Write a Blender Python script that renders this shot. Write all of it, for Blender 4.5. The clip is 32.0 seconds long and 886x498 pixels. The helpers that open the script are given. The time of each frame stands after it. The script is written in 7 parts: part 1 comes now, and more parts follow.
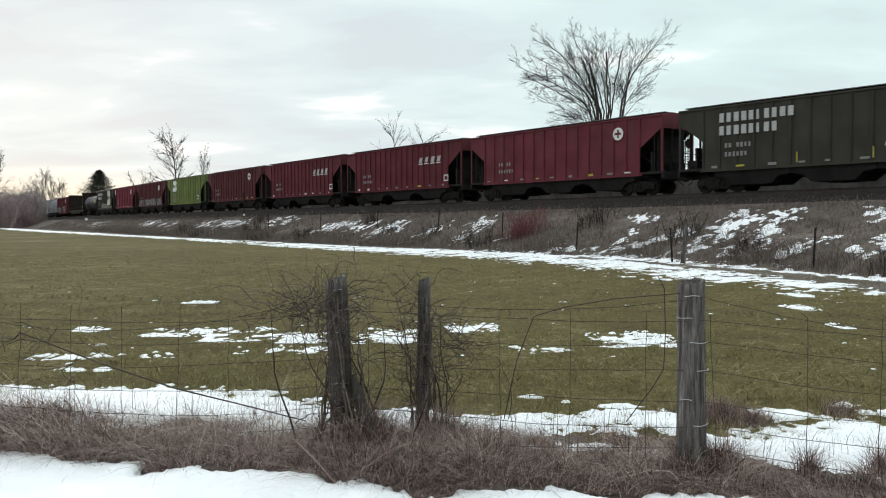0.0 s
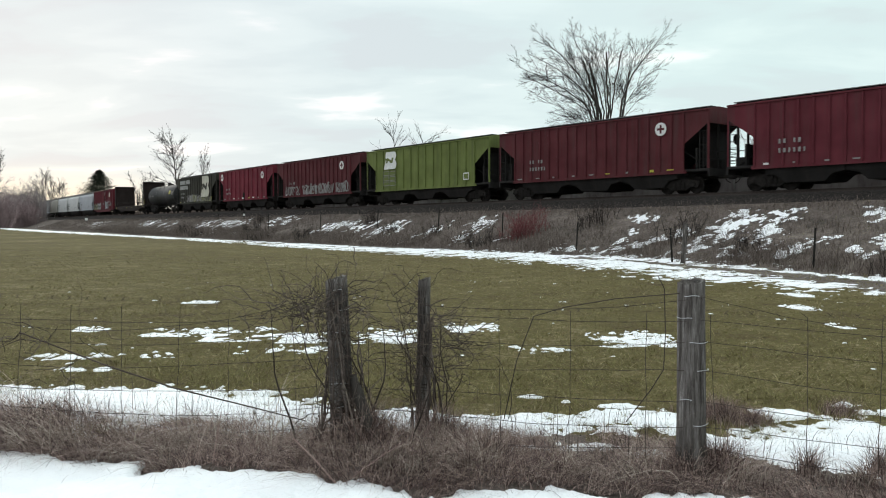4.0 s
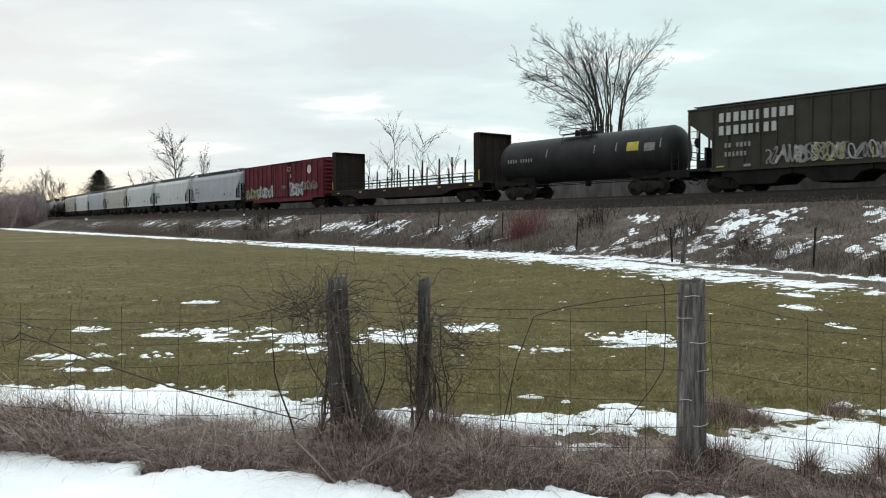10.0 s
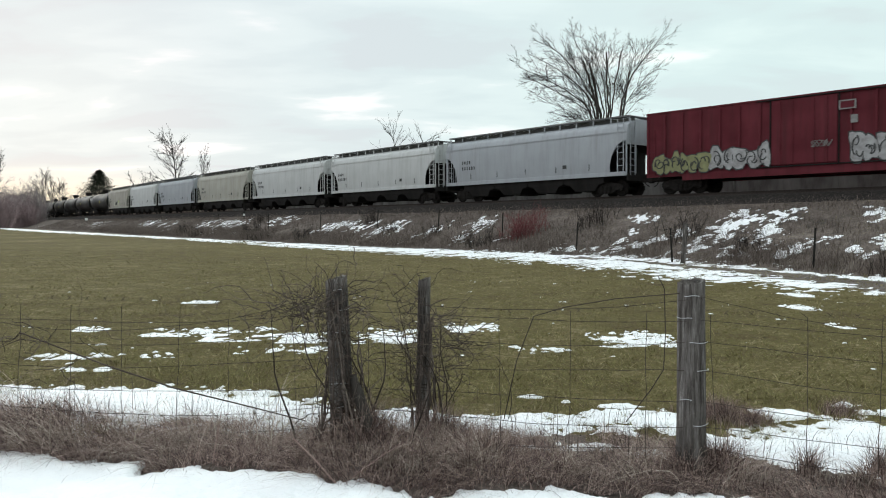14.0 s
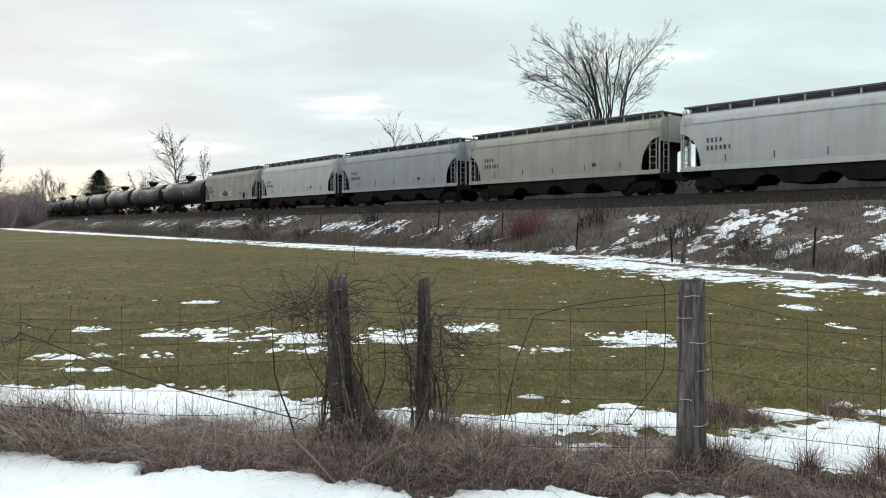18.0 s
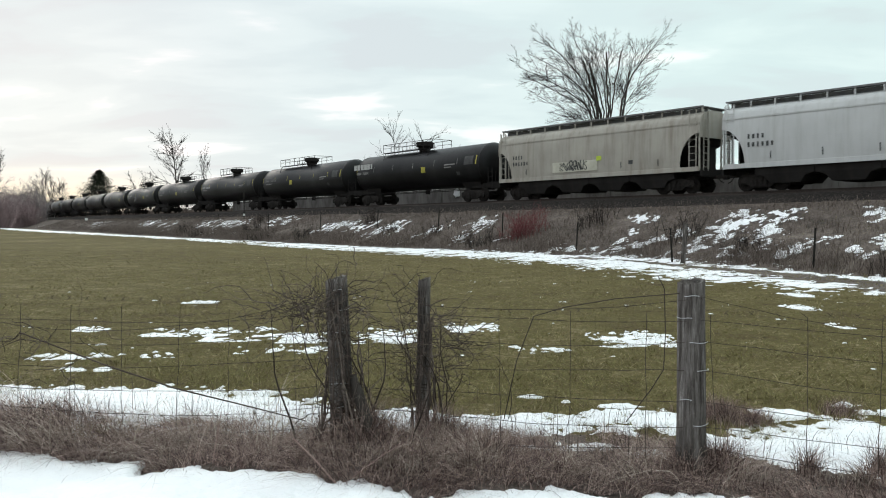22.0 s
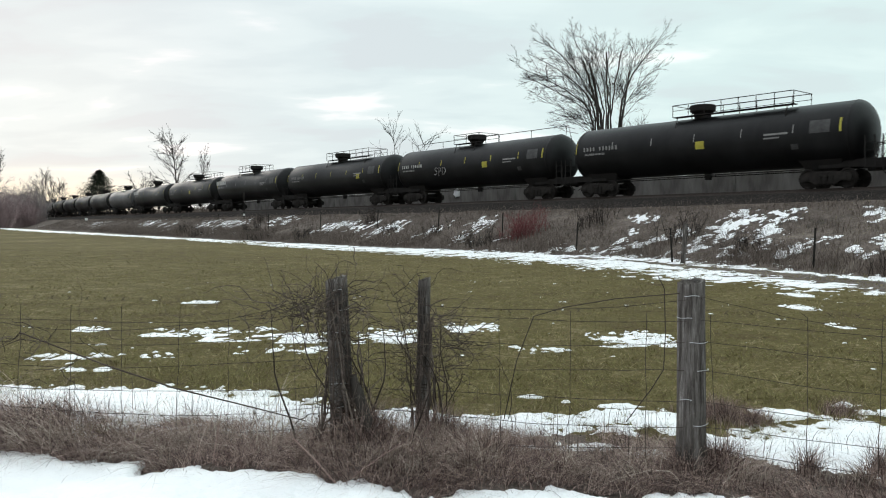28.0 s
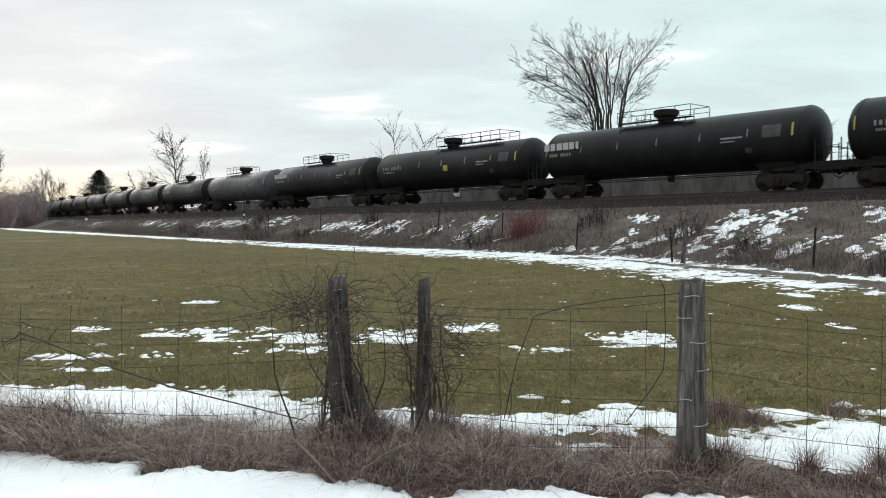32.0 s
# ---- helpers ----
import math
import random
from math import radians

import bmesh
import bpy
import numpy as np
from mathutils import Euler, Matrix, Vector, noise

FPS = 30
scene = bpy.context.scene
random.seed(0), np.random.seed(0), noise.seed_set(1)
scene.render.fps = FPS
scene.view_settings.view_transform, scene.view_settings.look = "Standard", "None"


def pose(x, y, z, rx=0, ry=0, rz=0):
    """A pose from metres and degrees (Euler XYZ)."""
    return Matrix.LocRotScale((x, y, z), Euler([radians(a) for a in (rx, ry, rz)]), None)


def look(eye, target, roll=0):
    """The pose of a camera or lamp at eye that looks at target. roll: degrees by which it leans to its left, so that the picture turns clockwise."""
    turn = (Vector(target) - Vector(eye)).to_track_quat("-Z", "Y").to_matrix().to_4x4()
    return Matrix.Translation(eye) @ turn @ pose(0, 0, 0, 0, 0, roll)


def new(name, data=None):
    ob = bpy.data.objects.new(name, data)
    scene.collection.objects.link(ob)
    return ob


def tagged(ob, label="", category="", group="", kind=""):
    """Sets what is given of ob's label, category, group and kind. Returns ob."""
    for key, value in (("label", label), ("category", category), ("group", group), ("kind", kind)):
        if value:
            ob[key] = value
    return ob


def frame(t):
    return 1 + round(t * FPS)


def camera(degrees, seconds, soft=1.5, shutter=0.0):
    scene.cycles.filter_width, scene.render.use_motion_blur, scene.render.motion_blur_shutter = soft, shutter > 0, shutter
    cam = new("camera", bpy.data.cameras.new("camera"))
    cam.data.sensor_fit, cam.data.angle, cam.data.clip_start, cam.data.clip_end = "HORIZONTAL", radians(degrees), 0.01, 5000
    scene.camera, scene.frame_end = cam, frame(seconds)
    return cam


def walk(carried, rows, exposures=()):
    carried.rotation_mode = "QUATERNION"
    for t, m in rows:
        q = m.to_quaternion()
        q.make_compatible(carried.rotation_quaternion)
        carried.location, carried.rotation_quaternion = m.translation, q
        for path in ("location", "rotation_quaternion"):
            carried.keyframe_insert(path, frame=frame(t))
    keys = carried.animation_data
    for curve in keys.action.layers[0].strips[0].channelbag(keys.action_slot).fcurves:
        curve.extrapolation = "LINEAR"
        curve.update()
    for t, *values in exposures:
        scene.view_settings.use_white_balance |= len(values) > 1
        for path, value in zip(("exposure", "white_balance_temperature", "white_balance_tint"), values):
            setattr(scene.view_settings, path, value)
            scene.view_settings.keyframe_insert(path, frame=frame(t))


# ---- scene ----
EYE = 1.62
cam = camera(57.81, 32.0, soft=1.05, shutter=0.15)
EYE_POSE = look((0, 0, EYE), (0, 10, EYE - 0.349))
walk(cam, [(0.0, EYE_POSE), (32.0, EYE_POSE)])

# ---- light: overcast late afternoon, the low sun behind cloud beyond the trees ----
SUN_AZ, SUN_EL = radians(-27), radians(12)
world = bpy.data.worlds.new("overcast_sky")
scene.world = world
world.use_nodes = True
wn, wl = world.node_tree.nodes, world.node_tree.links
wn.clear()


def wnode(kind, **sets):
    n = wn.new(kind)
    for k, v in sets.items():
        n.inputs[k].default_value = v
    return n


sky = wn.new("ShaderNodeTexSky")
sky.sky_type, sky.sun_disc = "NISHITA", False
sky.sun_elevation, sky.sun_rotation = SUN_EL, SUN_AZ
sky.air_density, sky.dust_density = 1.0, 2.0
coord = wn.new("ShaderNodeTexCoord")
split = wn.new("ShaderNodeSeparateXYZ")
wl.new(coord.outputs["Generated"], split.inputs[0])
# cloud layer: direction projected on a flat deck, so that it flattens to the horizon
lift = wn.new("ShaderNodeMath")
lift.operation, lift.inputs[1].default_value = "ADD", 0.16
wl.new(split.outputs["Z"], lift.inputs[0])
deck = wn.new("ShaderNodeVectorMath")
deck.operation = "DIVIDE"
wl.new(coord.outputs["Generated"], deck.inputs[0])
wl.new(lift.outputs[0], deck.inputs[1])
flat = wn.new("ShaderNodeVectorMath")
flat.operation, flat.inputs[1].default_value = "MULTIPLY", (0.62, 1.0, 0.0)
wl.new(deck.outputs[0], flat.inputs[0])
cloud = wnode("ShaderNodeTexNoise", Scale=2.1, Detail=6.0, Roughness=0.5, Distortion=0.25)
wl.new(flat.outputs[0], cloud.inputs["Vector"])
ramp = wn.new("ShaderNodeValToRGB")
ramp.color_ramp.interpolation = "EASE"
ramp.color_ramp.elements[0].position, ramp.color_ramp.elements[0].color = 0.36, (0.72, 0.795, 0.815, 1)
ramp.color_ramp.elements[1].position, ramp.color_ramp.elements[1].color = 0.66, (1.02, 1.05, 1.04, 1)
for pos, col in ((0.46, (0.745, 0.85, 0.86, 1)), (0.56, (0.80, 0.905, 0.905, 1))):
    e = ramp.color_ramp.elements.new(pos)
    e.color = col
wl.new(cloud.outputs["Fac"], ramp.inputs[0])
# the glow of the veiled sun low on the horizon
sun_way = Vector((math.sin(SUN_AZ) * math.cos(radians(1.5)), math.cos(SUN_AZ) * math.cos(radians(1.5)), math.sin(radians(1.5))))
near_sun = wn.new("ShaderNodeVectorMath")
near_sun.operation, near_sun.inputs[1].default_value = "DOT_PRODUCT", sun_way
wl.new(coord.outputs["Generated"], near_sun.inputs[0])
glow = wn.new("ShaderNodeMapRange")
glow.inputs["From Min"].default_value, glow.inputs["From Max"].default_value = 0.983, 1.0
glow.interpolation_type = "SMOOTHSTEP"
wl.new(near_sun.outputs["Value"], glow.inputs["Value"])
lowband = wn.new("ShaderNodeMapRange")
lowband.inputs["From Min"].default_value, lowband.inputs["From Max"].default_value = 0.075, 0.0
lowband.interpolation_type = "SMOOTHSTEP"
wl.new(split.outputs["Z"], lowband.inputs["Value"])
glow2 = wn.new("ShaderNodeMath")
glow2.operation = "MULTIPLY"
wl.new(glow.outputs[0], glow2.inputs[0])
wl.new(lowband.outputs[0], glow2.inputs[1])
side = wn.new("ShaderNodeMapRange")
side.inputs["From Min"].default_value, side.inputs["From Max"].default_value = -0.35, 0.30
wl.new(split.outputs["X"], side.inputs["Value"])
hue = wn.new("ShaderNodeMix")
hue.data_type = "RGBA"
hue.inputs["A"].default_value, hue.inputs["B"].default_value = (1.00, 0.97, 1.01, 1), (1.01, 1.075, 1.06, 1)
wl.new(side.outputs[0], hue.inputs["Factor"])
tinted = wn.new("ShaderNodeMix")
tinted.data_type, tinted.blend_type = "RGBA", "MULTIPLY"
tinted.inputs["Factor"].default_value = 1.0
wl.new(ramp.outputs[0], tinted.inputs["A"])
wl.new(hue.outputs["Result"], tinted.inputs["B"])
warm = wn.new("ShaderNodeMix")
warm.data_type = "RGBA"
warm.inputs["B"].default_value = (1.22, 1.06, 0.78, 1)
wl.new(glow2.outputs[0], warm.inputs["Factor"])
wl.new(tinted.outputs["Result"], warm.inputs["A"])
# an overcast sky is brighter overhead than at its rim
zen = wn.new("ShaderNodeMapRange")
zen.inputs["From Min"].default_value, zen.inputs["From Max"].default_value = 0.25, 0.8
zen.inputs["To Min"].default_value, zen.inputs["To Max"].default_value = 1.0, 2.0
wl.new(split.outputs["Z"], zen.inputs["Value"])
clouds = wn.new("ShaderNodeVectorMath")
clouds.operation = "SCALE"
wl.new(warm.outputs["Result"], clouds.inputs[0])
wl.new(zen.outputs[0], clouds.inputs["Scale"])
bg_sky = wnode("ShaderNodeBackground", Strength=0.05)
bg_cloud = wnode("ShaderNodeBackground", Strength=1.0)
wl.new(sky.outputs[0], bg_sky.inputs[0])
wl.new(clouds.outputs[0], bg_cloud.inputs[0])
both = wn.new("ShaderNodeMixShader")
both.inputs[0].default_value = 0.95  # the cloud deck covers nearly all
wout = wn.new("ShaderNodeOutputWorld")
wl.new(bg_sky.outputs[0], both.inputs[1])
wl.new(bg_cloud.outputs[0], both.inputs[2])
wl.new(both.outputs[0], wout.inputs[0])

sun = new("sun", bpy.data.lights.new("sun", "SUN"))
sun.data.energy, sun.data.angle, sun.data.color = 0.5, radians(20), (1.0, 0.92, 0.82)
sun.matrix_world = look((-40, 80, 30), (-40 - 10 * math.sin(SUN_AZ), 80 - 10 * math.cos(SUN_AZ), 30 - 10 * math.tan(radians(12))))
scene.view_settings.exposure = 0.0


# ---- materials ----
def material(name, rough=0.8, metal=0.0, spec=0.3):
    m = bpy.data.materials.new(name)
    m.use_nodes = True
    b = m.node_tree.nodes["Principled BSDF"]
    b.inputs["Roughness"].default_value, b.inputs["Metallic"].default_value = rough, metal
    b.inputs["Specular IOR Level"].default_value = spec
    return m, b


def tones(m, b, colors, scale=3.0, detail=8.0, stretch=(1, 1, 1), bump=0.0, bump_scale=40.0, island=0.0, coord="Object", grit=0.6, span=(0.28, 0.72)):
    """Colour from a ramp over two scales of noise, and a fine bump."""
    nt = m.node_tree
    tc = nt.nodes.new("ShaderNodeTexCoord")
    mp = nt.nodes.new("ShaderNodeMapping")
    mp.inputs["Scale"].default_value = stretch
    nt.links.new(tc.outputs[coord], mp.inputs[0])
    n1 = nt.nodes.new("ShaderNodeTexNoise")
    n1.inputs["Scale"].default_value, n1.inputs["Detail"].default_value = scale, detail
    n1.inputs["Roughness"].default_value = grit
    nt.links.new(mp.outputs[0], n1.inputs["Vector"])
    fac = n1.outputs["Fac"]
    if island:
        g = nt.nodes.new("ShaderNodeNewGeometry")
        mix = nt.nodes.new("ShaderNodeMix")
        mix.inputs["Factor"].default_value = island
        nt.links.new(fac, mix.inputs["A"])
        nt.links.new(g.outputs["Random Per Island"], mix.inputs["B"])
        fac = mix.outputs["Result"]
    r = nt.nodes.new("ShaderNodeValToRGB")
    els = r.color_ramp.elements
    while len(els) < len(colors):
        els.new(0.5)
    lo, hi = (0.1, 0.9) if island else span
    for i, c in enumerate(colors):
        els[i].position, els[i].color = lo + (hi - lo) * i / max(1, len(colors) - 1), (*c, 1)
    nt.links.new(fac, r.inputs[0])
    nt.links.new(r.outputs[0], b.inputs["Base Color"])
    if bump:
        n2 = nt.nodes.new("ShaderNodeTexNoise")
        n2.inputs["Scale"].default_value, n2.inputs["Detail"].default_value = bump_scale, 6
        nt.links.new(mp.outputs[0], n2.inputs["Vector"])
        bp = nt.nodes.new("ShaderNodeBump")
        bp.inputs["Strength"].default_value, bp.inputs["Distance"].default_value = min(1.0, bump), 0.03
        nt.links.new(n2.outputs["Fac"], bp.inputs["Height"])
        nt.links.new(bp.outputs[0], b.inputs["Normal"])
    return r


def plain(name, colors, rough=0.8, metal=0.0, spec=0.3, **kw):
    m, b = material(name, rough, metal, spec)
    tones(m, b, colors, **kw)
    return m


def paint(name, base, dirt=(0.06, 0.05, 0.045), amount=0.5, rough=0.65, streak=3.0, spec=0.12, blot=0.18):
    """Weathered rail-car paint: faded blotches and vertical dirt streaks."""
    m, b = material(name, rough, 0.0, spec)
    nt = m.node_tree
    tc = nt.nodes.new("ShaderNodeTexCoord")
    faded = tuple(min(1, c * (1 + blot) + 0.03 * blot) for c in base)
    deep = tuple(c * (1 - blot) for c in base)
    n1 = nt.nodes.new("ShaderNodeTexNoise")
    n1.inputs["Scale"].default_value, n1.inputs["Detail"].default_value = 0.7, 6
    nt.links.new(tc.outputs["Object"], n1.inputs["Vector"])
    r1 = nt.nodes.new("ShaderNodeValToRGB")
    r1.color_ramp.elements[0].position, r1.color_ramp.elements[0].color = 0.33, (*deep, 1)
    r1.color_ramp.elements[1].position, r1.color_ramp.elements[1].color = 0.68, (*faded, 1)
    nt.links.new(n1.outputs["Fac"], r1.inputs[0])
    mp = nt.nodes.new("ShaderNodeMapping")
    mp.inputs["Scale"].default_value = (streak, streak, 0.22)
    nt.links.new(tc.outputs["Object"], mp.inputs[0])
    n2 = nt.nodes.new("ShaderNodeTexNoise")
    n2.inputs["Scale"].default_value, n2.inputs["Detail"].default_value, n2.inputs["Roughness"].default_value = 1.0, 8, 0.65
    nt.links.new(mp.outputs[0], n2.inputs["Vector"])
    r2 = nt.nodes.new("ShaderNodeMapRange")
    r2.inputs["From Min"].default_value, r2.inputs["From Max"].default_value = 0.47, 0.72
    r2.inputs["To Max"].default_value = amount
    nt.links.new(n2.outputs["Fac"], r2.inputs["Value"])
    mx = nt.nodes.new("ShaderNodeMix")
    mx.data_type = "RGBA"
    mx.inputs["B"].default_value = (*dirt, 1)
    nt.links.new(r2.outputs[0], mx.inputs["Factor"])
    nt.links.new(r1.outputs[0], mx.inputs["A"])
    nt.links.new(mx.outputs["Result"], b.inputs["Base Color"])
    n3 = nt.nodes.new("ShaderNodeTexNoise")
    n3.inputs["Scale"].default_value, n3.inputs["Detail"].default_value = 22, 4
    nt.links.new(tc.outputs["Object"], n3.inputs["Vector"])
    bp = nt.nodes.new("ShaderNodeBump")
    bp.inputs["Strength"].default_value, bp.inputs["Distance"].default_value = 0.25, 0.02
    nt.links.new(n3.outputs["Fac"], bp.inputs["Height"])
    nt.links.new(bp.outputs[0], b.inputs["Normal"])
    return m


def turf(name, colors, fine, mid, broad, lo, hi):
    """Mown or trodden ground cover: three scales of noise mixed into one ramp, with a rough bump."""
    m, b = material(name, 0.95, 0.0, 0.1)
    nt = m.node_tree
    tc = nt.nodes.new("ShaderNodeTexCoord")
    total = None
    for scale, weight, rough in ((fine, 0.5, 0.75), (mid, 0.3, 0.6), (broad, 0.2, 0.5)):
        n = nt.nodes.new("ShaderNodeTexNoise")
        n.inputs["Scale"].default_value, n.inputs["Detail"].default_value, n.inputs["Roughness"].default_value = scale, 6, rough
        nt.links.new(tc.outputs["Object"], n.inputs["Vector"])
        k = nt.nodes.new("ShaderNodeMath")
        k.operation, k.inputs[1].default_value = "MULTIPLY", weight
        nt.links.new(n.outputs["Fac"], k.inputs[0])
        if total is None:
            total, first = k, n
        else:
            add = nt.nodes.new("ShaderNodeMath")
            nt.links.new(total.outputs[0], add.inputs[0])
            nt.links.new(k.outputs[0], add.inputs[1])
            total = add
    r = nt.nodes.new("ShaderNodeValToRGB")
    els = r.color_ramp.elements
    while len(els) < len(colors):
        els.new(0.5)
    for i, c in enumerate(colors):
        els[i].position, els[i].color = lo + (hi - lo) * i / (len(colors) - 1), (*c, 1)
    nt.links.new(total.outputs[0], r.inputs[0])
    nt.links.new(r.outputs[0], b.inputs["Base Color"])
    bp = nt.nodes.new("ShaderNodeBump")
    bp.inputs["Strength"].default_value, bp.inputs["Distance"].default_value = 0.9, 0.05
    nt.links.new(first.outputs["Fac"], bp.inputs["Height"])
    nt.links.new(bp.outputs[0], b.inputs["Normal"])
    return m


M_FIELD = turf("field_grass", [(0.038, 0.028, 0.016), (0.0875, 0.061, 0.028), (0.0875, 0.077, 0.027), (0.133, 0.098, 0.045), (0.200, 0.165, 0.100)], 9.0, 1.2, 0.13, 0.40, 0.60)
M_BANK = turf("bank_thatch", [(0.042, 0.034, 0.030), (0.084, 0.067, 0.0585), (0.126, 0.101, 0.088), (0.20, 0.163, 0.142)], 7.0, 1.4, 0.25, 0.40, 0.60)
M_SNOW = plain("old_snow", [(0.675, 0.665, 0.685), (0.745, 0.735, 0.75), (0.81, 0.80, 0.81)], 0.6, spec=0.3, scale=1.6, bump=0.9, bump_scale=14.0)
M_BALLAST = plain("ballast_stone", [(0.010, 0.0085, 0.008), (0.024, 0.0205, 0.019), (0.052, 0.0445, 0.041)], 0.95, spec=0.04, scale=9.0, detail=12.0, bump=1.0, bump_scale=14.0)
M_DRY = plain("dead_grass", [(0.028, 0.017, 0.0155), (0.100, 0.063, 0.056), (0.22, 0.149, 0.132), (0.52, 0.40, 0.345)], 0.9, spec=0.15, scale=1.2, island=0.75)
M_STRAW = plain("pale_straw", [(0.16, 0.125, 0.10), (0.30, 0.24, 0.20), (0.52, 0.44, 0.37)], 0.9, spec=0.15, scale=1.2, island=0.75)
M_WEED = plain("dead_weeds", [(0.045, 0.035, 0.030), (0.092, 0.072, 0.062), (0.155, 0.122, 0.105), (0.27, 0.218, 0.187)], 0.9, spec=0.12, scale=0.4, island=0.7)
M_BLADE = plain("green_blades", [(0.060, 0.048, 0.025), (0.118, 0.097, 0.037), (0.138, 0.129, 0.045), (0.211, 0.174, 0.079), (0.37, 0.295, 0.19)], 0.9, spec=0.15, scale=0.5, island=0.7)
M_BARK = plain("bark", [(0.022, 0.0185, 0.0165), (0.050, 0.043, 0.038), (0.10, 0.088, 0.079)], 0.95, spec=0.1, scale=3.0, stretch=(1, 1, 0.3), bump=0.6, bump_scale=14)
# far twigs, lightened so that the colour carries the distance haze
M_HAZY_GREY_THICKET = plain("hazy_grey_thicket_twigs", [(0.19, 0.162, 0.16), (0.34, 0.29, 0.285)], 0.95, spec=0.1, scale=0.6)
M_TWIG = plain("bare_twigs", [(0.018, 0.014, 0.012), (0.038, 0.03, 0.026)], 0.95, spec=0.1, scale=0.6)
M_VINE = plain("vine_stems", [(0.026, 0.019, 0.016), (0.06, 0.045, 0.038), (0.15, 0.12, 0.10)], 0.9, spec=0.15, scale=4.0, island=0.6)
M_OLDVINE = plain("old_vine_bark", [(0.035, 0.026, 0.022), (0.10, 0.078, 0.068), (0.24, 0.20, 0.18)], 0.95, spec=0.1, scale=9.0, stretch=(2, 2, 0.4), bump=0.7, bump_scale=30)
M_RED_TWIG = plain("red_osier_stems", [(0.11, 0.035, 0.037), (0.17, 0.055, 0.055)], 0.85, spec=0.2, scale=2.0, island=0.6)
# reddish far twigs, with haze mixed into the tone as well
M_HAZY_RED_THICKET = plain("hazy_reddish_thicket_twigs", [(0.20, 0.145, 0.145), (0.33, 0.24, 0.24)], 0.95, spec=0.1, scale=0.6)
M_NEEDLE = plain("spruce_needles", [(0.012, 0.020, 0.014), (0.025, 0.036, 0.022), (0.045, 0.05, 0.03)], 0.9, spec=0.15, scale=0.8, island=0.6)
M_POST = plain("weathered_post_wood", [(0.016, 0.0135, 0.012), (0.048, 0.0405, 0.0365), (0.092, 0.081, 0.075), (0.150, 0.135, 0.126), (0.31, 0.285, 0.27)], 0.95, spec=0.1, scale=5.0, detail=11, stretch=(3.2, 3.2, 0.3), bump=1.0, bump_scale=16, grit=0.78, span=(0.37, 0.65))
M_WIRE = plain("rusty_wire", [(0.03, 0.022, 0.018), (0.07, 0.052, 0.043)], 0.8, metal=0.2, scale=30.0)
M_BRIGHT_WIRE = plain("galvanised_wire", [(0.35, 0.35, 0.36), (0.6, 0.6, 0.6)], 0.4, metal=0.7, scale=40.0)
M_STEEL = plain("rolling_steel", [(0.012, 0.0105, 0.0098), (0.020, 0.0175, 0.016), (0.034, 0.029, 0.026)], 0.9, metal=0.0, spec=0.1, scale=4.0, bump=0.3)
M_RAIL = plain("rusty_rail", [(0.03, 0.023, 0.02), (0.06, 0.046, 0.04)], 0.8, metal=0.1, scale=12.0)
M_TIE = plain("creosoted_tie", [(0.025, 0.02, 0.017), (0.06, 0.05, 0.043)], 0.95, scale=9.0, stretch=(1, 1, 5), bump=0.6)
M_CONCRETE = plain("stained_concrete", [(0.095, 0.086, 0.081), (0.175, 0.161, 0.153), (0.235, 0.22, 0.21)], 0.95, spec=0.15, scale=1.4, stretch=(1, 1, 0.35), bump=0.5, bump_scale=20)
M_WHITE = plain("white_lettering", [(0.5, 0.5, 0.49), (0.72, 0.72, 0.7)], 0.7, scale=3.0)
M_LETTER = plain("worn_white_lettering", [(0.26, 0.255, 0.245), (0.50, 0.495, 0.48)], 0.8, scale=5.0, grit=0.8)
M_PALE = plain("faded_lettering", [(0.14, 0.135, 0.13), (0.26, 0.25, 0.245)], 0.8, scale=3.0)
M_CREAM = plain("faded_logo_cream", [(0.34, 0.32, 0.26), (0.52, 0.50, 0.42)], 0.8, scale=1.5)
M_YELLOW = plain("reflective_yellow", [(0.27, 0.235, 0.03), (0.42, 0.37, 0.05)], 0.5, scale=3.0)
M_LIME = plain("lime_placard", [(0.36, 0.45, 0.04), (0.45, 0.55, 0.07)], 0.6, scale=3.0)
M_BLACKMARK = plain("black_lettering", [(0.03, 0.03, 0.03), (0.07, 0.07, 0.07)], 0.8, scale=3.0)
M_SPRAY = plain("spray_paint_silver", [(0.16, 0.145, 0.145), (0.30, 0.29, 0.29), (0.42, 0.41, 0.41)], 0.7, scale=2.5)
M_SPRAY_Y = plain("spray_paint_yellow_green", [(0.15, 0.14, 0.07), (0.24, 0.245, 0.12)], 0.7, scale=2.5)
M_DULLSPRAY = plain("worn_spray_paint", [(0.07, 0.055, 0.053), (0.15, 0.135, 0.13), (0.26, 0.245, 0.24)], 0.8, scale=3.5, grit=0.75)
M_DIM = plain("sooted_stencil_panel", [(0.028, 0.027, 0.027), (0.065, 0.063, 0.062)], 0.7, scale=4.0)
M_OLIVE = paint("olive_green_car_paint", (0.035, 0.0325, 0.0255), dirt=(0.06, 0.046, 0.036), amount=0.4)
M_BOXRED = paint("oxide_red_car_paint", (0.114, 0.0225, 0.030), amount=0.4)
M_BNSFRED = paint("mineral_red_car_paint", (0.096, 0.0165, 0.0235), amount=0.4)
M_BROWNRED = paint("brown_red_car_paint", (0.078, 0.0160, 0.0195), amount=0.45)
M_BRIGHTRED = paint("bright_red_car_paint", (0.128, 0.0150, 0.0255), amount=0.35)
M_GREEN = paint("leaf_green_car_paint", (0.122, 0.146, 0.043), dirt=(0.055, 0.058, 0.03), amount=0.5)
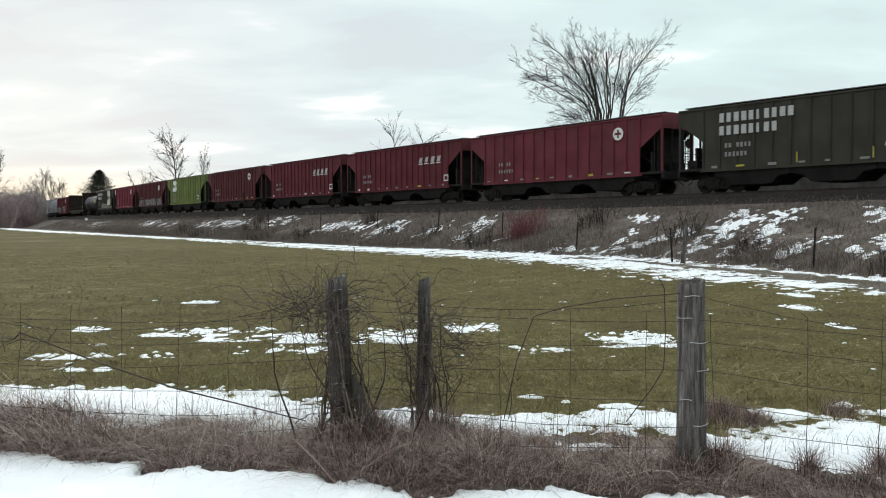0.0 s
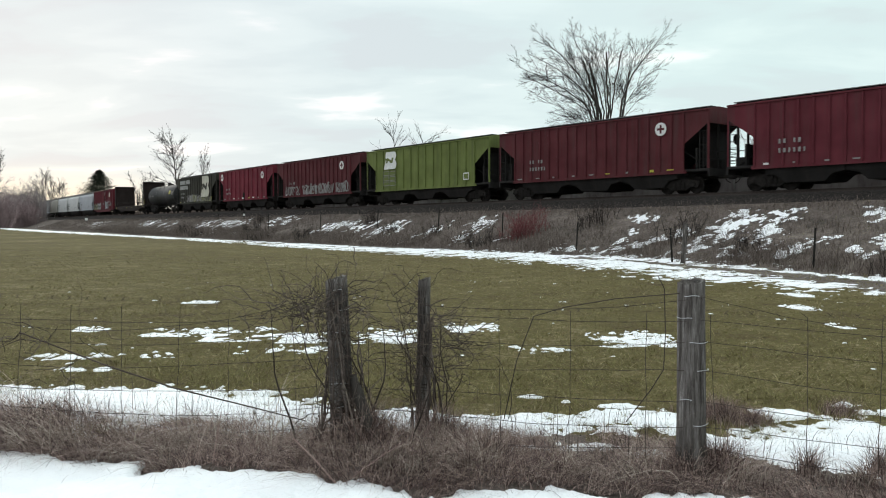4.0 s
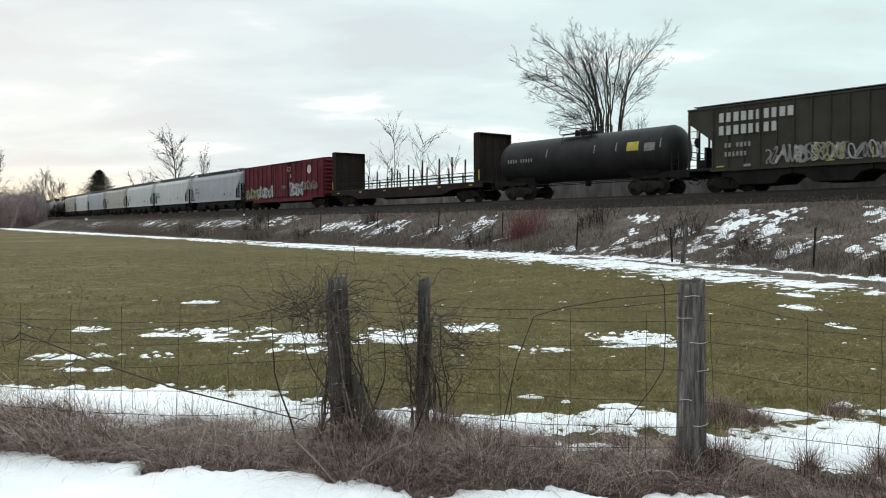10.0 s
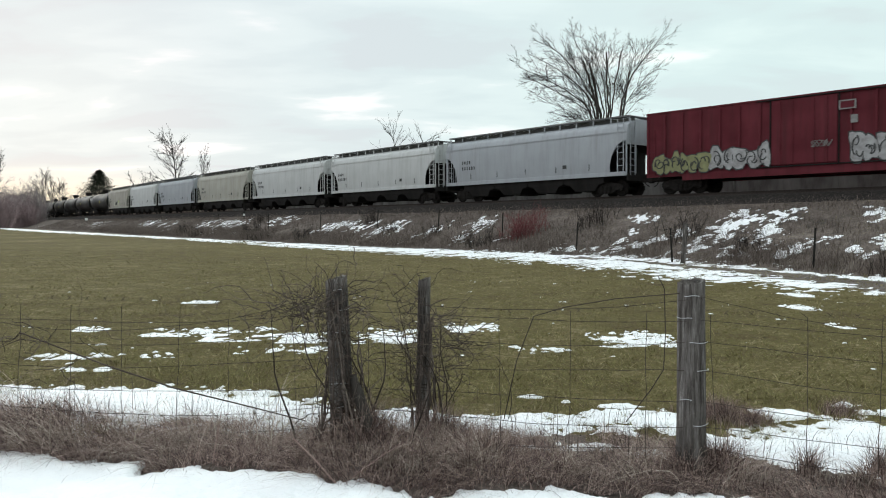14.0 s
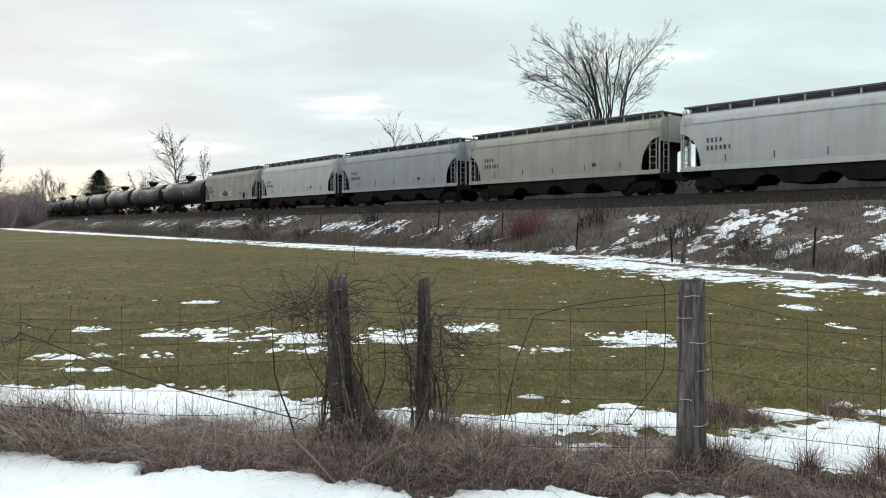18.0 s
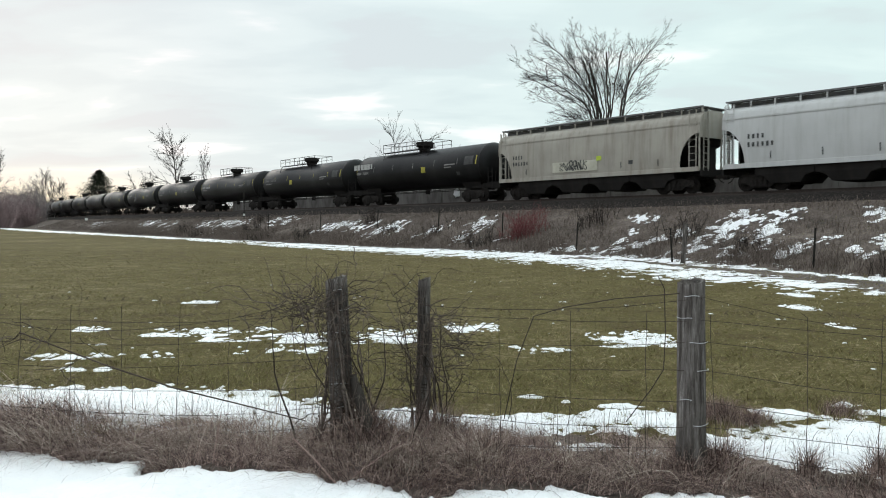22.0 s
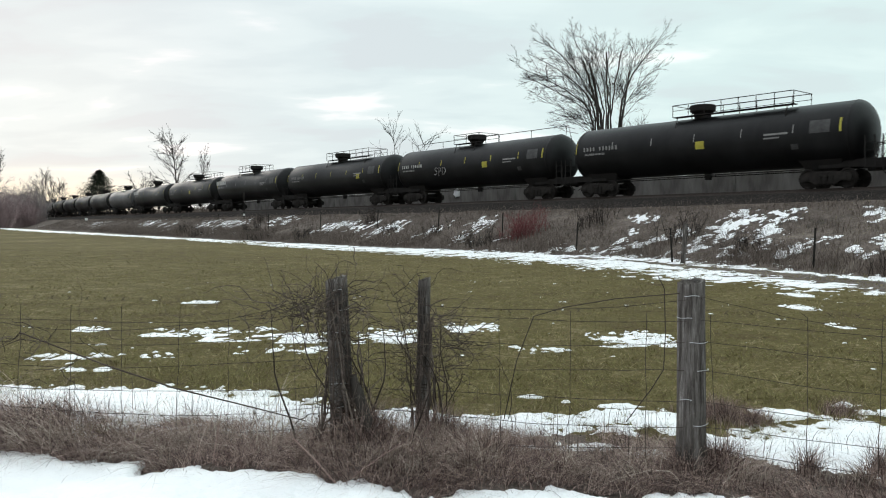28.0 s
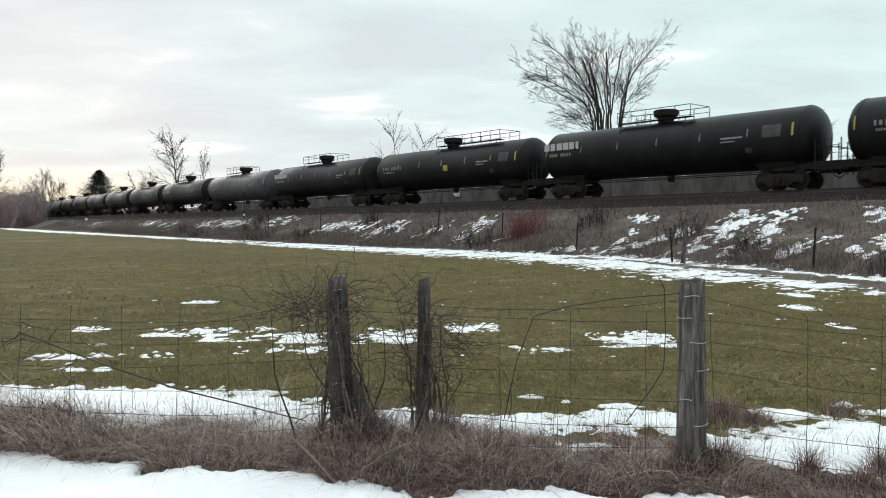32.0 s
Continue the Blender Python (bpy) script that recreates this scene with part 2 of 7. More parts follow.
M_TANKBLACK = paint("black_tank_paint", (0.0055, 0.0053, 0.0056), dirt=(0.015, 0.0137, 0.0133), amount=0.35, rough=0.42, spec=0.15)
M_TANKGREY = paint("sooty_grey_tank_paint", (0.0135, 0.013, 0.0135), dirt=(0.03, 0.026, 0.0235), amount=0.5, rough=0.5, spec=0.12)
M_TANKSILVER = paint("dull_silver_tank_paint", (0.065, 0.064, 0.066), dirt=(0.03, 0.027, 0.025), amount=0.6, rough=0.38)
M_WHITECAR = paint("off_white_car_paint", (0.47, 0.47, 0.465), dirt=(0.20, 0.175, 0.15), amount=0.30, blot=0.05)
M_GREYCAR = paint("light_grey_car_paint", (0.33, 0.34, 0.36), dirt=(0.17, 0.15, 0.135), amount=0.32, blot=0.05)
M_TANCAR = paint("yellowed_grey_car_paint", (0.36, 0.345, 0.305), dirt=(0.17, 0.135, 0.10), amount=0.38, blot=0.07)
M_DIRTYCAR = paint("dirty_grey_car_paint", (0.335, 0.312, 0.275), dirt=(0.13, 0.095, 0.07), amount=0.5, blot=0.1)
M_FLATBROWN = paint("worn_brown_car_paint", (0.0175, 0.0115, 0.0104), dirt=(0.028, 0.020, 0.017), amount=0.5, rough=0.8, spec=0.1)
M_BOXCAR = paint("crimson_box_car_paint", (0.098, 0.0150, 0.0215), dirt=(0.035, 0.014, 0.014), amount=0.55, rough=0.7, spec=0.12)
# underframe black; on hopper ends and bays it stands in for shade
M_BLACK = paint("black_underframe_and_shade", (0.0155, 0.0138, 0.013), dirt=(0.034, 0.0285, 0.025), amount=0.45, rough=0.85, spec=0.1)
M_HATCH = plain("galvanised_grating", [(0.10, 0.10, 0.10), (0.2, 0.2, 0.2)], 0.6, metal=0.5, scale=8.0)


# ---- mesh tools ----
class Geo:
    """Collects vertices and faces of one mesh."""

    def __init__(self):
        self.v, self.f = [], []

    def add(self, verts, faces):
        k = len(self.v)
        self.v += [tuple(p) for p in verts]
        self.f += [tuple(i + k for i in q) for q in faces]
        return self

    def box(self, x, y, z, sx, sy, sz, b=0.0):
        """Box by centre and size; b bevels the vertical and lengthwise edges."""
        hx, hy, hz = sx / 2, sy / 2, sz / 2
        if not b:
            self.add([(x + i * hx, y + j * hy, z + k * hz) for i in (-1, 1) for j in (-1, 1) for k in (-1, 1)],
                     [(0, 1, 3, 2), (4, 6, 7, 5), (0, 4, 5, 1), (2, 3, 7, 6), (0, 2, 6, 4), (1, 5, 7, 3)])
            return self
        vs = []
        for zz, r in ((-hz, b), (-hz + b, 0), (hz - b, 0), (hz, b)):
            ax, ay = hx - r, hy - r
            vs += [(x + px, y + py, z + zz) for px, py in ((-ax + b, -ay), (ax - b, -ay), (ax, -ay + b), (ax, ay - b), (ax - b, ay), (-ax + b, ay), (-ax, ay - b), (-ax, -ay + b))]
        fs = [tuple(range(7, -1, -1)), tuple(range(24, 32))]
        for r in range(3):
            fs += [(r * 8 + i, r * 8 + (i + 1) % 8, r * 8 + 8 + (i + 1) % 8, r * 8 + 8 + i) for i in range(8)]
        return self.add(vs, fs)

    def tube(self, pts, radii, n=6, cap=True):
        """A round bar along points."""
        pts = [Vector(p) for p in pts]
        if not hasattr(radii, "__len__"):
            radii = [radii] * len(pts)
        vs, fs, side = [], [], None
        for i, p in enumerate(pts):
            d = (pts[min(i + 1, len(pts) - 1)] - pts[max(i - 1, 0)])
            d = d.normalized() if d.length > 1e-9 else Vector((0, 0, 1))
            if side is None:
                side = d.orthogonal().normalized()
            side = side - d * side.dot(d)
            side = side.normalized() if side.length > 1e-6 else d.orthogonal().normalized()
            up = d.cross(side)
            for k in range(n):
                a = 2 * math.pi * k / n
                vs.append(p + (side * math.cos(a) + up * math.sin(a)) * radii[i])
        for i in range(len(pts) - 1):
            fs += [(i * n + k, i * n + (k + 1) % n, i * n + n + (k + 1) % n, i * n + n + k) for k in range(n)]
        if cap:
            fs += [tuple(range(n - 1, -1, -1)), tuple(range(len(pts) * n - n, len(pts) * n))]
        return self.add(vs, fs)

    def prism(self, poly, y0, y1):
        """A polygon of (x, z), anticlockwise seen from -y, thickened from y0 to y1."""
        n = len(poly)
        vs = [(x, y0, z) for x, z in poly] + [(x, y1, z) for x, z in poly]
        fs = [tuple(range(n)), tuple(range(2 * n - 1, n - 1, -1))] + [(i, i + n, (i + 1) % n + n, (i + 1) % n) for i in range(n)]
        return self.add(vs, fs)

    def lathe(self, prof, n=24, axis="x", c=(0, 0, 0)):
        """Turns (along, radius) pairs round an axis."""
        vs, fs = [], []
        for a, r in prof:
            for k in range(n):
                t = 2 * math.pi * k / n
                u, w = r * math.cos(t), r * math.sin(t)
                q = {"x": (a, u, w), "y": (w, a, u), "z": (u, w, a)}[axis]
                vs.append((q[0] + c[0], q[1] + c[1], q[2] + c[2]))
        for i in range(len(prof) - 1):
            fs += [(i * n + k, i * n + (k + 1) % n, i * n + n + (k + 1) % n, i * n + n + k) for k in range(n)]
        if prof[0][1] > 1e-4:
            fs.append(tuple(range(n - 1, -1, -1)))
        if prof[-1][1] > 1e-4:
            fs.append(tuple(range(len(prof) * n - n, len(prof) * n)))
        return self.add(vs, fs)

    def mesh(self, name, mat, smooth=False):
        me = bpy.data.meshes.new(name)
        me.from_pydata(self.v, [], self.f)
        me.materials.append(mat)
        if smooth:
            me.polygons.foreach_set("use_smooth", [True] * len(me.polygons))
        return me


def big_mesh(name, V, Q, mat, smooth=False):
    """A mesh from arrays: vertices (n, 3) and faces (m, 3 or 4)."""
    me = bpy.data.meshes.new(name)
    V, Q = np.asarray(V, np.float32), np.asarray(Q, np.int32)
    m, k = Q.shape
    me.vertices.add(len(V))
    me.vertices.foreach_set("co", V.ravel())
    me.loops.add(m * k)
    me.loops.foreach_set("vertex_index", Q.ravel())
    me.polygons.add(m)
    me.polygons.foreach_set("loop_start", np.arange(0, m * k, k, dtype=np.int32))
    me.update(calc_edges=True)
    if smooth:
        me.polygons.foreach_set("use_smooth", np.ones(m, bool))
    me.materials.append(mat)
    return me


def part(name, data, parent, m=None, label=""):
    ob = new(name, data)
    ob.parent = parent
    if m is not None:
        ob.matrix_basis = m
    if label:
        tagged(ob, label)
    return ob


def fbm(x, y, octaves=5, seed=0, gain=0.5):
    """Smooth value noise in 0..1 over arrays."""
    x, y = np.asarray(x, float), np.asarray(y, float)
    out, amp, tot = 0.0, 1.0, 0.0
    for o in range(octaves):
        xi, yi = np.floor(x).astype(np.int64), np.floor(y).astype(np.int64)
        fx, fy = x - xi, y - yi
        fx, fy = fx * fx * (3 - 2 * fx), fy * fy * (3 - 2 * fy)

        def hsh(i, j):
            h = (i * 374761393 + j * 668265263 + (seed + o) * 974711) & 0x7FFFFFFF
            h = ((h ^ (h >> 13)) * 1274126177) & 0x7FFFFFFF
            return ((h ^ (h >> 16)) & 0xFFFF) / 65535.0

        n = (hsh(xi, yi) * (1 - fx) + hsh(xi + 1, yi) * fx) * (1 - fy) + (hsh(xi, yi + 1) * (1 - fx) + hsh(xi + 1, yi + 1) * fx) * fy
        out, tot = out + amp * n, tot + amp
        amp, x, y = amp * gain, x * 2.03 + 17.1, y * 2.03 + 5.7
    return out / tot


def smooth(a, b, v):
    t = np.clip((np.asarray(v, float) - a) / (b - a), 0, 1)
    return t * t * (3 - 2 * t)


# ---- the railway's line: s runs back along the train, d towards the camera ----
S_ALL = np.arange(-520.0, 760.5, 0.5)


def _angle(s):
    q = np.clip(s, -45, 170) / 100
    return 2.2596 - 0.1472 * q + 0.0433 * q * q


def rail_z(s):
    q = np.clip(s, -45, 141) / 100
    return EYE + 1.4027 - 0.6276 * q + 0.2217 * q * q


A_ALL = _angle(S_ALL)
_i0 = int(np.argmin(abs(S_ALL)))
X_ALL = np.concatenate([[0], np.cumsum((np.cos(A_ALL[1:]) + np.cos(A_ALL[:-1])) * 0.25)])
Y_ALL = np.concatenate([[0], np.cumsum((np.sin(A_ALL[1:]) + np.sin(A_ALL[:-1])) * 0.25)])
X_ALL, Y_ALL = X_ALL - X_ALL[_i0] + 6.2916, Y_ALL - Y_ALL[_i0] + 52.7985


def on_line(s, d=0.0):
    """World x, y of the place s along the track and d off it, towards the camera's side."""
    a = np.interp(s, S_ALL, A_ALL)
    return np.interp(s, S_ALL, X_ALL) - d * np.sin(a), np.interp(s, S_ALL, Y_ALL) + d * np.cos(a)


def to_line(x, y):
    """The nearest s and the signed d (towards the camera positive) of world places."""
    x, y = np.asarray(x, float).ravel(), np.asarray(y, float).ravel()
    s_out, d_out = np.empty(len(x)), np.empty(len(x))
    step = 8
    cx, cy, cs = X_ALL[::step], Y_ALL[::step], S_ALL[::step]
    for k in range(0, len(x), 20000):
        px, py = x[k:k + 20000], y[k:k + 20000]
        j = ((px[:, None] - cx) ** 2 + (py[:, None] - cy) ** 2).argmin(1)
        s = cs[j].copy()
        for _ in range(3):
            a = np.interp(s, S_ALL, A_ALL)
            s = np.clip(s + (px - np.interp(s, S_ALL, X_ALL)) * np.cos(a) + (py - np.interp(s, S_ALL, Y_ALL)) * np.sin(a), -520, 760)
        a = np.interp(s, S_ALL, A_ALL)
        s_out[k:k + 20000] = s
        d_out[k:k + 20000] = -(px - np.interp(s, S_ALL, X_ALL)) * np.sin(a) + (py - np.interp(s, S_ALL, Y_ALL)) * np.cos(a)
    return s_out, d_out


def toe(s):
    return np.interp(s, [-60, -27, -22.7, -19.8, -17, -13.3, -2.7, 27, 73, 150, 260], [18.5, 15.1, 12.9, 11.3, 10.6, 10.1, 9.9, 9.3, 8.4, 9.5, 11])


def ground_z(x, y):
    """Height of the one ground sheet: field, bank of the railway, raised land behind it."""
    shape = np.shape(x)
    x, y = np.asarray(x, float).ravel(), np.asarray(y, float).ravel()
    s, d = to_line(x, y)
    rz = rail_z(s)
    r = np.hypot(x, y)
    field = 0.10 * (fbm(x / 6, y / 6, 3, 3) - 0.5) * smooth(4, 14, r) + 0.03 * (fbm(x * 1.3, y * 1.3, 3, 5) - 0.5)
    # a low grassy hump along the wire fence
    field += 0.03 * np.exp(-((y - 5.15 + 0.16 * x) / 0.55) ** 2)
    tz = toe(s)
    crown = rz - 0.62
    bank = np.interp(np.clip((d - 2.9) / (tz - 2.9), 0, 1), [0, 0.55, 0.85, 1], [1, 0.42, 0.12, 0])
    bank_z = field * (1 - bank) + crown * bank + 0.16 * (fbm(s / 2.2, d / 1.4, 4, 9) - 0.5) * smooth(3, 4.5, d) * smooth(0, 2, tz - d + 1.5)
    back = np.interp(-d, [0, 3, 4.0, 4.6, 30, 70, 160], [0, 0, -0.15, 0.25, 0.4, -0.6, -2.3])
    raised = smooth(95, 45, s)
    back_z = crown + back * raised + (1 - raised) * np.interp(-d, [0, 3, 4, 7, 40, 90], [0, -0.1, 0.2, 0.45, 0.1, -1.8])
    z = np.where(d > 2.9, bank_z, np.where(d < -2.9, back_z, crown))
    far = smooth(250, 900, r)
    return (z * (1 - far) + 0.2 * far).reshape(shape)


def grid_sheet(x, y, z):
    """Vertices and quads of a 2-d lattice."""
    n, m = x.shape
    V = np.stack([x, y, z], -1).reshape(-1, 3)
    i = np.arange(n * m).reshape(n, m)
    return V, np.stack([i[:-1, :-1], i[:-1, 1:], i[1:, 1:], i[1:, :-1]], -1).reshape(-1, 4)


# ---- ground ----
def build_ground():
    radii = [0.02]
    while radii[-1] < 4000:
        r = radii[-1]
        radii.append(r + (0.03 * r + 0.01 if r < 10 else 0.32 if r < 95 else 0.024 * r))
    az = np.concatenate([np.arange(-33, 33.01, 0.2), np.arange(36, 326.9, 3.0)])
    R, A = np.meshgrid(np.array(radii), np.radians(np.append(az, az[0] + 360)), indexing="ij")
    x, y = R * np.sin(A) + 0.06, R * np.cos(A)
    V, Q = grid_sheet(x, y, ground_z(x, y))
    me = big_mesh("ground", V, Q[:, ::-1], M_FIELD, True)
    me.materials.append(M_BANK)
    c = V[Q].mean(1)
    s, d = to_line(c[:, 0], c[:, 1])
    ragged = fbm(c[:, 0] / 0.8, c[:, 1] / 0.8, 3, 21) - 0.5
    brown = (d < toe(s) + 1.2 + 2.0 * ragged) | (abs(c[:, 1] - 5.2 + 0.16 * c[:, 0]) < 0.75 + 0.8 * ragged)
    brown |= (s < -11) & (s > -45) & (d < toe(s) + 4.4 + ragged)
    me.polygons.foreach_set("material_index", brown.astype(np.int32))
    tagged(new("ground", me), "short green winter grass field with brown railway bank", "ground", kind="structure")


def sweep(section, s0, s1, ds, closed=True):
    """A (d, z over the rail foot) section swept along the track."""
    s = np.arange(s0, s1 + ds / 2, ds)
    sec = np.array(section, float)
    S, D = np.meshgrid(s, sec[:, 0], indexing="ij")
    x, y = on_line(S, D)
    z = rail_z(S) + sec[:, 1][None, :]
    if closed:
        x, y, z = (np.concatenate([q, q[:, :1]], 1) for q in (x, y, z))
    return grid_sheet(x, y, z)


def build_track():
    V, Q = sweep([(-3.6, -0.85), (-1.9, -0.2), (1.9, -0.2), (3.5, -0.85)], -500, 740, 2.0, False)
    bed = tagged(new("track_bed", big_mesh("track_bed", V, Q[:, ::-1], M_BALLAST, True)), "dark crushed-stone ballast bed under the rails", "track bed", kind="structure")
    for side in (-0.755, 0.755):
        V, Q = sweep([(side - 0.07, -0.17), (side - 0.012, -0.15), (side - 0.012, -0.04), (side - 0.036, 0.0), (side + 0.036, 0.0), (side + 0.012, -0.04), (side + 0.012, -0.15), (side + 0.07, -0.17)], -500, 740, 2.0)
        part("rail", big_mesh("rail", V, Q, M_RAIL), bed, label="rusty brown steel rail")
    g = Geo().box(0, 0, 0, 0.22, 2.6, 0.18, 0.012).mesh("tie", M_TIE)
    for i in range(300):
        s = -42 + i * 0.58
        x, y = on_line(s)
        part("tie", g, bed, pose(x, y, rail_z(s) - 0.255, 0, 0, math.degrees(np.interp(s, S_ALL, A_ALL))))


# ---- rail cars: x forward, y to the left, z from the rail top ----
NEAR = -1  # the car side that faces the field
LETTER = {}


def cached(key, make):
    if key not in LETTER:
        LETTER[key] = make()
    return LETTER[key]


def truck_meshes():
    frame_poly = [(-1.22, 0.40), (-1.12, 0.30), (-0.72, 0.34), (-0.42, 0.16), (0.42, 0.16), (0.72, 0.34), (1.12, 0.30), (1.22, 0.40),
                  (1.20, 0.62), (0.98, 0.70), (0.42, 0.80), (-0.42, 0.80), (-0.98, 0.70), (-1.20, 0.62)]
    f = Geo().prism(frame_poly, -0.06, 0.06)
    for x in (-0.28, 0, 0.28):
        f.lathe([(0.2, 0.085), (0.24, 0.1), (0.56, 0.1), (0.6, 0.085)], 8, "z", (x, 0.07, 0))
        f.lathe([(0.2, 0.085), (0.24, 0.1), (0.56, 0.1), (0.6, 0.085)], 8, "z", (x, -0.07, 0))
    for x in (-0.89, 0.89):
        f.lathe([(-0.12, 0.06), (-0.1, 0.13), (0.1, 0.13), (0.12, 0.06)], 10, "y", (x, 0, 0.455))
    w = Geo()
    for side in (-1, 1):
        w.lathe([(side * 0.68, 0.10), (side * 0.70, 0.485), (side * 0.73, 0.485), (side * 0.735, 0.458), (side * 0.82, 0.452), (side * 0.82, 0.39),
                 (side * 0.775, 0.37), (side * 0.765, 0.17), (side * 0.83, 0.14), (side * 0.83, 0.0)][::1 if side > 0 else -1], 24, "y")
    w.lathe([(-0.95, 0.0), (-0.95, 0.07), (0.95, 0.07), (0.95, 0.0)], 10, "y")
    b = Geo().box(0, 0, 0.62, 0.36, 2.3, 0.26, 0.04).box(0, 0, 0.80, 0.5, 0.5, 0.12, 0.02).box(0, 0, 0.34, 0.16, 2.0, 0.12)
    return f.mesh("side_frame", M_STEEL), w.mesh("wheelset", M_STEEL, False), b.mesh("truck", M_STEEL)


WHEELS = []


def add_trucks(car, half):
    fm, wm, bm = cached("truck", truck_meshes)
    for sx in (-1, 1):
        tr = part("truck", bm, car, pose(sx * half, 0, 0))
        for sy in (-1, 1):
            part("side_frame", fm, tr, pose(0, sy * 1.0, 0))
        for ax in (-0.89, 0.89):
            WHEELS.append(part("wheelset", wm, tr, pose(ax, 0, 0.455)))


def add_couplers(car, half):
    def make():
        g = Geo().box(-0.45, 0, 0.86, 0.9, 0.16, 0.2, 0.03).box(0.02, 0.03, 0.86, 0.22, 0.26, 0.34, 0.05)
        g.tube([(-0.15, -0.35, 0.8), (0.0, -0.36, 0.6), (0.15, -0.3, 0.5)], 0.025, 5)
        return g.mesh("coupler", M_STEEL)
    for sx in (-1, 1):
        part("coupler", cached("coupler", make), car, pose(sx * (half - 0.1), 0, 0, 0, 0, 0 if sx > 0 else 180))


def ladder_mesh(h, mat):
    g = Geo()
    for x in (-0.21, 0.21):
        g.box(x, 0, h / 2, 0.05, 0.03, h)
    for i in range(int(h / 0.36)):
        g.tube([(-0.21, 0, 0.2 + i * 0.36), (0.21, 0, 0.2 + i * 0.36)], 0.014, 5)
    return g.mesh("ladder", mat)


def letter_mesh(w, h, slant, mat):
    """One plain solid bar in place of a character."""
    return cached(("letter", w, h, slant, mat.name), lambda: Geo().prism([(x + slant * z, z) for x, z in ((0, 0), (w, 0), (w, h), (0, h))], -0.004, 0.004).mesh("letter_block", mat))


def letters(car, x, z, y, word, h, mat, adv=None, slant=0.0, w=None):
    """A row of plain blocks, one for each character (0: a space), on the side at y; small rows are one part."""
    w = w or h * 0.6
    adv = adv or w * 1.45
    if h >= 0.38:
        for i, c in enumerate(word):
            if c:
                part("letter_block", letter_mesh(round(w * (0.92, 0.8, 0.86, 0.45, 0.8, 0.92)[(i * 5 + 2) % 6], 3), h, slant, mat), car, pose(x + i * adv, y, z))
        return
    g = Geo()
    for i, c in enumerate(word):
        if c:
            g.box(i * adv + w / 2, 0, h / 2, w * (0.8, 0.95, 0.7)[i % 3], 0.006, h * (1.0, 0.9)[i % 2])
    tagged(part("stencil", g.mesh("stencil", mat), car, pose(x, y, z)), kind="stuff")


def patch(car, x, z, y, w, h, mat, name="stencil", label=""):
    part(name, Geo().box(0, 0, 0, w, 0.006, h).mesh(name, mat), car, pose(x, y, z), label)


def disc(car, x, z, y, r, mat, dark):
    """A round emblem: a ring and a cross of plain strips."""
    g = Geo().lathe([(-0.004, r), (0.004, r)], 28, "y")
    e = part("round_emblem", g.mesh("round_emblem", mat), car, pose(x, y, z))
    c = Geo().box(0, 0, 0, r * 0.34, 0.02, r * 1.3).box(0, 0, 0, r * 1.3, 0.021, r * 0.34)
    part("emblem_cross", c.mesh("emblem_cross", dark), e)


def n_emblem(car, x, z, y, w, h, mat, ground):
    """A stencilled emblem: two rounded bowls on a slanted back, crossed by a zigzag band of the car's own paint."""
    def arc(cx, cz, rx, rz, a0, a1, n=7):
        return [(cx + rx * math.cos(math.radians(a0 + (a1 - a0) * i / n)), cz + rz * math.sin(math.radians(a0 + (a1 - a0) * i / n))) for i in range(n + 1)]
    outline = [(0.0, 0.0)] + arc(0.80, 0.26, 0.2, 0.26, -90, 62) + [(0.86, 0.52)] + arc(0.80, 0.77, 0.19, 0.23, -62, 90) + [(0.17, 1.0), (0.17, 0.52)]
    e = part("stencilled_emblem", Geo().prism([(a * w, b * h) for a, b in outline], -0.004, 0.004).mesh("stencilled_emblem", mat), car, pose(x, y, z))
    band = [(0.08, 0.60), (0.36, 0.66), (0.60, 0.50), (0.66, 0.66), (0.78, 0.66), (0.70, 0.36), (0.58, 0.34), (0.36, 0.50), (0.30, 0.36), (0.16, 0.36), (0.22, 0.52)]
    part("zigzag_band", Geo().prism([(a * w, b * h) for a, b in reversed(band)], -0.007, 0.007).mesh("zigzag_band", ground), e)


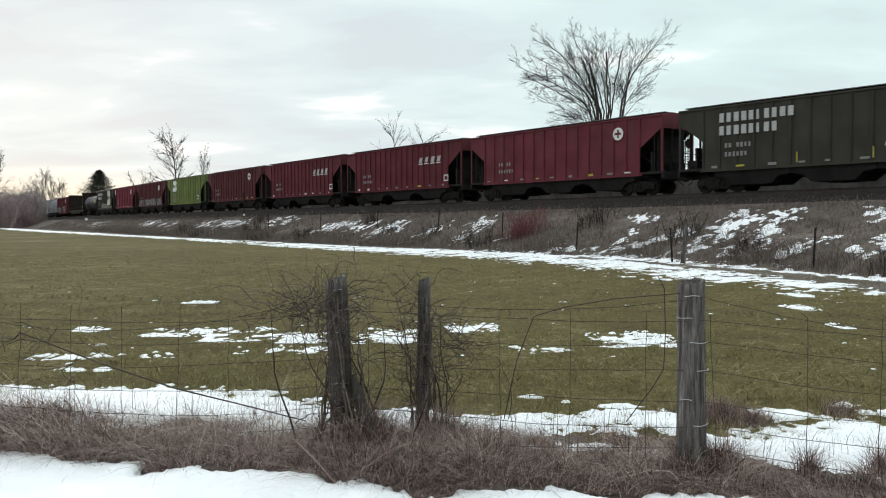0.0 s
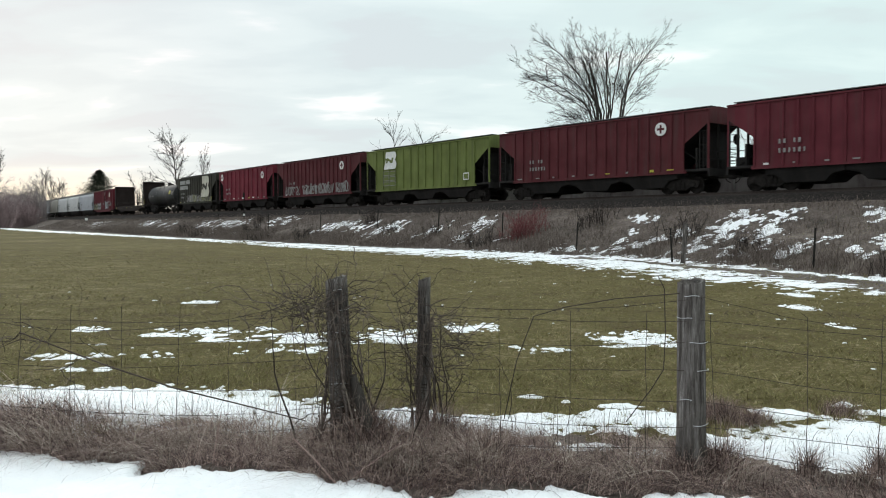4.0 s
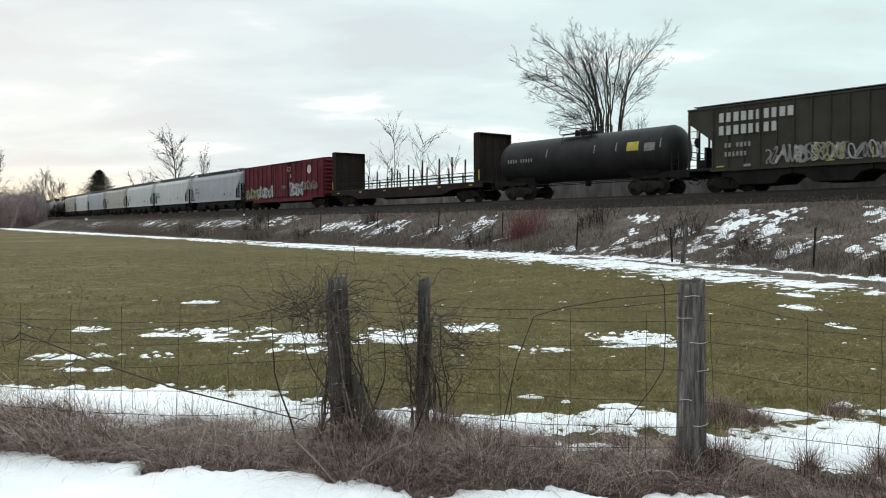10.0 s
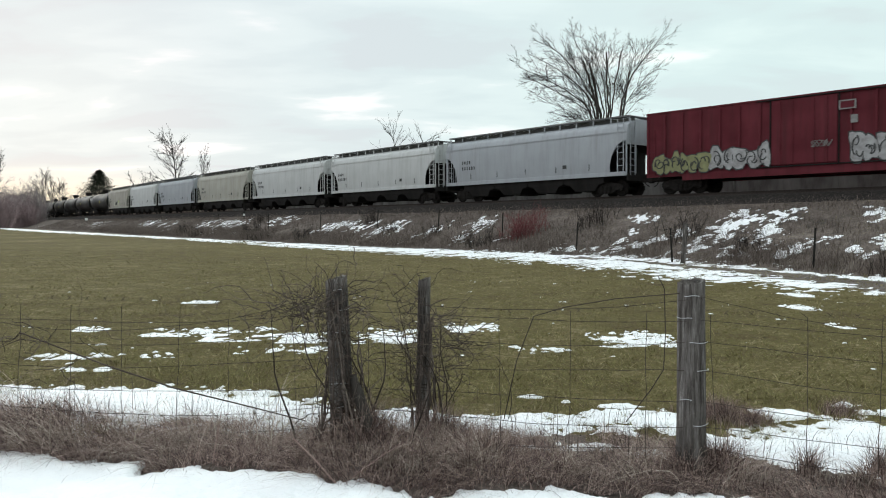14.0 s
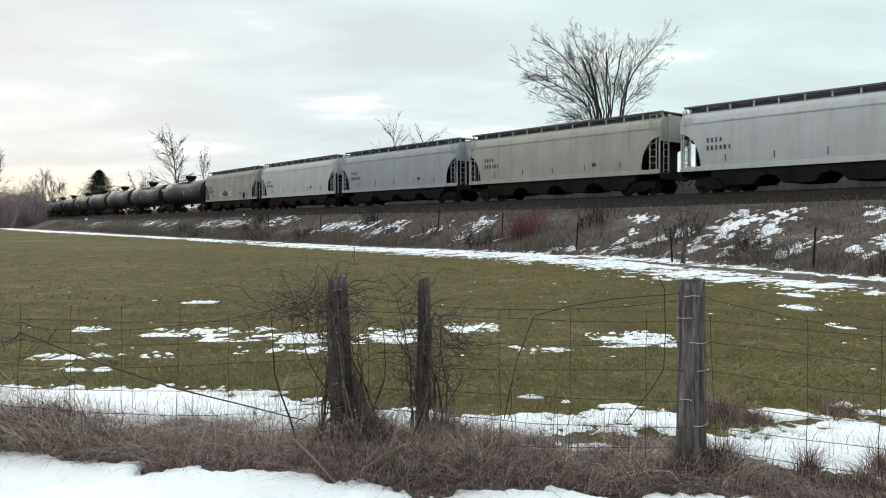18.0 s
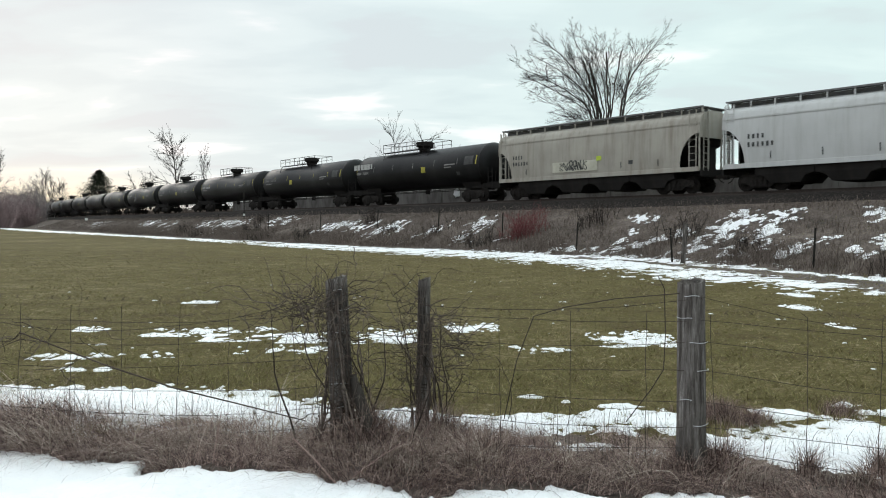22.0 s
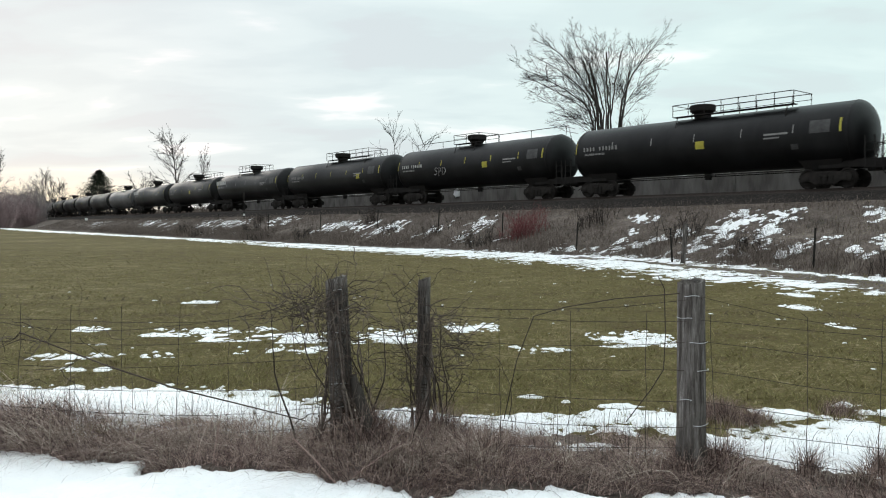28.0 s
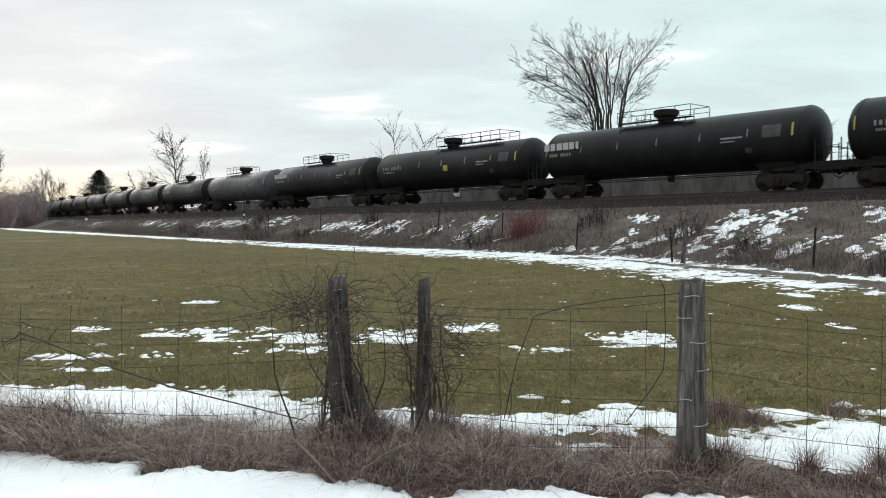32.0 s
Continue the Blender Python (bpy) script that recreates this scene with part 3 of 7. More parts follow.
def graffiti(car, x0, x1, z0, z1, y, mat, seed, dark=None, name="graffiti"):
    """Bulging spray-painted shapes side by side, with darker strokes over them."""
    rnd = random.Random(seed)
    sgn = 1 if y > 0 else -1
    x, i_letter = x0, 0
    while x < x1:
        w = rnd.uniform(0.45, 0.8) * (z1 - z0)
        h = (z1 - z0) * rnd.uniform(0.7, 1.0)
        pts, ph = [], rnd.uniform(0, 6)
        for i in range(18):
            a = 2 * math.pi * i / 18
            r = 1 + 0.16 * math.sin(3 * a + ph) + 0.08 * math.sin(5 * a + 2 * ph)
            pts.append((x + w / 2 + w / 2 * r * math.copysign(abs(math.cos(a)) ** 0.7, math.cos(a)), z0 + h / 2 + h / 2 * r * math.copysign(abs(math.sin(a)) ** 0.7, math.sin(a))))
        step = 0.0016 * (i_letter % 3)
        ob = part(name, Geo().prism(pts, y - 0.004 - step, y + 0.004 + step).mesh(name, mat), car, label="spray-painted graffiti shape")
        if dark:
            cx, cz = x + w / 2, z0 + h / 2
            rim = Geo().prism([(cx + (p - cx) * 1.13, cz + (q - cz) * 1.11) for p, q in pts], y - 0.002 - step * 0.3, y + 0.002 + step * 0.3)
            part("graffiti_outline", rim.mesh("graffiti_outline", dark), ob)
            for _ in range(3):
                a0, rr = rnd.uniform(0, 6.3), rnd.uniform(0.15, 0.4)
                cx, cz = x + w * rnd.uniform(0.3, 0.7), z0 + h * rnd.uniform(0.3, 0.7)
                arc = [(cx + w * rr * math.cos(a0 + t * 0.5), y + 0.008 * sgn, cz + h * rr * math.sin(a0 + t * 0.5)) for t in range(7)]
                part("graffiti_stroke", Geo().tube(arc, 0.034, 4).mesh("graffiti_stroke", dark), ob)
        x += w * rnd.uniform(0.8, 1.0)
        i_letter += 1


def spray_strokes(car, x0, x1, z0, z1, y, mats, seed, fade=0.0):
    """Tall looping sprayed lines side by side, each a flat ribbon; fade leaves some of them out."""
    rnd = random.Random(seed)
    x, k = x0, 0
    while x < x1:
        w, h = rnd.uniform(0.26, 0.46) * (z1 - z0), (z1 - z0) * rnd.uniform(0.75, 1.0)
        f1, f2, p1, p2 = rnd.choice((1, 2, 3)), rnd.choice((1, 2)), rnd.uniform(0, 6.3), rnd.uniform(0, 6.3)
        wide, n = rnd.uniform(0.07, 0.12) * h, 22
        run = rnd.uniform(3.4, 6.0)
        pts = [Vector((x + w * (0.5 + 0.46 * math.sin(f1 * a + p1)), z0 + h * (0.5 + 0.44 * math.sin(f2 * a + p2)))) for a in (run * i / n for i in range(n + 1))]
        vs, e = [], 0.0012 * (k % 4)
        for i, p in enumerate(pts):
            d = pts[min(i + 1, n)] - pts[max(i - 1, 0)]
            d = Vector((-d.y, d.x)).normalized() * wide / 2
            deep = 0.003 + e + 0.0002 * i
            vs += [(p.x - d.x, y - deep, p.y - d.y), (p.x + d.x, y - deep, p.y + d.y), (p.x + d.x, y + deep, p.y + d.y), (p.x - d.x, y + deep, p.y - d.y)]
        fs = [(4 * i + q, 4 * i + (q + 1) % 4, 4 * i + 4 + (q + 1) % 4, 4 * i + 4 + q) for i in range(n) for q in range(4)]
        g = Geo().add(vs, fs + [(3, 2, 1, 0), tuple(4 * n + q for q in range(4))])
        if rnd.random() >= fade:
            part("graffiti", g.mesh("graffiti", mats[k % len(mats)]), car, label="looping sprayed graffiti line")
        x += w * rnd.uniform(0.7, 1.0)
        k += 1


def shell(half, xlim, zs, ws, n=2):
    """Side sheets whose length at each height is xlim(z); half-width ws at heights zs; both sides as separate sheets."""
    out = []
    for sy in (1, -1):
        vs, fs = [], []
        m = 9
        for z, w in zip(zs, ws):
            for i in range(m):
                vs.append(((-1 + 2 * i / (m - 1)) * xlim(z), sy * w, z))
        for j in range(len(zs) - 1):
            for i in range(m - 1):
                q = (j * m + i, j * m + i + 1, j * m + m + i + 1, j * m + m + i)
                fs.append(q if sy < 0 else q[::-1])
        out.append((vs, fs))
    return out


def under_gear(car, L, mat):
    """Centre sill, brake gear and couplers that all cars share."""
    half = L / 2 - 0.25
    part("centre_sill", Geo().box(0, 0, 0.92, 2 * half - 0.8, 0.5, 0.3, 0.03).mesh("centre_sill", M_BLACK), car)
    g = Geo().lathe([(-0.5, 0.0), (-0.46, 0.16), (0.46, 0.16), (0.5, 0.0)], 10, "x", (half - 3.9, -0.55, 1.0))
    g.tube([(half - 4.4, -0.5, 0.75), (-half + 2.4, -0.5, 0.7)], 0.03, 5).tube([(half - 4.4, 0.5, 0.68), (-half + 2.4, 0.5, 0.68)], 0.025, 5)
    part("brake_gear", g.mesh("brake_gear", M_BLACK), car)
    add_couplers(car, L / 2)


def outlets(car, xs, w, mat, top=1.14):
    """Discharge bays below the floor, each with its gate."""
    def make():
        g = Geo()
        rings = [(w / 2, 1.36, top), (w / 2, 1.34, 0.80), (w * 0.35, 1.30, 0.68), (w * 0.25, 1.2, 0.34)]
        vs = [(i * a, j * b, z) for a, b, z in rings for i, j in ((-1, -1), (1, -1), (1, 1), (-1, 1))]
        g.add(vs, [(r * 4 + i, r * 4 + (i + 1) % 4, r * 4 + 4 + (i + 1) % 4, r * 4 + 4 + i) for r in range(3) for i in range(4)] + [(12, 13, 14, 15)])
        return g.mesh("hopper_bay", mat)
    gate = cached("gate", lambda: Geo().box(0, 0, 0.36, 0.8, 1.75, 0.12, 0.02).tube([(0, -1.2, 0.36), (0, 1.2, 0.36)], 0.035, 6).mesh("outlet_gate", M_BLACK))
    bay = cached(("bay", w, mat.name, top), make)
    for x in xs:
        b = part("hopper_bay", bay, car, pose(x, 0, 0))
        part("outlet_gate", gate, b)


def ribbed_hopper(L, mat, ribs=17, sill=None, roofmat=None):
    """Covered grain hopper with vertical outside ribs, open slope-sheet ends and a flat roof."""
    car = new("hopper_car")
    key = ("rib", L, mat.name)
    h = L / 2 - 0.52
    zt, zb, zc, cut = 4.30, 1.10, 3.62, 1.45

    def xlim(z):
        return h if z >= zc else (h - cut * min(1.0, (zc - z) / 1.05) if z > 2.0 else h - cut)

    def sides():
        zs = [zb, zc - 1.05, zc, zt]
        return [Geo().add(*q).mesh("side_sheet", mat) for q in shell(h, xlim, zs, [1.50] * 4)]
    for m in cached(key, sides):
        part("side_sheet", m, car)
    rib = cached(("ribm", mat.name), lambda: Geo().box(0, 0, (zt + zb) / 2 - 0.02, 0.09, 0.09, zt - zb - 0.12, 0.015).mesh("rib", mat))
    for i in range(ribs):
        x = -(h - cut) + 2 * (h - cut) * i / (ribs - 1)
        for sy in (-1, 1):
            part("rib", rib, car, pose(x, sy * 1.54, 0))

    def roof():
        g = Geo()
        sec = [(-1.56, 4.26), (-1.56, 4.34), (-0.6, 4.50), (0.6, 4.50), (1.56, 4.34), (1.56, 4.26)]
        n = len(sec)
        g.add([(sx * (h + 0.02), y, z) for sx in (-1, 1) for y, z in sec],
              [tuple(range(n)), tuple(range(2 * n - 1, n - 1, -1))] + [(i, i + n, (i + 1) % n + n, (i + 1) % n) for i in range(n)])
        return g.mesh("roof", roofmat or mat)
    part("roof", cached(("roof", L, mat.name), roof), car)
    hatch = cached("trough", lambda: Geo().box(0, 0, 4.545, 3.1, 0.62, 0.10, 0.02).mesh("hatch_cover", M_BLACK))
    for i in range(4):
        part("hatch_cover", hatch, car, pose((i - 1.5) * 3.3, 0, 0))
    board = cached(("board", L), lambda: Geo().box(0, 0.85, 4.50, 2 * h - 0.2, 0.5, 0.04).box(0, -0.85, 4.50, 2 * h - 0.2, 0.5, 0.04).mesh("running_board", M_HATCH))
    part("running_board", board, car)
    end = cached(("hend", mat.name), lambda: Geo().box(0, 0, 3.95, 0.05, 2.98, 0.7).mesh("end_sheet", mat))

    # slope sheets black instead of car paint: the open end's shade as colour
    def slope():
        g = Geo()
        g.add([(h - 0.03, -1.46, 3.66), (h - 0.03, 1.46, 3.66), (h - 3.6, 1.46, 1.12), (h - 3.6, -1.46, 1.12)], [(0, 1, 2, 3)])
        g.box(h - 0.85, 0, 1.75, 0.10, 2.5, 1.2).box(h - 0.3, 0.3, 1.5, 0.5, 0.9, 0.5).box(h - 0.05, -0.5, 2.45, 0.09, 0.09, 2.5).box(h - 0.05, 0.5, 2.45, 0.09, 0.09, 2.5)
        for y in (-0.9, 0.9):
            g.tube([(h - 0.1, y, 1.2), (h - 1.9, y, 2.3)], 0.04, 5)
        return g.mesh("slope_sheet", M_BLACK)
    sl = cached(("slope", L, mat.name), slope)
    post = cached(("hpost", mat.name), lambda: Geo().box(0, 0, 2.4, 0.09, 0.09, 2.6).mesh("corner_post", mat))
    plat = cached("plat", lambda: Geo().box(0, 0, 1.18, 1.5, 3.0, 0.14, 0.02).box(0.7, 0, 1.0, 0.12, 3.0, 0.3).mesh("end_platform", M_BLACK))
    # ladders black too, darkened like the shaded ends they stand in
    lad = cached("lad_black", lambda: ladder_mesh(2.5, M_BLACK))
    rail = cached("erail", lambda: Geo().tube([(0, -1.4, 2.15), (0, 1.4, 2.15)], 0.02, 5).tube([(0, -1.4, 1.75), (0, 1.4, 1.75)], 0.02, 5).mesh("hand_rail", M_BLACK))
    wheel = cached("bwheel", lambda: Geo().lathe([(-0.02, 0.24), (0.02, 0.27), (0.02, 0.21)], 14, "x").tube([(0, -0.22, 0), (0, 0.22, 0)], 0.015, 4).tube([(0, 0, -0.22), (0, 0, 0.22)], 0.015, 4).mesh("brake_wheel", M_STEEL))
    for sx in (-1, 1):
        turn = pose(0, 0, 0, 0, 0, 0 if sx > 0 else 180)
        part("end_sheet", end, car, pose(sx * h, 0, 0))
        part("slope_sheet", sl, car, turn)
        part("end_platform", plat, car, turn @ pose(h - 0.68, 0, 0))
        part("hand_rail", rail, car, turn @ pose(h + 0.02, 0, 0))
        for sy in (-1, 1):
            part("corner_post", post, car, turn @ pose(h - 0.02, sy * 1.44, 0))
            part("ladder", lad, car, turn @ pose(h - 0.30, sy * 1.47, 1.2))
    # one black sheet across the front end's opening
    part("end_black_sheet", cached(("ebulk", L), lambda: Geo().box(h - 0.55, 0.15, 2.35, 0.06, 2.5, 2.4).mesh("end_black_sheet", M_BLACK)), car)
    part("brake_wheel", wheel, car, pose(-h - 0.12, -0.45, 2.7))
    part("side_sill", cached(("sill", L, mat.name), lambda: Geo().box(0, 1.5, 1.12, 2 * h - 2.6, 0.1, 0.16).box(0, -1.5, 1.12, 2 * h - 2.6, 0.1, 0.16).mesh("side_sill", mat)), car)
    # bays in black, the shade under the car put into their colour
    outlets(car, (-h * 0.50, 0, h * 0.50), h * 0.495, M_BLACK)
    under_gear(car, L, mat)
    add_trucks(car, L / 2 - 2.55)
    return car


def smooth_hopper(L, mat):
    """Covered hopper with smooth bulging sides, arched end openings and a roof walk on stanchions."""
    car = new("hopper_car")
    h = L / 2 - 0.62
    zs = [1.16, 1.36, 1.7, 2.1, 2.5, 2.9, 3.3, 3.6, 3.85, 4.0, 4.12, 4.24, 4.33]
    ws = [1.46, 1.50, 1.53, 1.55, 1.56, 1.555, 1.54, 1.51, 1.45, 1.38, 1.24, 0.95, 0.5]

    def xlim(z):
        if z >= 3.1:
            return h
        return h - 1.2 * math.sqrt(max(0.0, 1 - ((z - 1.36) / 1.75) ** 2)) if z > 1.36 else h - 1.2

    def sides():
        zz = sorted(set(zs + [1.36 + 1.75 * math.sin(a * math.pi / 18) for a in range(10)]))
        return [Geo().add(*q).mesh("side_sheet", mat, True) for q in shell(h, xlim, zz, np.interp(zz, zs, ws))]
    for m in cached(("smooth", L, mat.name), sides):
        part("side_sheet", m, car)
    part("roof", cached(("sroof", L, mat.name), lambda: Geo().box(0, 0, 4.34, 2 * h, 1.04, 0.05).mesh("roof", mat)), car)
    part("roof_seam", cached(("seam", L, mat.name), lambda: Geo().box(0, 1.515, 3.62, 2 * h, 0.05, 0.07).box(0, -1.515, 3.62, 2 * h, 0.05, 0.07).mesh("roof_seam", mat)), car)
    part("side_sill", cached(("ssill", L, mat.name), lambda: Geo().box(0, 1.5, 1.24, 2 * h - 0.1, 0.09, 0.24, 0.01).box(0, -1.5, 1.24, 2 * h - 0.1, 0.09, 0.24, 0.01).mesh("side_sill", mat)), car)

    tread = cached(("tread", L), lambda: Geo().box(0, 0, 4.52, 2 * h, 0.5, 0.04).mesh("roof_walk", M_HATCH))
    edge = cached(("edge", L), lambda: Geo().box(0, 0, 4.53, 2 * h, 0.03, 0.08).mesh("walk_edge", M_HATCH))
    curb = cached(("curb", L), lambda: Geo().box(0, 0, 4.42, 2 * h - 0.1, 0.03, 0.2).mesh("walk_curb", M_HATCH))
    cross = cached("cross", lambda: Geo().box(0, 0, 4.515, 0.5, 1.34, 0.04).mesh("roof_walk", M_HATCH))
    for sy in (-1, 1):
        part("roof_walk", tread, car, pose(0, sy * 0.92, 0))
        part("walk_edge", edge, car, pose(0, sy * 1.187, 0))
        part("walk_curb", curb, car, pose(0, sy * 0.7, -0.03))
    for sx in (-1, 1):
        part("roof_walk", cross, car, pose(sx * (h - 0.25), 0, 0))
    st = cached(("stan", mat.name), lambda: Geo().box(0, 0, 4.34, 0.07, 0.05, 0.42).mesh("stanchion", mat))
    n = 13
    for i in range(n):
        for sy in (-1, 1):
            part("stanchion", st, car, pose(-(h - 0.1) + 2 * (h - 0.1) * i / (n - 1), sy * 1.14, 0))
    hat = cached("round_hatch", lambda: Geo().box(0, 0, 4.42, 2.6, 0.6, 0.12, 0.03).mesh("hatch_cover", M_HATCH))
    for i in range(4):
        part("hatch_cover", hat, car, pose((i - 1.5) * 3.4, 0, 0))

    def endsheet():
        yz = [(-w, z) for z, w in zip(zs, ws) if z >= 2.9] + [(w, z) for z, w in reversed(list(zip(zs, ws))) if z >= 2.9]
        g = Geo()
        g.add([(0, y, z) for y, z in yz], [tuple(range(len(yz)))])
        return g.mesh("end_sheet", mat)

    # black here too: shade below the end arch is painted in
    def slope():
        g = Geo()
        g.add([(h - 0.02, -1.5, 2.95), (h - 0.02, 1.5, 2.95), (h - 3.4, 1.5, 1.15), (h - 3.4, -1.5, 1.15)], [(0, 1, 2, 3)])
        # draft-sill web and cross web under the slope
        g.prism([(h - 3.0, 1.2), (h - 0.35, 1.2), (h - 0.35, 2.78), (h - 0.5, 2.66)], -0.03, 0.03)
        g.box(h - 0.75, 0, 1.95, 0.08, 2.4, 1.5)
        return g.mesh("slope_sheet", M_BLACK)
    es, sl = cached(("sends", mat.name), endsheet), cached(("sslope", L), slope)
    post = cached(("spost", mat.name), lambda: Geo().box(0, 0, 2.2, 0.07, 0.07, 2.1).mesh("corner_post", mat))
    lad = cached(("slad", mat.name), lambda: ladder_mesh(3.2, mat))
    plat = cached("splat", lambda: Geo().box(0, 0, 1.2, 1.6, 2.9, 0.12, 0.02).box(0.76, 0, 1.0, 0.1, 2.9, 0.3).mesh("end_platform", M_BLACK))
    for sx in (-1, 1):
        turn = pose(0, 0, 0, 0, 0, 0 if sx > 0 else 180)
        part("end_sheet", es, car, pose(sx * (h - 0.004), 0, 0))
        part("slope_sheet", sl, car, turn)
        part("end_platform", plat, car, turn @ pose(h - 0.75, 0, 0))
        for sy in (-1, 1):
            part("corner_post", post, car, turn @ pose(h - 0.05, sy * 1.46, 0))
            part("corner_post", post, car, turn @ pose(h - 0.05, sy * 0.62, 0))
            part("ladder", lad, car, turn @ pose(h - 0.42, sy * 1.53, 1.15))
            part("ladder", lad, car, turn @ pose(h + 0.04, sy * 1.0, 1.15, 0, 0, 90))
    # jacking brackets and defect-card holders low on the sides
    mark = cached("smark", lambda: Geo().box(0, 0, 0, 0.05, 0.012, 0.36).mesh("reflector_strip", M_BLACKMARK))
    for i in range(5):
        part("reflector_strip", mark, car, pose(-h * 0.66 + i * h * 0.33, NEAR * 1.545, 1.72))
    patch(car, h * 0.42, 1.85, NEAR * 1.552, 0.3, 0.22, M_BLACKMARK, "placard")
    # these bays are black for the shade beneath, whatever the car's paint
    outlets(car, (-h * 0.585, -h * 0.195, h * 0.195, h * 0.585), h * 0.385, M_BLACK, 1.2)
    under_gear(car, L, mat)
    add_trucks(car, L / 2 - 2.45)
    return car


def tank_car(L, mat, r=1.52, zc=2.56, plat=(-1.2, 3.2), walk_rail=False, dome=True):
    """Tank car: a long drum with dished heads, a manway housing and its railed platform."""
    car = new("tank_car")
    h = L / 2 - 0.64

    def drum():
        prof = []
        for i in range(9):
            a = math.pi / 2 * i / 8
            prof.append((-(h - 0.72) - 0.72 * math.cos(a), max(0.0005, r * math.sin(a))))
        prof += [(-h * 0.34, r), (-h * 0.335, r - 0.006), (h * 0.335, r - 0.006), (h * 0.34, r)]
        prof += [(-a, b) for a, b in prof[8::-1]]
        return Geo().lathe(prof, 40, "x", (0, 0, zc)).mesh("tank", mat, True)
    part("tank", cached(("drum", L, r, zc, mat.name), drum), car)
    ring = cached(("ring", r, zc), lambda: Geo().lathe([(-0.05, r), (-0.05, r + 0.012), (0.05, r + 0.012), (0.05, r)], 40, "x", (0, 0, zc)).mesh("weld_band", mat))
    for x in (-h + 0.74, h - 0.74):
        part("weld_band", ring, car, pose(x, 0, 0))

    def housing():
        g = Geo().lathe([(zc + r - 0.12, 0.42), (zc + r + 0.22, 0.46), (zc + r + 0.34, 0.66), (zc + r + 0.62, 0.70), (zc + r + 0.68, 0.6), (zc + r + 0.72, 0.0)], 20, "z")
        return g.mesh("manway_housing", M_BLACK)
    def valves():
        g = Geo()
        for x, rr, hh in ((-0.55, 0.14, 0.3), (0.0, 0.24, 0.34), (0.75, 0.4, 0.16)):
            g.lathe([(zc + r - 0.06, rr), (zc + r + hh, rr), (zc + r + hh + 0.08, rr * 0.6), (zc + r + hh + 0.1, 0.0)], 12, "z", (x, 0, 0))
        return g.mesh("manway_housing", M_BLACK)
    part("manway_housing", cached(("dome", r, zc, dome), housing if dome else valves), car, pose(-0.35, 0, 0))

    def platform():
        g = Geo()
        zt = zc + r + 0.06
        x0, x1 = plat
        for sy in (-1, 1):
            g.box((x0 + x1) / 2, sy * 0.72, zt, x1 - x0, 0.42, 0.04)
            for x in (x0 + 0.3, x1 - 0.3):
                g.tube([(x, sy * 0.9, zt), (x, sy * 1.15, zc + r - 0.55)], 0.025, 5)
        return g.mesh("platform", M_BLACK)

    def railing():
        g, top = Geo(), 0.64 if dome else 0.5
        zt = zc + r + 0.06
        x0, x1 = plat
        n = max(2, int((x1 - x0) / 0.95))
        for sy in (-1, 1):
            y = sy * 0.93
            for i in range(n + 1):
                x = x0 + (x1 - x0) * i / n
                g.tube([(x, y, zt), (x, y, zt + top)], 0.022, 5)
            g.tube([(x0, y, zt + top), (x1, y, zt + top)], 0.022, 5)
            g.tube([(x0, y, zt + top * 0.55), (x1, y, zt + top * 0.55)], 0.016, 5)
        for x in (x0, x1):
            g.tube([(x, -0.93, zt + top), (x, 0.93, zt + top)], 0.02, 5)
        if walk_rail:
            g.tube([(-h + 0.8, 0.3, zc + r), (-h + 0.8, 0.3, zc + r + 0.55), (h - 0.4, 0.3, zc + r + 0.55), (h - 0.1, 0.3, zc + r - 0.5)], 0.022, 5)
            for i in range(6):
                x = -h + 0.8 + (2 * h - 1.4) * i / 5
                g.tube([(x, 0.3, zc + r), (x, 0.3, zc + r + 0.55)], 0.02, 5)
        return g.mesh("railing", M_BLACK)
    part("platform", cached(("tplat", r, zc, plat), platform), car)
    part("railing", cached(("trail", r, zc, plat, walk_rail, L), railing), car)

    def under():
        g = Geo()
        for sy in (-1, 1):
            g.box(h - 0.8, sy * 0.7, 1.12, 3.0, 0.12, 0.36)
        g.add([(h - 3.3, -1.05, 1.55), (h - 1.0, -1.05, 1.55), (h - 1.0, 1.05, 1.55), (h - 3.3, 1.05, 1.55),
               (h - 2.9, -0.6, 0.85), (h - 1.4, -0.6, 0.85), (h - 1.4, 0.6, 0.85), (h - 2.9, 0.6, 0.85)],
              [(0, 1, 5, 4), (1, 2, 6, 5), (2, 3, 7, 6), (3, 0, 4, 7), (4, 5, 6, 7)])
        g.box(h + 0.2, 0, 0.98, 0.7, 1.5, 0.26, 0.03)
        return g.mesh("stub_sill", M_BLACK)
    for turn in (0, 180):
        part("stub_sill", cached(("under", L), under), car, pose(0, 0, 0, 0, 0, turn))

    def pipes():
        g = Geo().lathe([(0.72, 0.17), (0.9, 0.2), (1.1, 0.2)], 12, "z")
        g.tube([(-h + 2.4, 0.75, 0.93), (h - 2.4, 0.75, 0.93)], 0.025, 5).tube([(-h + 2.4, -0.75, 0.93), (h - 2.4, -0.75, 0.93)], 0.025, 5)
        for i in range(5):
            x = (-1 + i * 0.5) * (h - 2.6)
            g.tube([(x, 0.75, 0.93), (x, 0.75, 1.3)], 0.018, 4)
        return g.mesh("bottom_outlet", M_BLACK)
    part("bottom_outlet", cached(("pipes", L), pipes), car)
    lad = cached("tlad", lambda: ladder_mesh(1.6, M_BLACK))
    rail = cached("tend", lambda: Geo().tube([(0, -1.2, 1.1), (0, -1.2, 1.95), (0, 1.2, 1.95), (0, 1.2, 1.1)], 0.02, 5).mesh("hand_rail", M_BLACK))
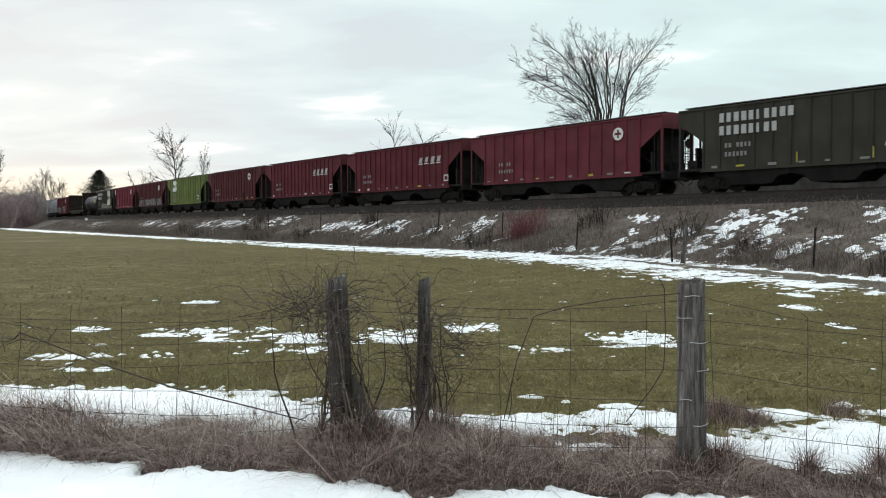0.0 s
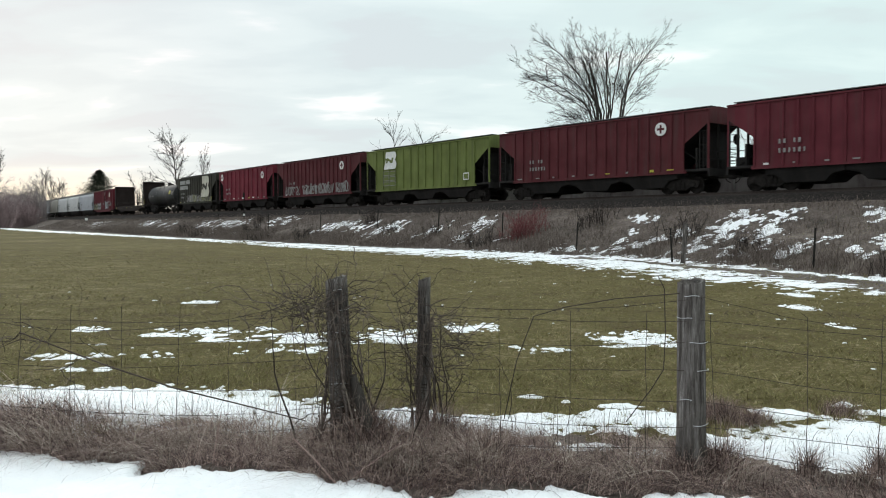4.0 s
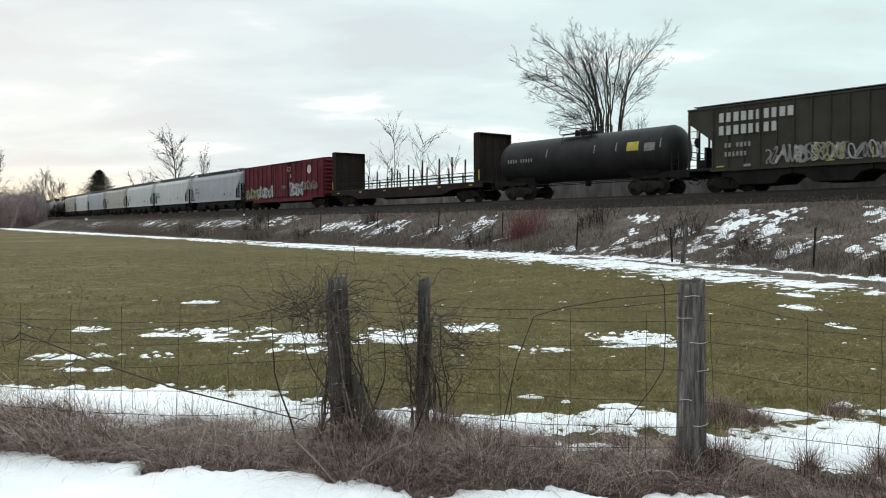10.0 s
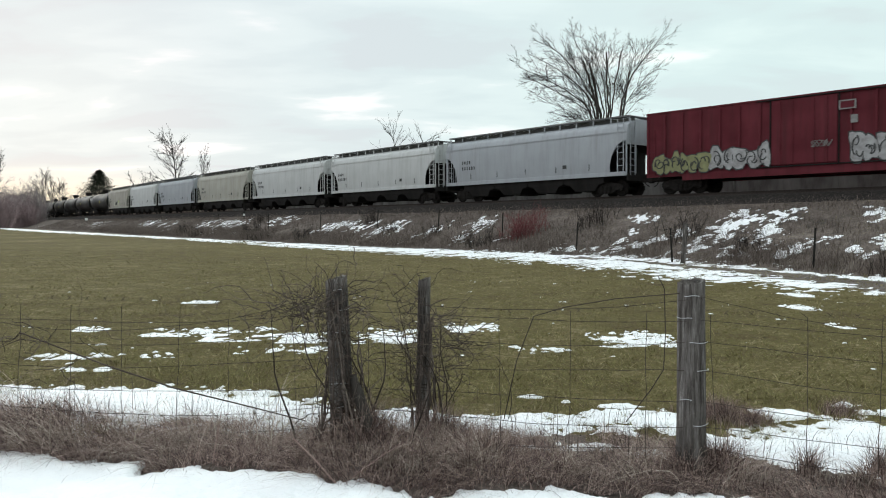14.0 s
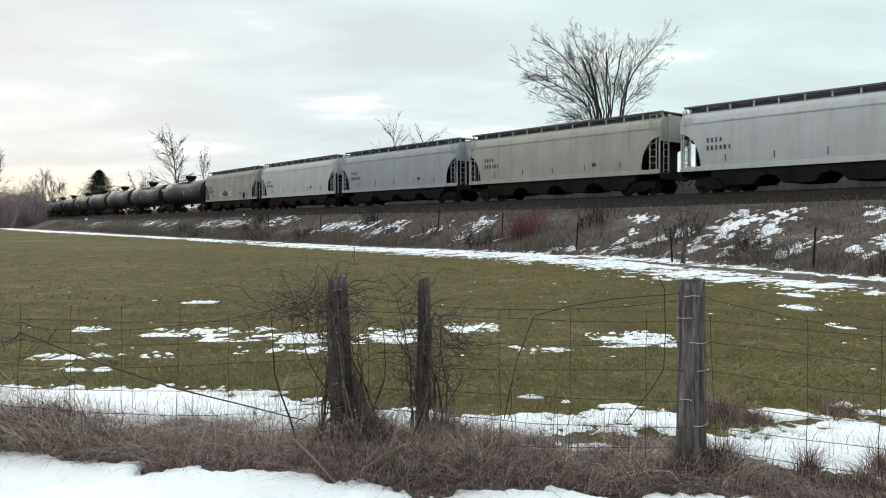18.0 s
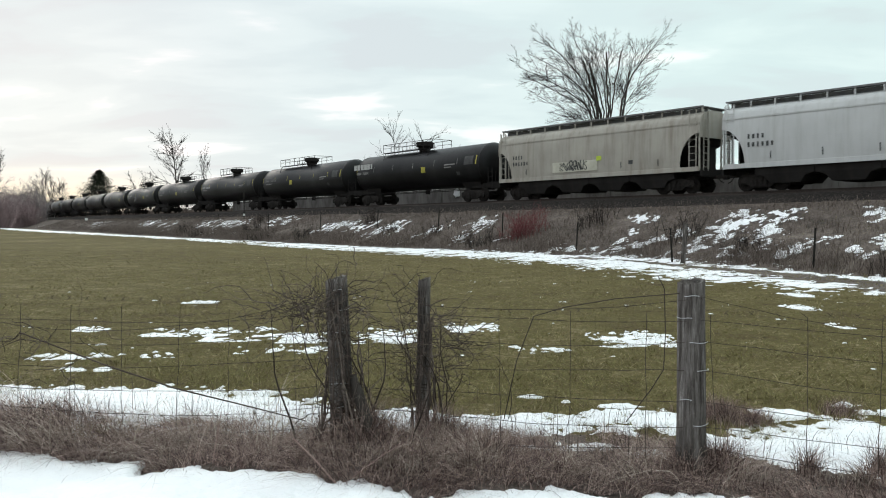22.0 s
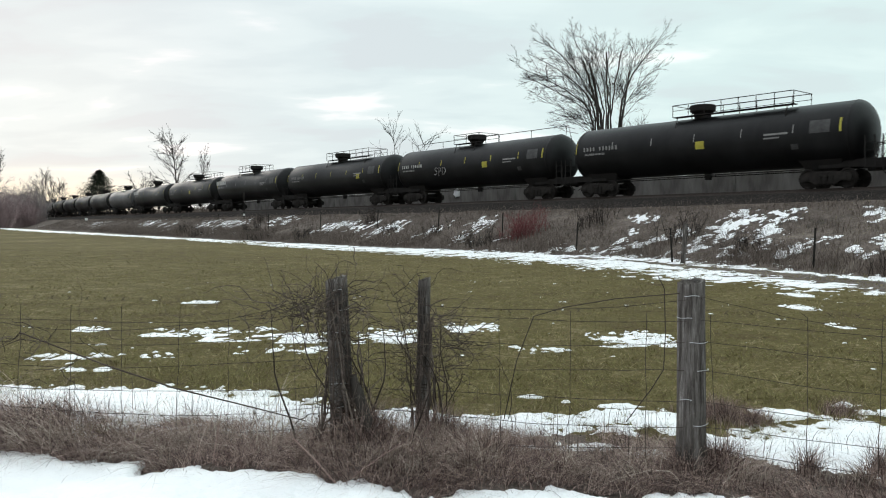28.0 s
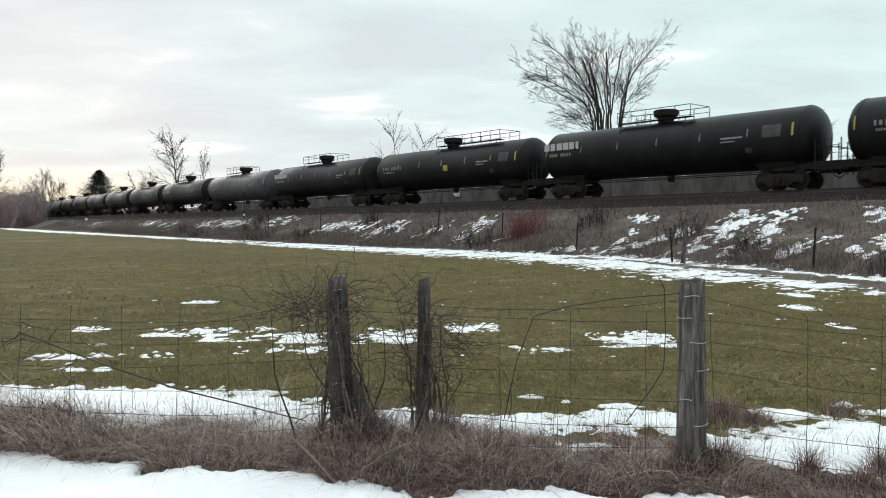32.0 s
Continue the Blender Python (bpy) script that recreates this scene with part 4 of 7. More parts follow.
    for sx in (-1, 1):
        part("hand_rail", rail, car, pose(sx * (h + 0.68), 0, 0))
        for sy in (-1, 1):
            part("ladder", lad, car, pose(sx * (h + 0.2), sy * 1.25, 0.7))
    add_couplers(car, L / 2)
    add_trucks(car, L / 2 - 2.5)
    return car


def tank_mark(car, x, zoff, w, h, mat, r=1.52, zc=2.56, name="stencil", label=""):
    """A thin plate that follows the drum's curve."""
    g, n = Geo(), 5
    vs, fs = [], []
    for i in range(n):
        z = zoff - h / 2 + h * i / (n - 1)
        a = math.asin(max(-1, min(1, z / r)))
        for xx in (-w / 2, w / 2):
            vs.append((xx, NEAR * (r + 0.008) * math.cos(a), zc + (r + 0.008) * math.sin(a)))
    for i in range(n - 1):
        q = (2 * i, 2 * i + 1, 2 * i + 3, 2 * i + 2)
        fs.append(q if NEAR < 0 else q[::-1])
    part(name, g.add(vs, fs).mesh(name, mat), car, pose(x, 0, 0), label)


def flat_car(L):
    """Bulkhead flat car, empty, with stakes along the deck."""
    car = new("bulkhead_flat_car")
    h = L / 2 - 0.55
    sill = [(-h, 1.28), (-h, 0.95), (-h + 3.2, 0.9), (-h + 4.4, 0.55), (h - 4.4, 0.55), (h - 3.2, 0.9), (h, 0.95), (h, 1.28)]
    for sy in (-1, 1):
        part("side_sill", Geo().prism(sill[::1], sy * 1.42 - 0.05, sy * 1.42 + 0.05).mesh("side_sill", M_FLATBROWN), car)
    plank = Geo().box(0, 0, 1.3, 0.26, 2.86, 0.07, 0.01).mesh("deck_plank", M_TIE)
    n = int((2 * h) / 0.29)
    for i in range(n):
        part("deck_plank", plank, car, pose(-h + 0.15 + i * (2 * h - 0.3) / (n - 1), 0, 0))

    panel = Geo().box(0, 0, 2.98, 0.10, 2.9, 3.3).mesh("panel", M_FLATBROWN)
    upright = Geo().box(0, 0, 2.98, 0.17, 0.10, 3.36, 0.01).mesh("upright", M_FLATBROWN)
    slat = Geo().box(0.06, 0, 0, 0.06, 2.84, 0.05).mesh("slat", M_FLATBROWN)
    head = Geo().box(0, 0, 4.66, 0.56, 3.0, 0.09, 0.01).mesh("top_beam", M_FLATBROWN)
    cheek = Geo().box(0, 0, 2.98, 0.62, 0.04, 3.36).mesh("side_plate", M_FLATBROWN)
    for sx in (-1, 1):
        wall = part("bulkhead", panel, car, pose(sx * (h - 0.55), 0, 0, 0, 0, 180 if sx > 0 else 0))
        for y in (-1.39, -0.7, 0, 0.7, 1.39):
            part("upright", upright, wall, pose(0, y, 0))
        for i in range(9):
            part("slat", slat, wall, pose(0, 0, 1.55 + i * 0.38))
        part("top_beam", head, wall)
        for y in (-1.47, 1.47):
            part("side_plate", cheek, wall, pose(0, y, 0))
    rnd = random.Random(4)
    stakes = [Geo().box(0, 0, 1.3 + k / 2, 0.09, 0.08, k).mesh("stake", M_FLATBROWN) for k in (0.9, 1.4, 1.65, 1.9)]
    for sy in (-1, 1):
        for i in range(11):
            part("stake", stakes[rnd.choice((0, 1, 2, 2, 3, 3))], car, pose(-h + 1.9 + i * (2 * h - 3.8) / 10 + rnd.uniform(-0.3, 0.3), sy * 1.36, 0, rnd.uniform(-2, 2), rnd.uniform(-1.5, 1.5), 0))
        for z in (1.78, 1.98):
            part("stake_rail", Geo().box(0, 0, z, 2 * h - 2.2, 0.05, 0.05).mesh("stake_rail", M_FLATBROWN), car, pose(0, sy * 1.36, 0))
        for i in range(6):
            patch(car, -h + 1.2 + i * (2 * h - 2.4) / 5, 1.12, sy * 1.475, 0.35, 0.09, M_YELLOW, "reflector_strip")
    for sx in (-1, 1):
        patch(car, sx * (h - 0.3), 1.8, NEAR * 1.495, 0.1, 0.7, M_YELLOW, "reflector_strip")
    under_gear(car, L, M_FLATBROWN)
    add_trucks(car, L / 2 - 2.6)
    return car


def box_car(L, mat):
    car = new("box_car")
    h = L / 2 - 0.7
    part("side_sheet", Geo().box(0, 1.47, 2.64, 2 * h, 0.06, 3.46).mesh("side_sheet", mat), car)
    part("side_sheet", Geo().box(0, -1.47, 2.64, 2 * h, 0.06, 3.46).mesh("side_sheet", mat), car)
    g = Geo()
    sec = [(-1.53, 4.34), (-1.53, 4.42), (0, 4.55), (1.53, 4.42), (1.53, 4.34)]
    n = len(sec)
    g.add([(sx * (h + 0.02), y, z) for sx in (-1, 1) for y, z in sec], [tuple(range(n)), tuple(range(2 * n - 1, n - 1, -1))] + [(i, i + n, (i + 1) % n + n, (i + 1) % n) for i in range(n)])
    for i in range(14):
        g.box(-h + 0.6 + i * (2 * h - 1.2) / 13, 0, 4.49, 0.08, 1.6, 0.09)
    part("roof", g.mesh("roof", mat), car)
    pm = Geo().box(0, 0, 2.70, 0.10, 0.10, 3.12, 0.015).mesh("side_post", mat)
    for i in range(17):
        x = -h + 0.1 + i * (2 * h - 0.2) / 16
        for sy in (-1, 1):
            if not (abs(x) < 1.7 and sy == NEAR):
                part("side_post", pm, car, pose(x, sy * 1.53, 0))
    door = part("door", Geo().box(0, 0, 2.72, 3.1, 0.09, 3.1, 0.02).mesh("door", mat), car, pose(0, NEAR * 1.53, 0), "plug door with lock rods")
    for x in (-1.1, -0.5, 0.5, 1.1):
        part("lock_rod", cached("rod", lambda: Geo().tube([(0, 0, 1.2), (0, 0, 4.2)], 0.03, 6).box(0, 0.02, 2.0, 0.12, 0.06, 0.3).mesh("lock_rod", mat)), door, pose(x, NEAR * 0.06, 0))
    for x in (-1.62, 1.62):
        part("door_edge", Geo().box(0, 0, 2.72, 0.05, 0.05, 3.2).mesh("door_edge", M_BLACK), door, pose(x, NEAR * 0.02, 0))
    for z in (1.1, 4.32):
        part("door_track", Geo().box(0.9, 0, z, 6.4, 0.1, 0.05).mesh("door_track", M_BLACK), car, pose(0, NEAR * 1.56, 0))
    part("side_sill", Geo().box(0, NEAR * 1.5, 0.86, 2 * h - 4.5, 0.08, 0.36).box(0, -NEAR * 1.5, 0.86, 2 * h - 4.5, 0.08, 0.36).mesh("side_sill", mat), car)
    e = Geo().box(0, 0, 2.72, 0.05, 2.94, 3.3)
    er = Geo().lathe([(-1.38, 0.02), (-1.3, 0.09), (1.3, 0.09), (1.38, 0.02)], 8, "y").mesh("end_rib", mat)
    em = e.mesh("end_wall", mat)
    lad = cached(("lad", mat.name), lambda: ladder_mesh(2.5, mat))
    for sx in (-1, 1):
        turn = pose(0, 0, 0, 0, 0, 0 if sx > 0 else 180)
        wall = part("end_wall", em, car, turn @ pose(h, 0, 0))
        for i in range(9):
            part("end_rib", er, wall, pose(0.03, 0, 1.3 + i * 0.36))
        for sy in (-1, 1):
            part("ladder", lad, car, turn @ pose(h - 0.35, sy * 1.56, 1.0))
    part("floor_frame", Geo().box(0, 0, 1.05, 2 * h - 0.1, 2.8, 0.12).mesh("floor_frame", M_BLACK), car)
    under_gear(car, L, mat)
    add_trucks(car, L / 2 - 2.6)
    return car


# ---- the train: boundaries between the cars, counted back from the track's zero place at the clip's start ----
CARS = []


def add_car(car, u0, u1, label, category="rail car"):
    tagged(car, label, category, "cars of the freight train")
    CARS.append((car, (u0 + u1) / 2))


Y = NEAR * 1.60


def scrawl(car, x, z, y):
    """A loose tag sprayed in three thin looping strokes."""
    g = Geo()
    for k, path in enumerate((((0.35, 0.5), (0.15, 0.55), (0.02, 0.42), (0.2, 0.3), (0.3, 0.15), (0.12, 0.0), (0.0, 0.05)), ((0.5, -0.1), (0.5, 0.55), (0.72, 0.5), (0.75, 0.32), (0.5, 0.22)), ((0.92, 0.0), (0.92, 0.55), (1.2, 0.48), (1.28, 0.25), (1.1, 0.02), (0.92, 0.0)))):
        g.tube([(a * 1.0, 0, b * 0.95) for a, b in path], 0.024, 5)
    part("graffiti", g.mesh("graffiti", M_SPRAY, True), car, pose(x, y, z), "thin sprayed tag")


def build_train():
    words_a, words_b = [1] * 10, [1] * 8

    def olive(u0, u1, graf):
        c = ribbed_hopper(u1 - u0, M_OLIVE, 15)
        h = (u1 - u0) / 2
        letters(c, -5.5, 3.5, Y, words_a, 0.46, M_LETTER, 0.395, w=0.29)
        letters(c, -5.5, 2.85, Y, words_b, 0.46, M_LETTER, 0.395, w=0.29)
        n_emblem(c, 2.35, 1.75, Y, 2.9, 2.45, M_CREAM, M_OLIVE)
        letters(c, -5.2, 2.2, Y, [1, 1, 0, 1, 1, 1, 1], 0.24, M_PALE)
        letters(c, -5.2, 1.75, Y, [1, 1, 1, 1, 1, 1], 0.24, M_PALE)
        if graf:
            spray_strokes(c, -3.0, 2.3, 1.25, 2.2, Y, (M_PALE, M_DULLSPRAY, M_SPRAY), 31)
            spray_strokes(c, -0.8, 0.6, 1.3, 2.15, Y * 1.006, (M_SPRAY_Y,), 32)
            spray_strokes(c, 2.2, 6.0, 1.2, 1.75, Y * 1.004, (M_DULLSPRAY, M_SPRAY_Y), 33)
        for x in (-1.5, 1.9, 6.1):
            patch(c, x, 1.5, Y, 0.05, 0.5, M_YELLOW, "reflector_strip")
        stains(c, h, int(u0) + 60)
        add_car(c, u0, u1, "dark olive-green ribbed covered hopper car with white lettering" + (" and silver graffiti" if graf else ""))
        return c

    def stains(c, h, seed):
        rnd = random.Random(seed)
        for i in range(9):
            patch(c, -h + 2.6 + i * (2 * h - 5.2) / 8 + rnd.uniform(-0.2, 0.2), 1.27, Y, rnd.uniform(0.12, 0.45), rnd.uniform(0.05, 0.14), rnd.choice((M_PALE, M_YELLOW, M_PALE, M_WHITE)), "stencil")

    def red(u0, u1, mat, kind, label, ribs=15):
        c = ribbed_hopper(u1 - u0, mat, ribs)
        h = (u1 - u0) / 2
        if kind == "disc":
            disc(c, 4.9, 3.5, Y, 0.36, M_WHITE, mat)
        else:
            letters(c, 2.75, 3.0, Y, [1, 1, 1, 1], 0.38, M_LETTER, 0.72, 0.4, 0.40)
            for i in range(4):
                patch(c, 2.95 + i * 0.72, 2.9, Y, 0.5, 0.07, M_WHITE, "letter_underline")
            patch(c, 6.0, 1.75, Y, 0.5, 0.45, M_WHITE, "stencil")
            patch(c, 6.0, 1.75, Y * 1.004, 0.36, 0.3, mat, "stencil")
        letters(c, -4.9, 2.2, Y, [1, 1, 0, 1, 1], 0.23, M_PALE, 0.24, w=0.13)
        letters(c, -4.9, 1.75, Y, [1, 1, 1, 1, 1, 1], 0.23, M_PALE, 0.24, w=0.13)
        stains(c, h, int(u0) + 60)
        add_car(c, u0, u1, label)
        return c

    olive(-27.9, -11.1, False)
    red(-11.1, 5.5, M_BOXRED, "disc", "faded oxide-red ribbed covered hopper car with round white emblem")
    red(5.5, 21.7, M_BNSFRED, "word", "mineral-red ribbed covered hopper car with slanted white lettering", 18)
    red(21.7, 37.9, M_BNSFRED, "word", "mineral-red ribbed covered hopper car with slanted white lettering", 18)
    red(37.9, 54.4, M_BROWNRED, "disc", "dull brownish-red ribbed covered hopper car with round white emblem", 18)
    c = ribbed_hopper(16.0, M_GREEN, 14)
    n_emblem(c, -4.9, 2.75, Y, 1.75, 1.35, M_WHITE, M_GREEN)
    for i in range(3):
        for k in range(2):
            patch(c, -4.55 + k * 0.85, 2.42 - i * 0.40, Y, 0.78, 0.34, M_PALE)
            patch(c, -4.55 + k * 0.85, 2.42 - i * 0.40, Y * 1.004, 0.72, 0.26, M_GREEN)
    patch(c, 5.2, 1.75, Y, 0.6, 0.5, M_WHITE)
    patch(c, 5.2, 1.75, Y * 1.004, 0.46, 0.36, M_GREEN)
    add_car(c, 54.4, 70.4, "leaf-green ribbed covered hopper car with white emblem and markings")
    c = red(70.4, 86.9, M_BROWNRED, "disc", "dark brown-red ribbed hopper car with silver graffiti along the side", 18)
    spray_strokes(c, -5.8, 5.9, 1.2, 2.25, Y, (M_DULLSPRAY, M_PALE), 11, 0.2)
    spray_strokes(c, -2.2, 5.2, 1.2, 2.15, Y * 1.004, (M_PALE, M_DULLSPRAY), 12, 0.3)
    c = red(86.9, 102.4, M_BRIGHTRED, "disc", "bright red covered hopper car with round white emblems", 11)
    disc(c, -6.1, 3.7, Y, 0.36, M_WHITE, M_BRIGHTRED)
    olive(102.4, 118.1, True)
    c = tank_car(15.0, M_TANKGREY, 1.42, 2.45, (-1.5, 1.1), dome=False)
    letters(c, -5.6, 2.35, NEAR * 1.43, [1, 1, 1, 1, 0, 1, 1, 1, 1, 1], 0.24, M_PALE, 0.23, w=0.13)
    tank_mark(c, 4.35, 0.3, 0.8, 0.5, M_YELLOW, 1.42, 2.45, "panel_mark", "yellow panel")
    tank_mark(c, 5.5, 0.2, 0.7, 0.45, M_DULLSPRAY, 1.42, 2.45)
    for x in (-2.2, 1.6, 3.2, 6.2):
        tank_mark(c, x, 0.35, 0.07, 0.5, M_PALE, 1.42, 2.45, "reflector_strip")
    add_car(c, 118.1, 133.0, "short sooty grey-black tank car with yellow panel")
    add_car(flat_car(21.2), 133.0, 154.2, "empty brown bulkhead flat car with upright stakes")
    c = box_car(18.8, M_BOXCAR)
    disc(c, 6.1, 3.5, NEAR * 1.6, 0.40, M_CREAM, M_CREAM)
    graffiti(c, -8.2, -5.1, 1.1, 2.15, NEAR * 1.6, M_SPRAY_Y, 5, M_BLACKMARK)
    graffiti(c, -4.9, -2.1, 1.15, 2.3, NEAR * 1.6, M_SPRAY, 6, M_BLACKMARK)
    graffiti(c, 2.1, 4.6, 1.15, 2.5, NEAR * 1.6, M_SPRAY, 8, M_BLACKMARK)
    graffiti(c, 4.8, 7.2, 1.65, 2.55, NEAR * 1.6, M_DULLSPRAY, 9, M_BOXCAR)
    spray_strokes(c, 0.4, 1.3, 1.9, 2.3, NEAR * 1.62, (M_DULLSPRAY,), 19)
    patch(c, 2.0, 3.72, NEAR * 1.6, 0.75, 0.42, M_PALE)
    patch(c, 2.0, 3.72, NEAR * 1.606, 0.6, 0.3, M_BOXCAR)
    patch(c, 2.3, 3.05, NEAR * 1.6, 0.3, 0.36, M_PALE)
    add_car(c, 154.2, 173.0, "red boxcar with plug door and silver graffiti")
    cuts = [173.0, 190.2, 206.4, 223.1, 240.0, 256.8, 273.1, 289.4]
    look_of = [(M_GREYCAR, "pale grey"), (M_WHITECAR, "off-white"), (M_WHITECAR, "clean off-white"), (M_TANCAR, "yellowed tan-grey"), (M_GREYCAR, "bluish light-grey"), (M_WHITECAR, "off-white"), (M_DIRTYCAR, "dirt-streaked grey")]
    for i, (m, word) in enumerate(look_of):
        L = cuts[i + 1] - cuts[i]
        c = smooth_hopper(round(L, 1), m)
        letters(c, -6.15, 2.55, NEAR * 1.575, [1, 1, 1, 1], 0.24, M_BLACKMARK, 0.24, w=0.13)
        letters(c, -6.15, 2.15, NEAR * 1.575, [1, 1, 1, 1, 1, 1], 0.24, M_BLACKMARK, 0.24, w=0.13)
        if i == 6:
            patch(c, -0.95, 1.85, NEAR * 1.572, 3.5, 0.62, M_CREAM, "painted_panel")
            spray_strokes(c, -2.1, 0.0, 1.6, 2.25, NEAR * 1.585, (M_BLACKMARK,), 15)
            patch(c, 0.92, 2.22, NEAR * 1.58, 0.36, 0.26, M_LIME, "placard")
        add_car(c, cuts[i], cuts[i + 1], word + " smooth-sided covered hopper car with a roof walk")
    plats = [(-4.67, 1.75), (-5.1, 1.9), (-3.0, 1.8), (-1.6, 5.1), (-1.8, 0.9), (-1.6, 5.4), (-3.0, 1.8), (-1.2, 5.7), (-3.2, 2.0), (-3.6, 1.2)]
    panel_at = {0: 1.4, 1: -1.8, 3: 0.4, 4: 2.1, 5: 4.6, 7: 0.55}
    tank_cuts = [289.5, 307.4, 325.7, 344.0, 362.2, 380.3, 399.0, 417.4, 436.0] + [454.6 + 18.7 * i for i in range(12)]
    for k in range(20):
        u0, u1 = tank_cuts[k], tank_cuts[k + 1]
        m = M_TANKSILVER if k == 9 else M_TANKBLACK
        wr = k == 4
        c = tank_car(round(u1 - u0 + 0.15, 2), m, plat=plats[k % len(plats)], walk_rail=wr)
        rnd = random.Random(100 + k)
        big = k in (0, 6, 8, 13)
        if big:
            letters(c, -8.1, 2.9, NEAR * 1.56, [1] * 6, 0.42, M_LETTER, 0.5, w=0.46)
            letters(c, -7.7, 2.5, NEAR * 1.545, [1, 1, 1, 1, 0, 1, 1, 1, 1, 1], 0.2, M_PALE)
        else:
            letters(c, -7.3, 2.65, NEAR * 1.545, [1, 1, 1, 1, 0, 1, 1, 1, 1, 1, 1], 0.24, M_PALE if k % 2 else M_LETTER, 0.23, w=0.13)
            letters(c, -7.2, 2.4, NEAR * 1.545, [1] * 14, 0.12, M_PALE)
        strip = M_YELLOW if k % 3 else M_PALE
        for i in range(1, 6):
            tank_mark(c, -7.9 + i * 2.65, 0.30, 0.05, 0.42, strip, name="reflector_strip")
        if k in panel_at or k > 9 and k % 2:
            tank_mark(c, panel_at.get(k, 1.0), -0.1, 0.5, 0.4, M_YELLOW, name="panel_mark")
        tank_mark(c, 6.6, 0.30, 0.95, 0.6, M_DIM, name="stencil")
        for x in (-(u1 - u0) / 2 + 1.25, (u1 - u0) / 2 - 1.55):
            tank_mark(c, x, 0.30, 0.10, 0.62, M_YELLOW, name="reflector_strip")
        tank_mark(c, 4.5, 0.12, 1.2, 0.09, M_PALE, name="stencil")
        tank_mark(c, 4.3, -0.06, 0.8, 0.07, M_PALE, name="stencil")
        tank_mark(c, 5.4, -0.55, 0.35, 0.25, M_DIM, name="stencil")
        if k == 4:
            scrawl(c, -3.3, 2.0, NEAR * 1.545)
        add_car(c, u0, u1, "long dull grey tank car with sooty lower sides" if k == 9 else "long glossy black tank car with a railed manway platform", "tank car")


def gone(t):
    """Metres that the train has rolled forward by t seconds."""
    return 13.0365 * t + 0.004485 * ((t - 12) ** 2 - 144)


def car_pose(s):
    x, y = (float(q) for q in on_line(s))
    a = float(np.interp(s, S_ALL, A_ALL)) + math.pi
    grade = float(rail_z(s - 4) - rail_z(s + 4)) / 8
    return Matrix.Translation((x, y, float(rail_z(s)))) @ Matrix.Rotation(a, 4, "Z") @ Matrix.Rotation(-math.atan(grade), 4, "Y")


def spin(wheel, car_u):
    """Turns a wheelset while its car is on the stretch of track near the camera."""
    base = wheel.matrix_basis.translation.copy()
    rows = []
    for f in range(0, 961):
        t = f / 30
        if -45 < car_u - gone(t) < 75:
            rows.append((t, Matrix.Translation(base) @ Matrix.Rotation(gone(t) / 0.455, 4, "Y")))
    if not rows:
        return
    if rows[0][0] > 0:
        rows.insert(0, (0.0, rows[0][1]))
    if rows[-1][0] < 32:
        rows.append((32.0, rows[-1][1]))
    walk(wheel, rows)


def motions():
    times = [2.0 * i for i in range(17)]
    for car, u in CARS:
        walk(car, [(t, car_pose(u - gone(t))) for t in times])
        for truck in car.children:
            if truck.name.startswith("truck"):
                for wheel in truck.children:
                    if wheel.name.startswith("wheelset"):
                        spin(wheel, u)


# ---- snow: sheets that rise out of the ground where snow lies ----
def snow_sheet(name, x, y, mask, thick, label, lift=0.008):
    m = np.clip(mask, 0, 1)
    z = ground_z(x, y) + (m - 0.5) * thick + lift * smooth(0.47, 0.54, m)
    V, Q = grid_sheet(x, y, z)
    keep = (m.ravel()[Q] > 0.42).any(1)
    Q = Q[keep]
    used = np.unique(Q)
    remap = np.zeros(len(V), np.int32)
    remap[used] = np.arange(len(used))
    ob = new(name, big_mesh(name, V[used], remap[Q], M_SNOW, True))
    return tagged(ob, label, "snow", kind="stuff")


def blobs(x, y, rows):
    """Soft union of ellipses (centre, half-sizes)."""
    m = np.zeros(np.shape(x))
    for cx, cy, rx, ry in rows:
        m = np.maximum(m, 1.0 - np.sqrt(((x - cx) / rx) ** 2 + ((y - cy) / ry) ** 2) * 0.5)
    return m


def front_edge(x):
    return np.interp(x, [-5, -3.07, -2.75, -2.6, -1.95, -1.9, -1.54, -1.2, -0.65, -0.3, -0.15, 0.0, 0.1, 0.75, 0.85, 1.15, 1.25, 1.7, 1.85, 3],
                     [5.56, 5.38, 5.36, 5.24, 5.20, 4.99, 5.15, 5.09, 4.84, 4.70, 4.54, 4.58, 4.70, 4.70, 4.52, 4.52, 4.62, 4.60, 4.42, 4.2])


def flecks(x, y, fx, fy, seed):
    """Uneven noise round 0 with small sharp pieces, for the broken edge of melting snow."""
    return 2.2 * (0.25 * fbm(x * fx * 0.4, y * fy * 0.4, 2, seed, 0.5) + 0.35 * fbm(x * fx, y * fy, 2, seed + 3, 0.5) + 0.40 * fbm(x * fx * 2.4, y * fy * 2.2, 3, seed + 7, 0.7) - 0.5)


def streaks(s, d, rows):
    """Soft union of thick strokes (from, to, half-width)."""
    m = np.zeros(np.shape(s))
    for s0, d0, s1, d1, w in rows:
        k = np.clip(((s - s0) * (s1 - s0) + (d - d0) * (d1 - d0)) / ((s1 - s0) ** 2 + (d1 - d0) ** 2), 0, 1)
        m = np.maximum(m, 1.0 - np.hypot(s - s0 - k * (s1 - s0), d - d0 - k * (d1 - d0)) / w * 0.5)
    return m


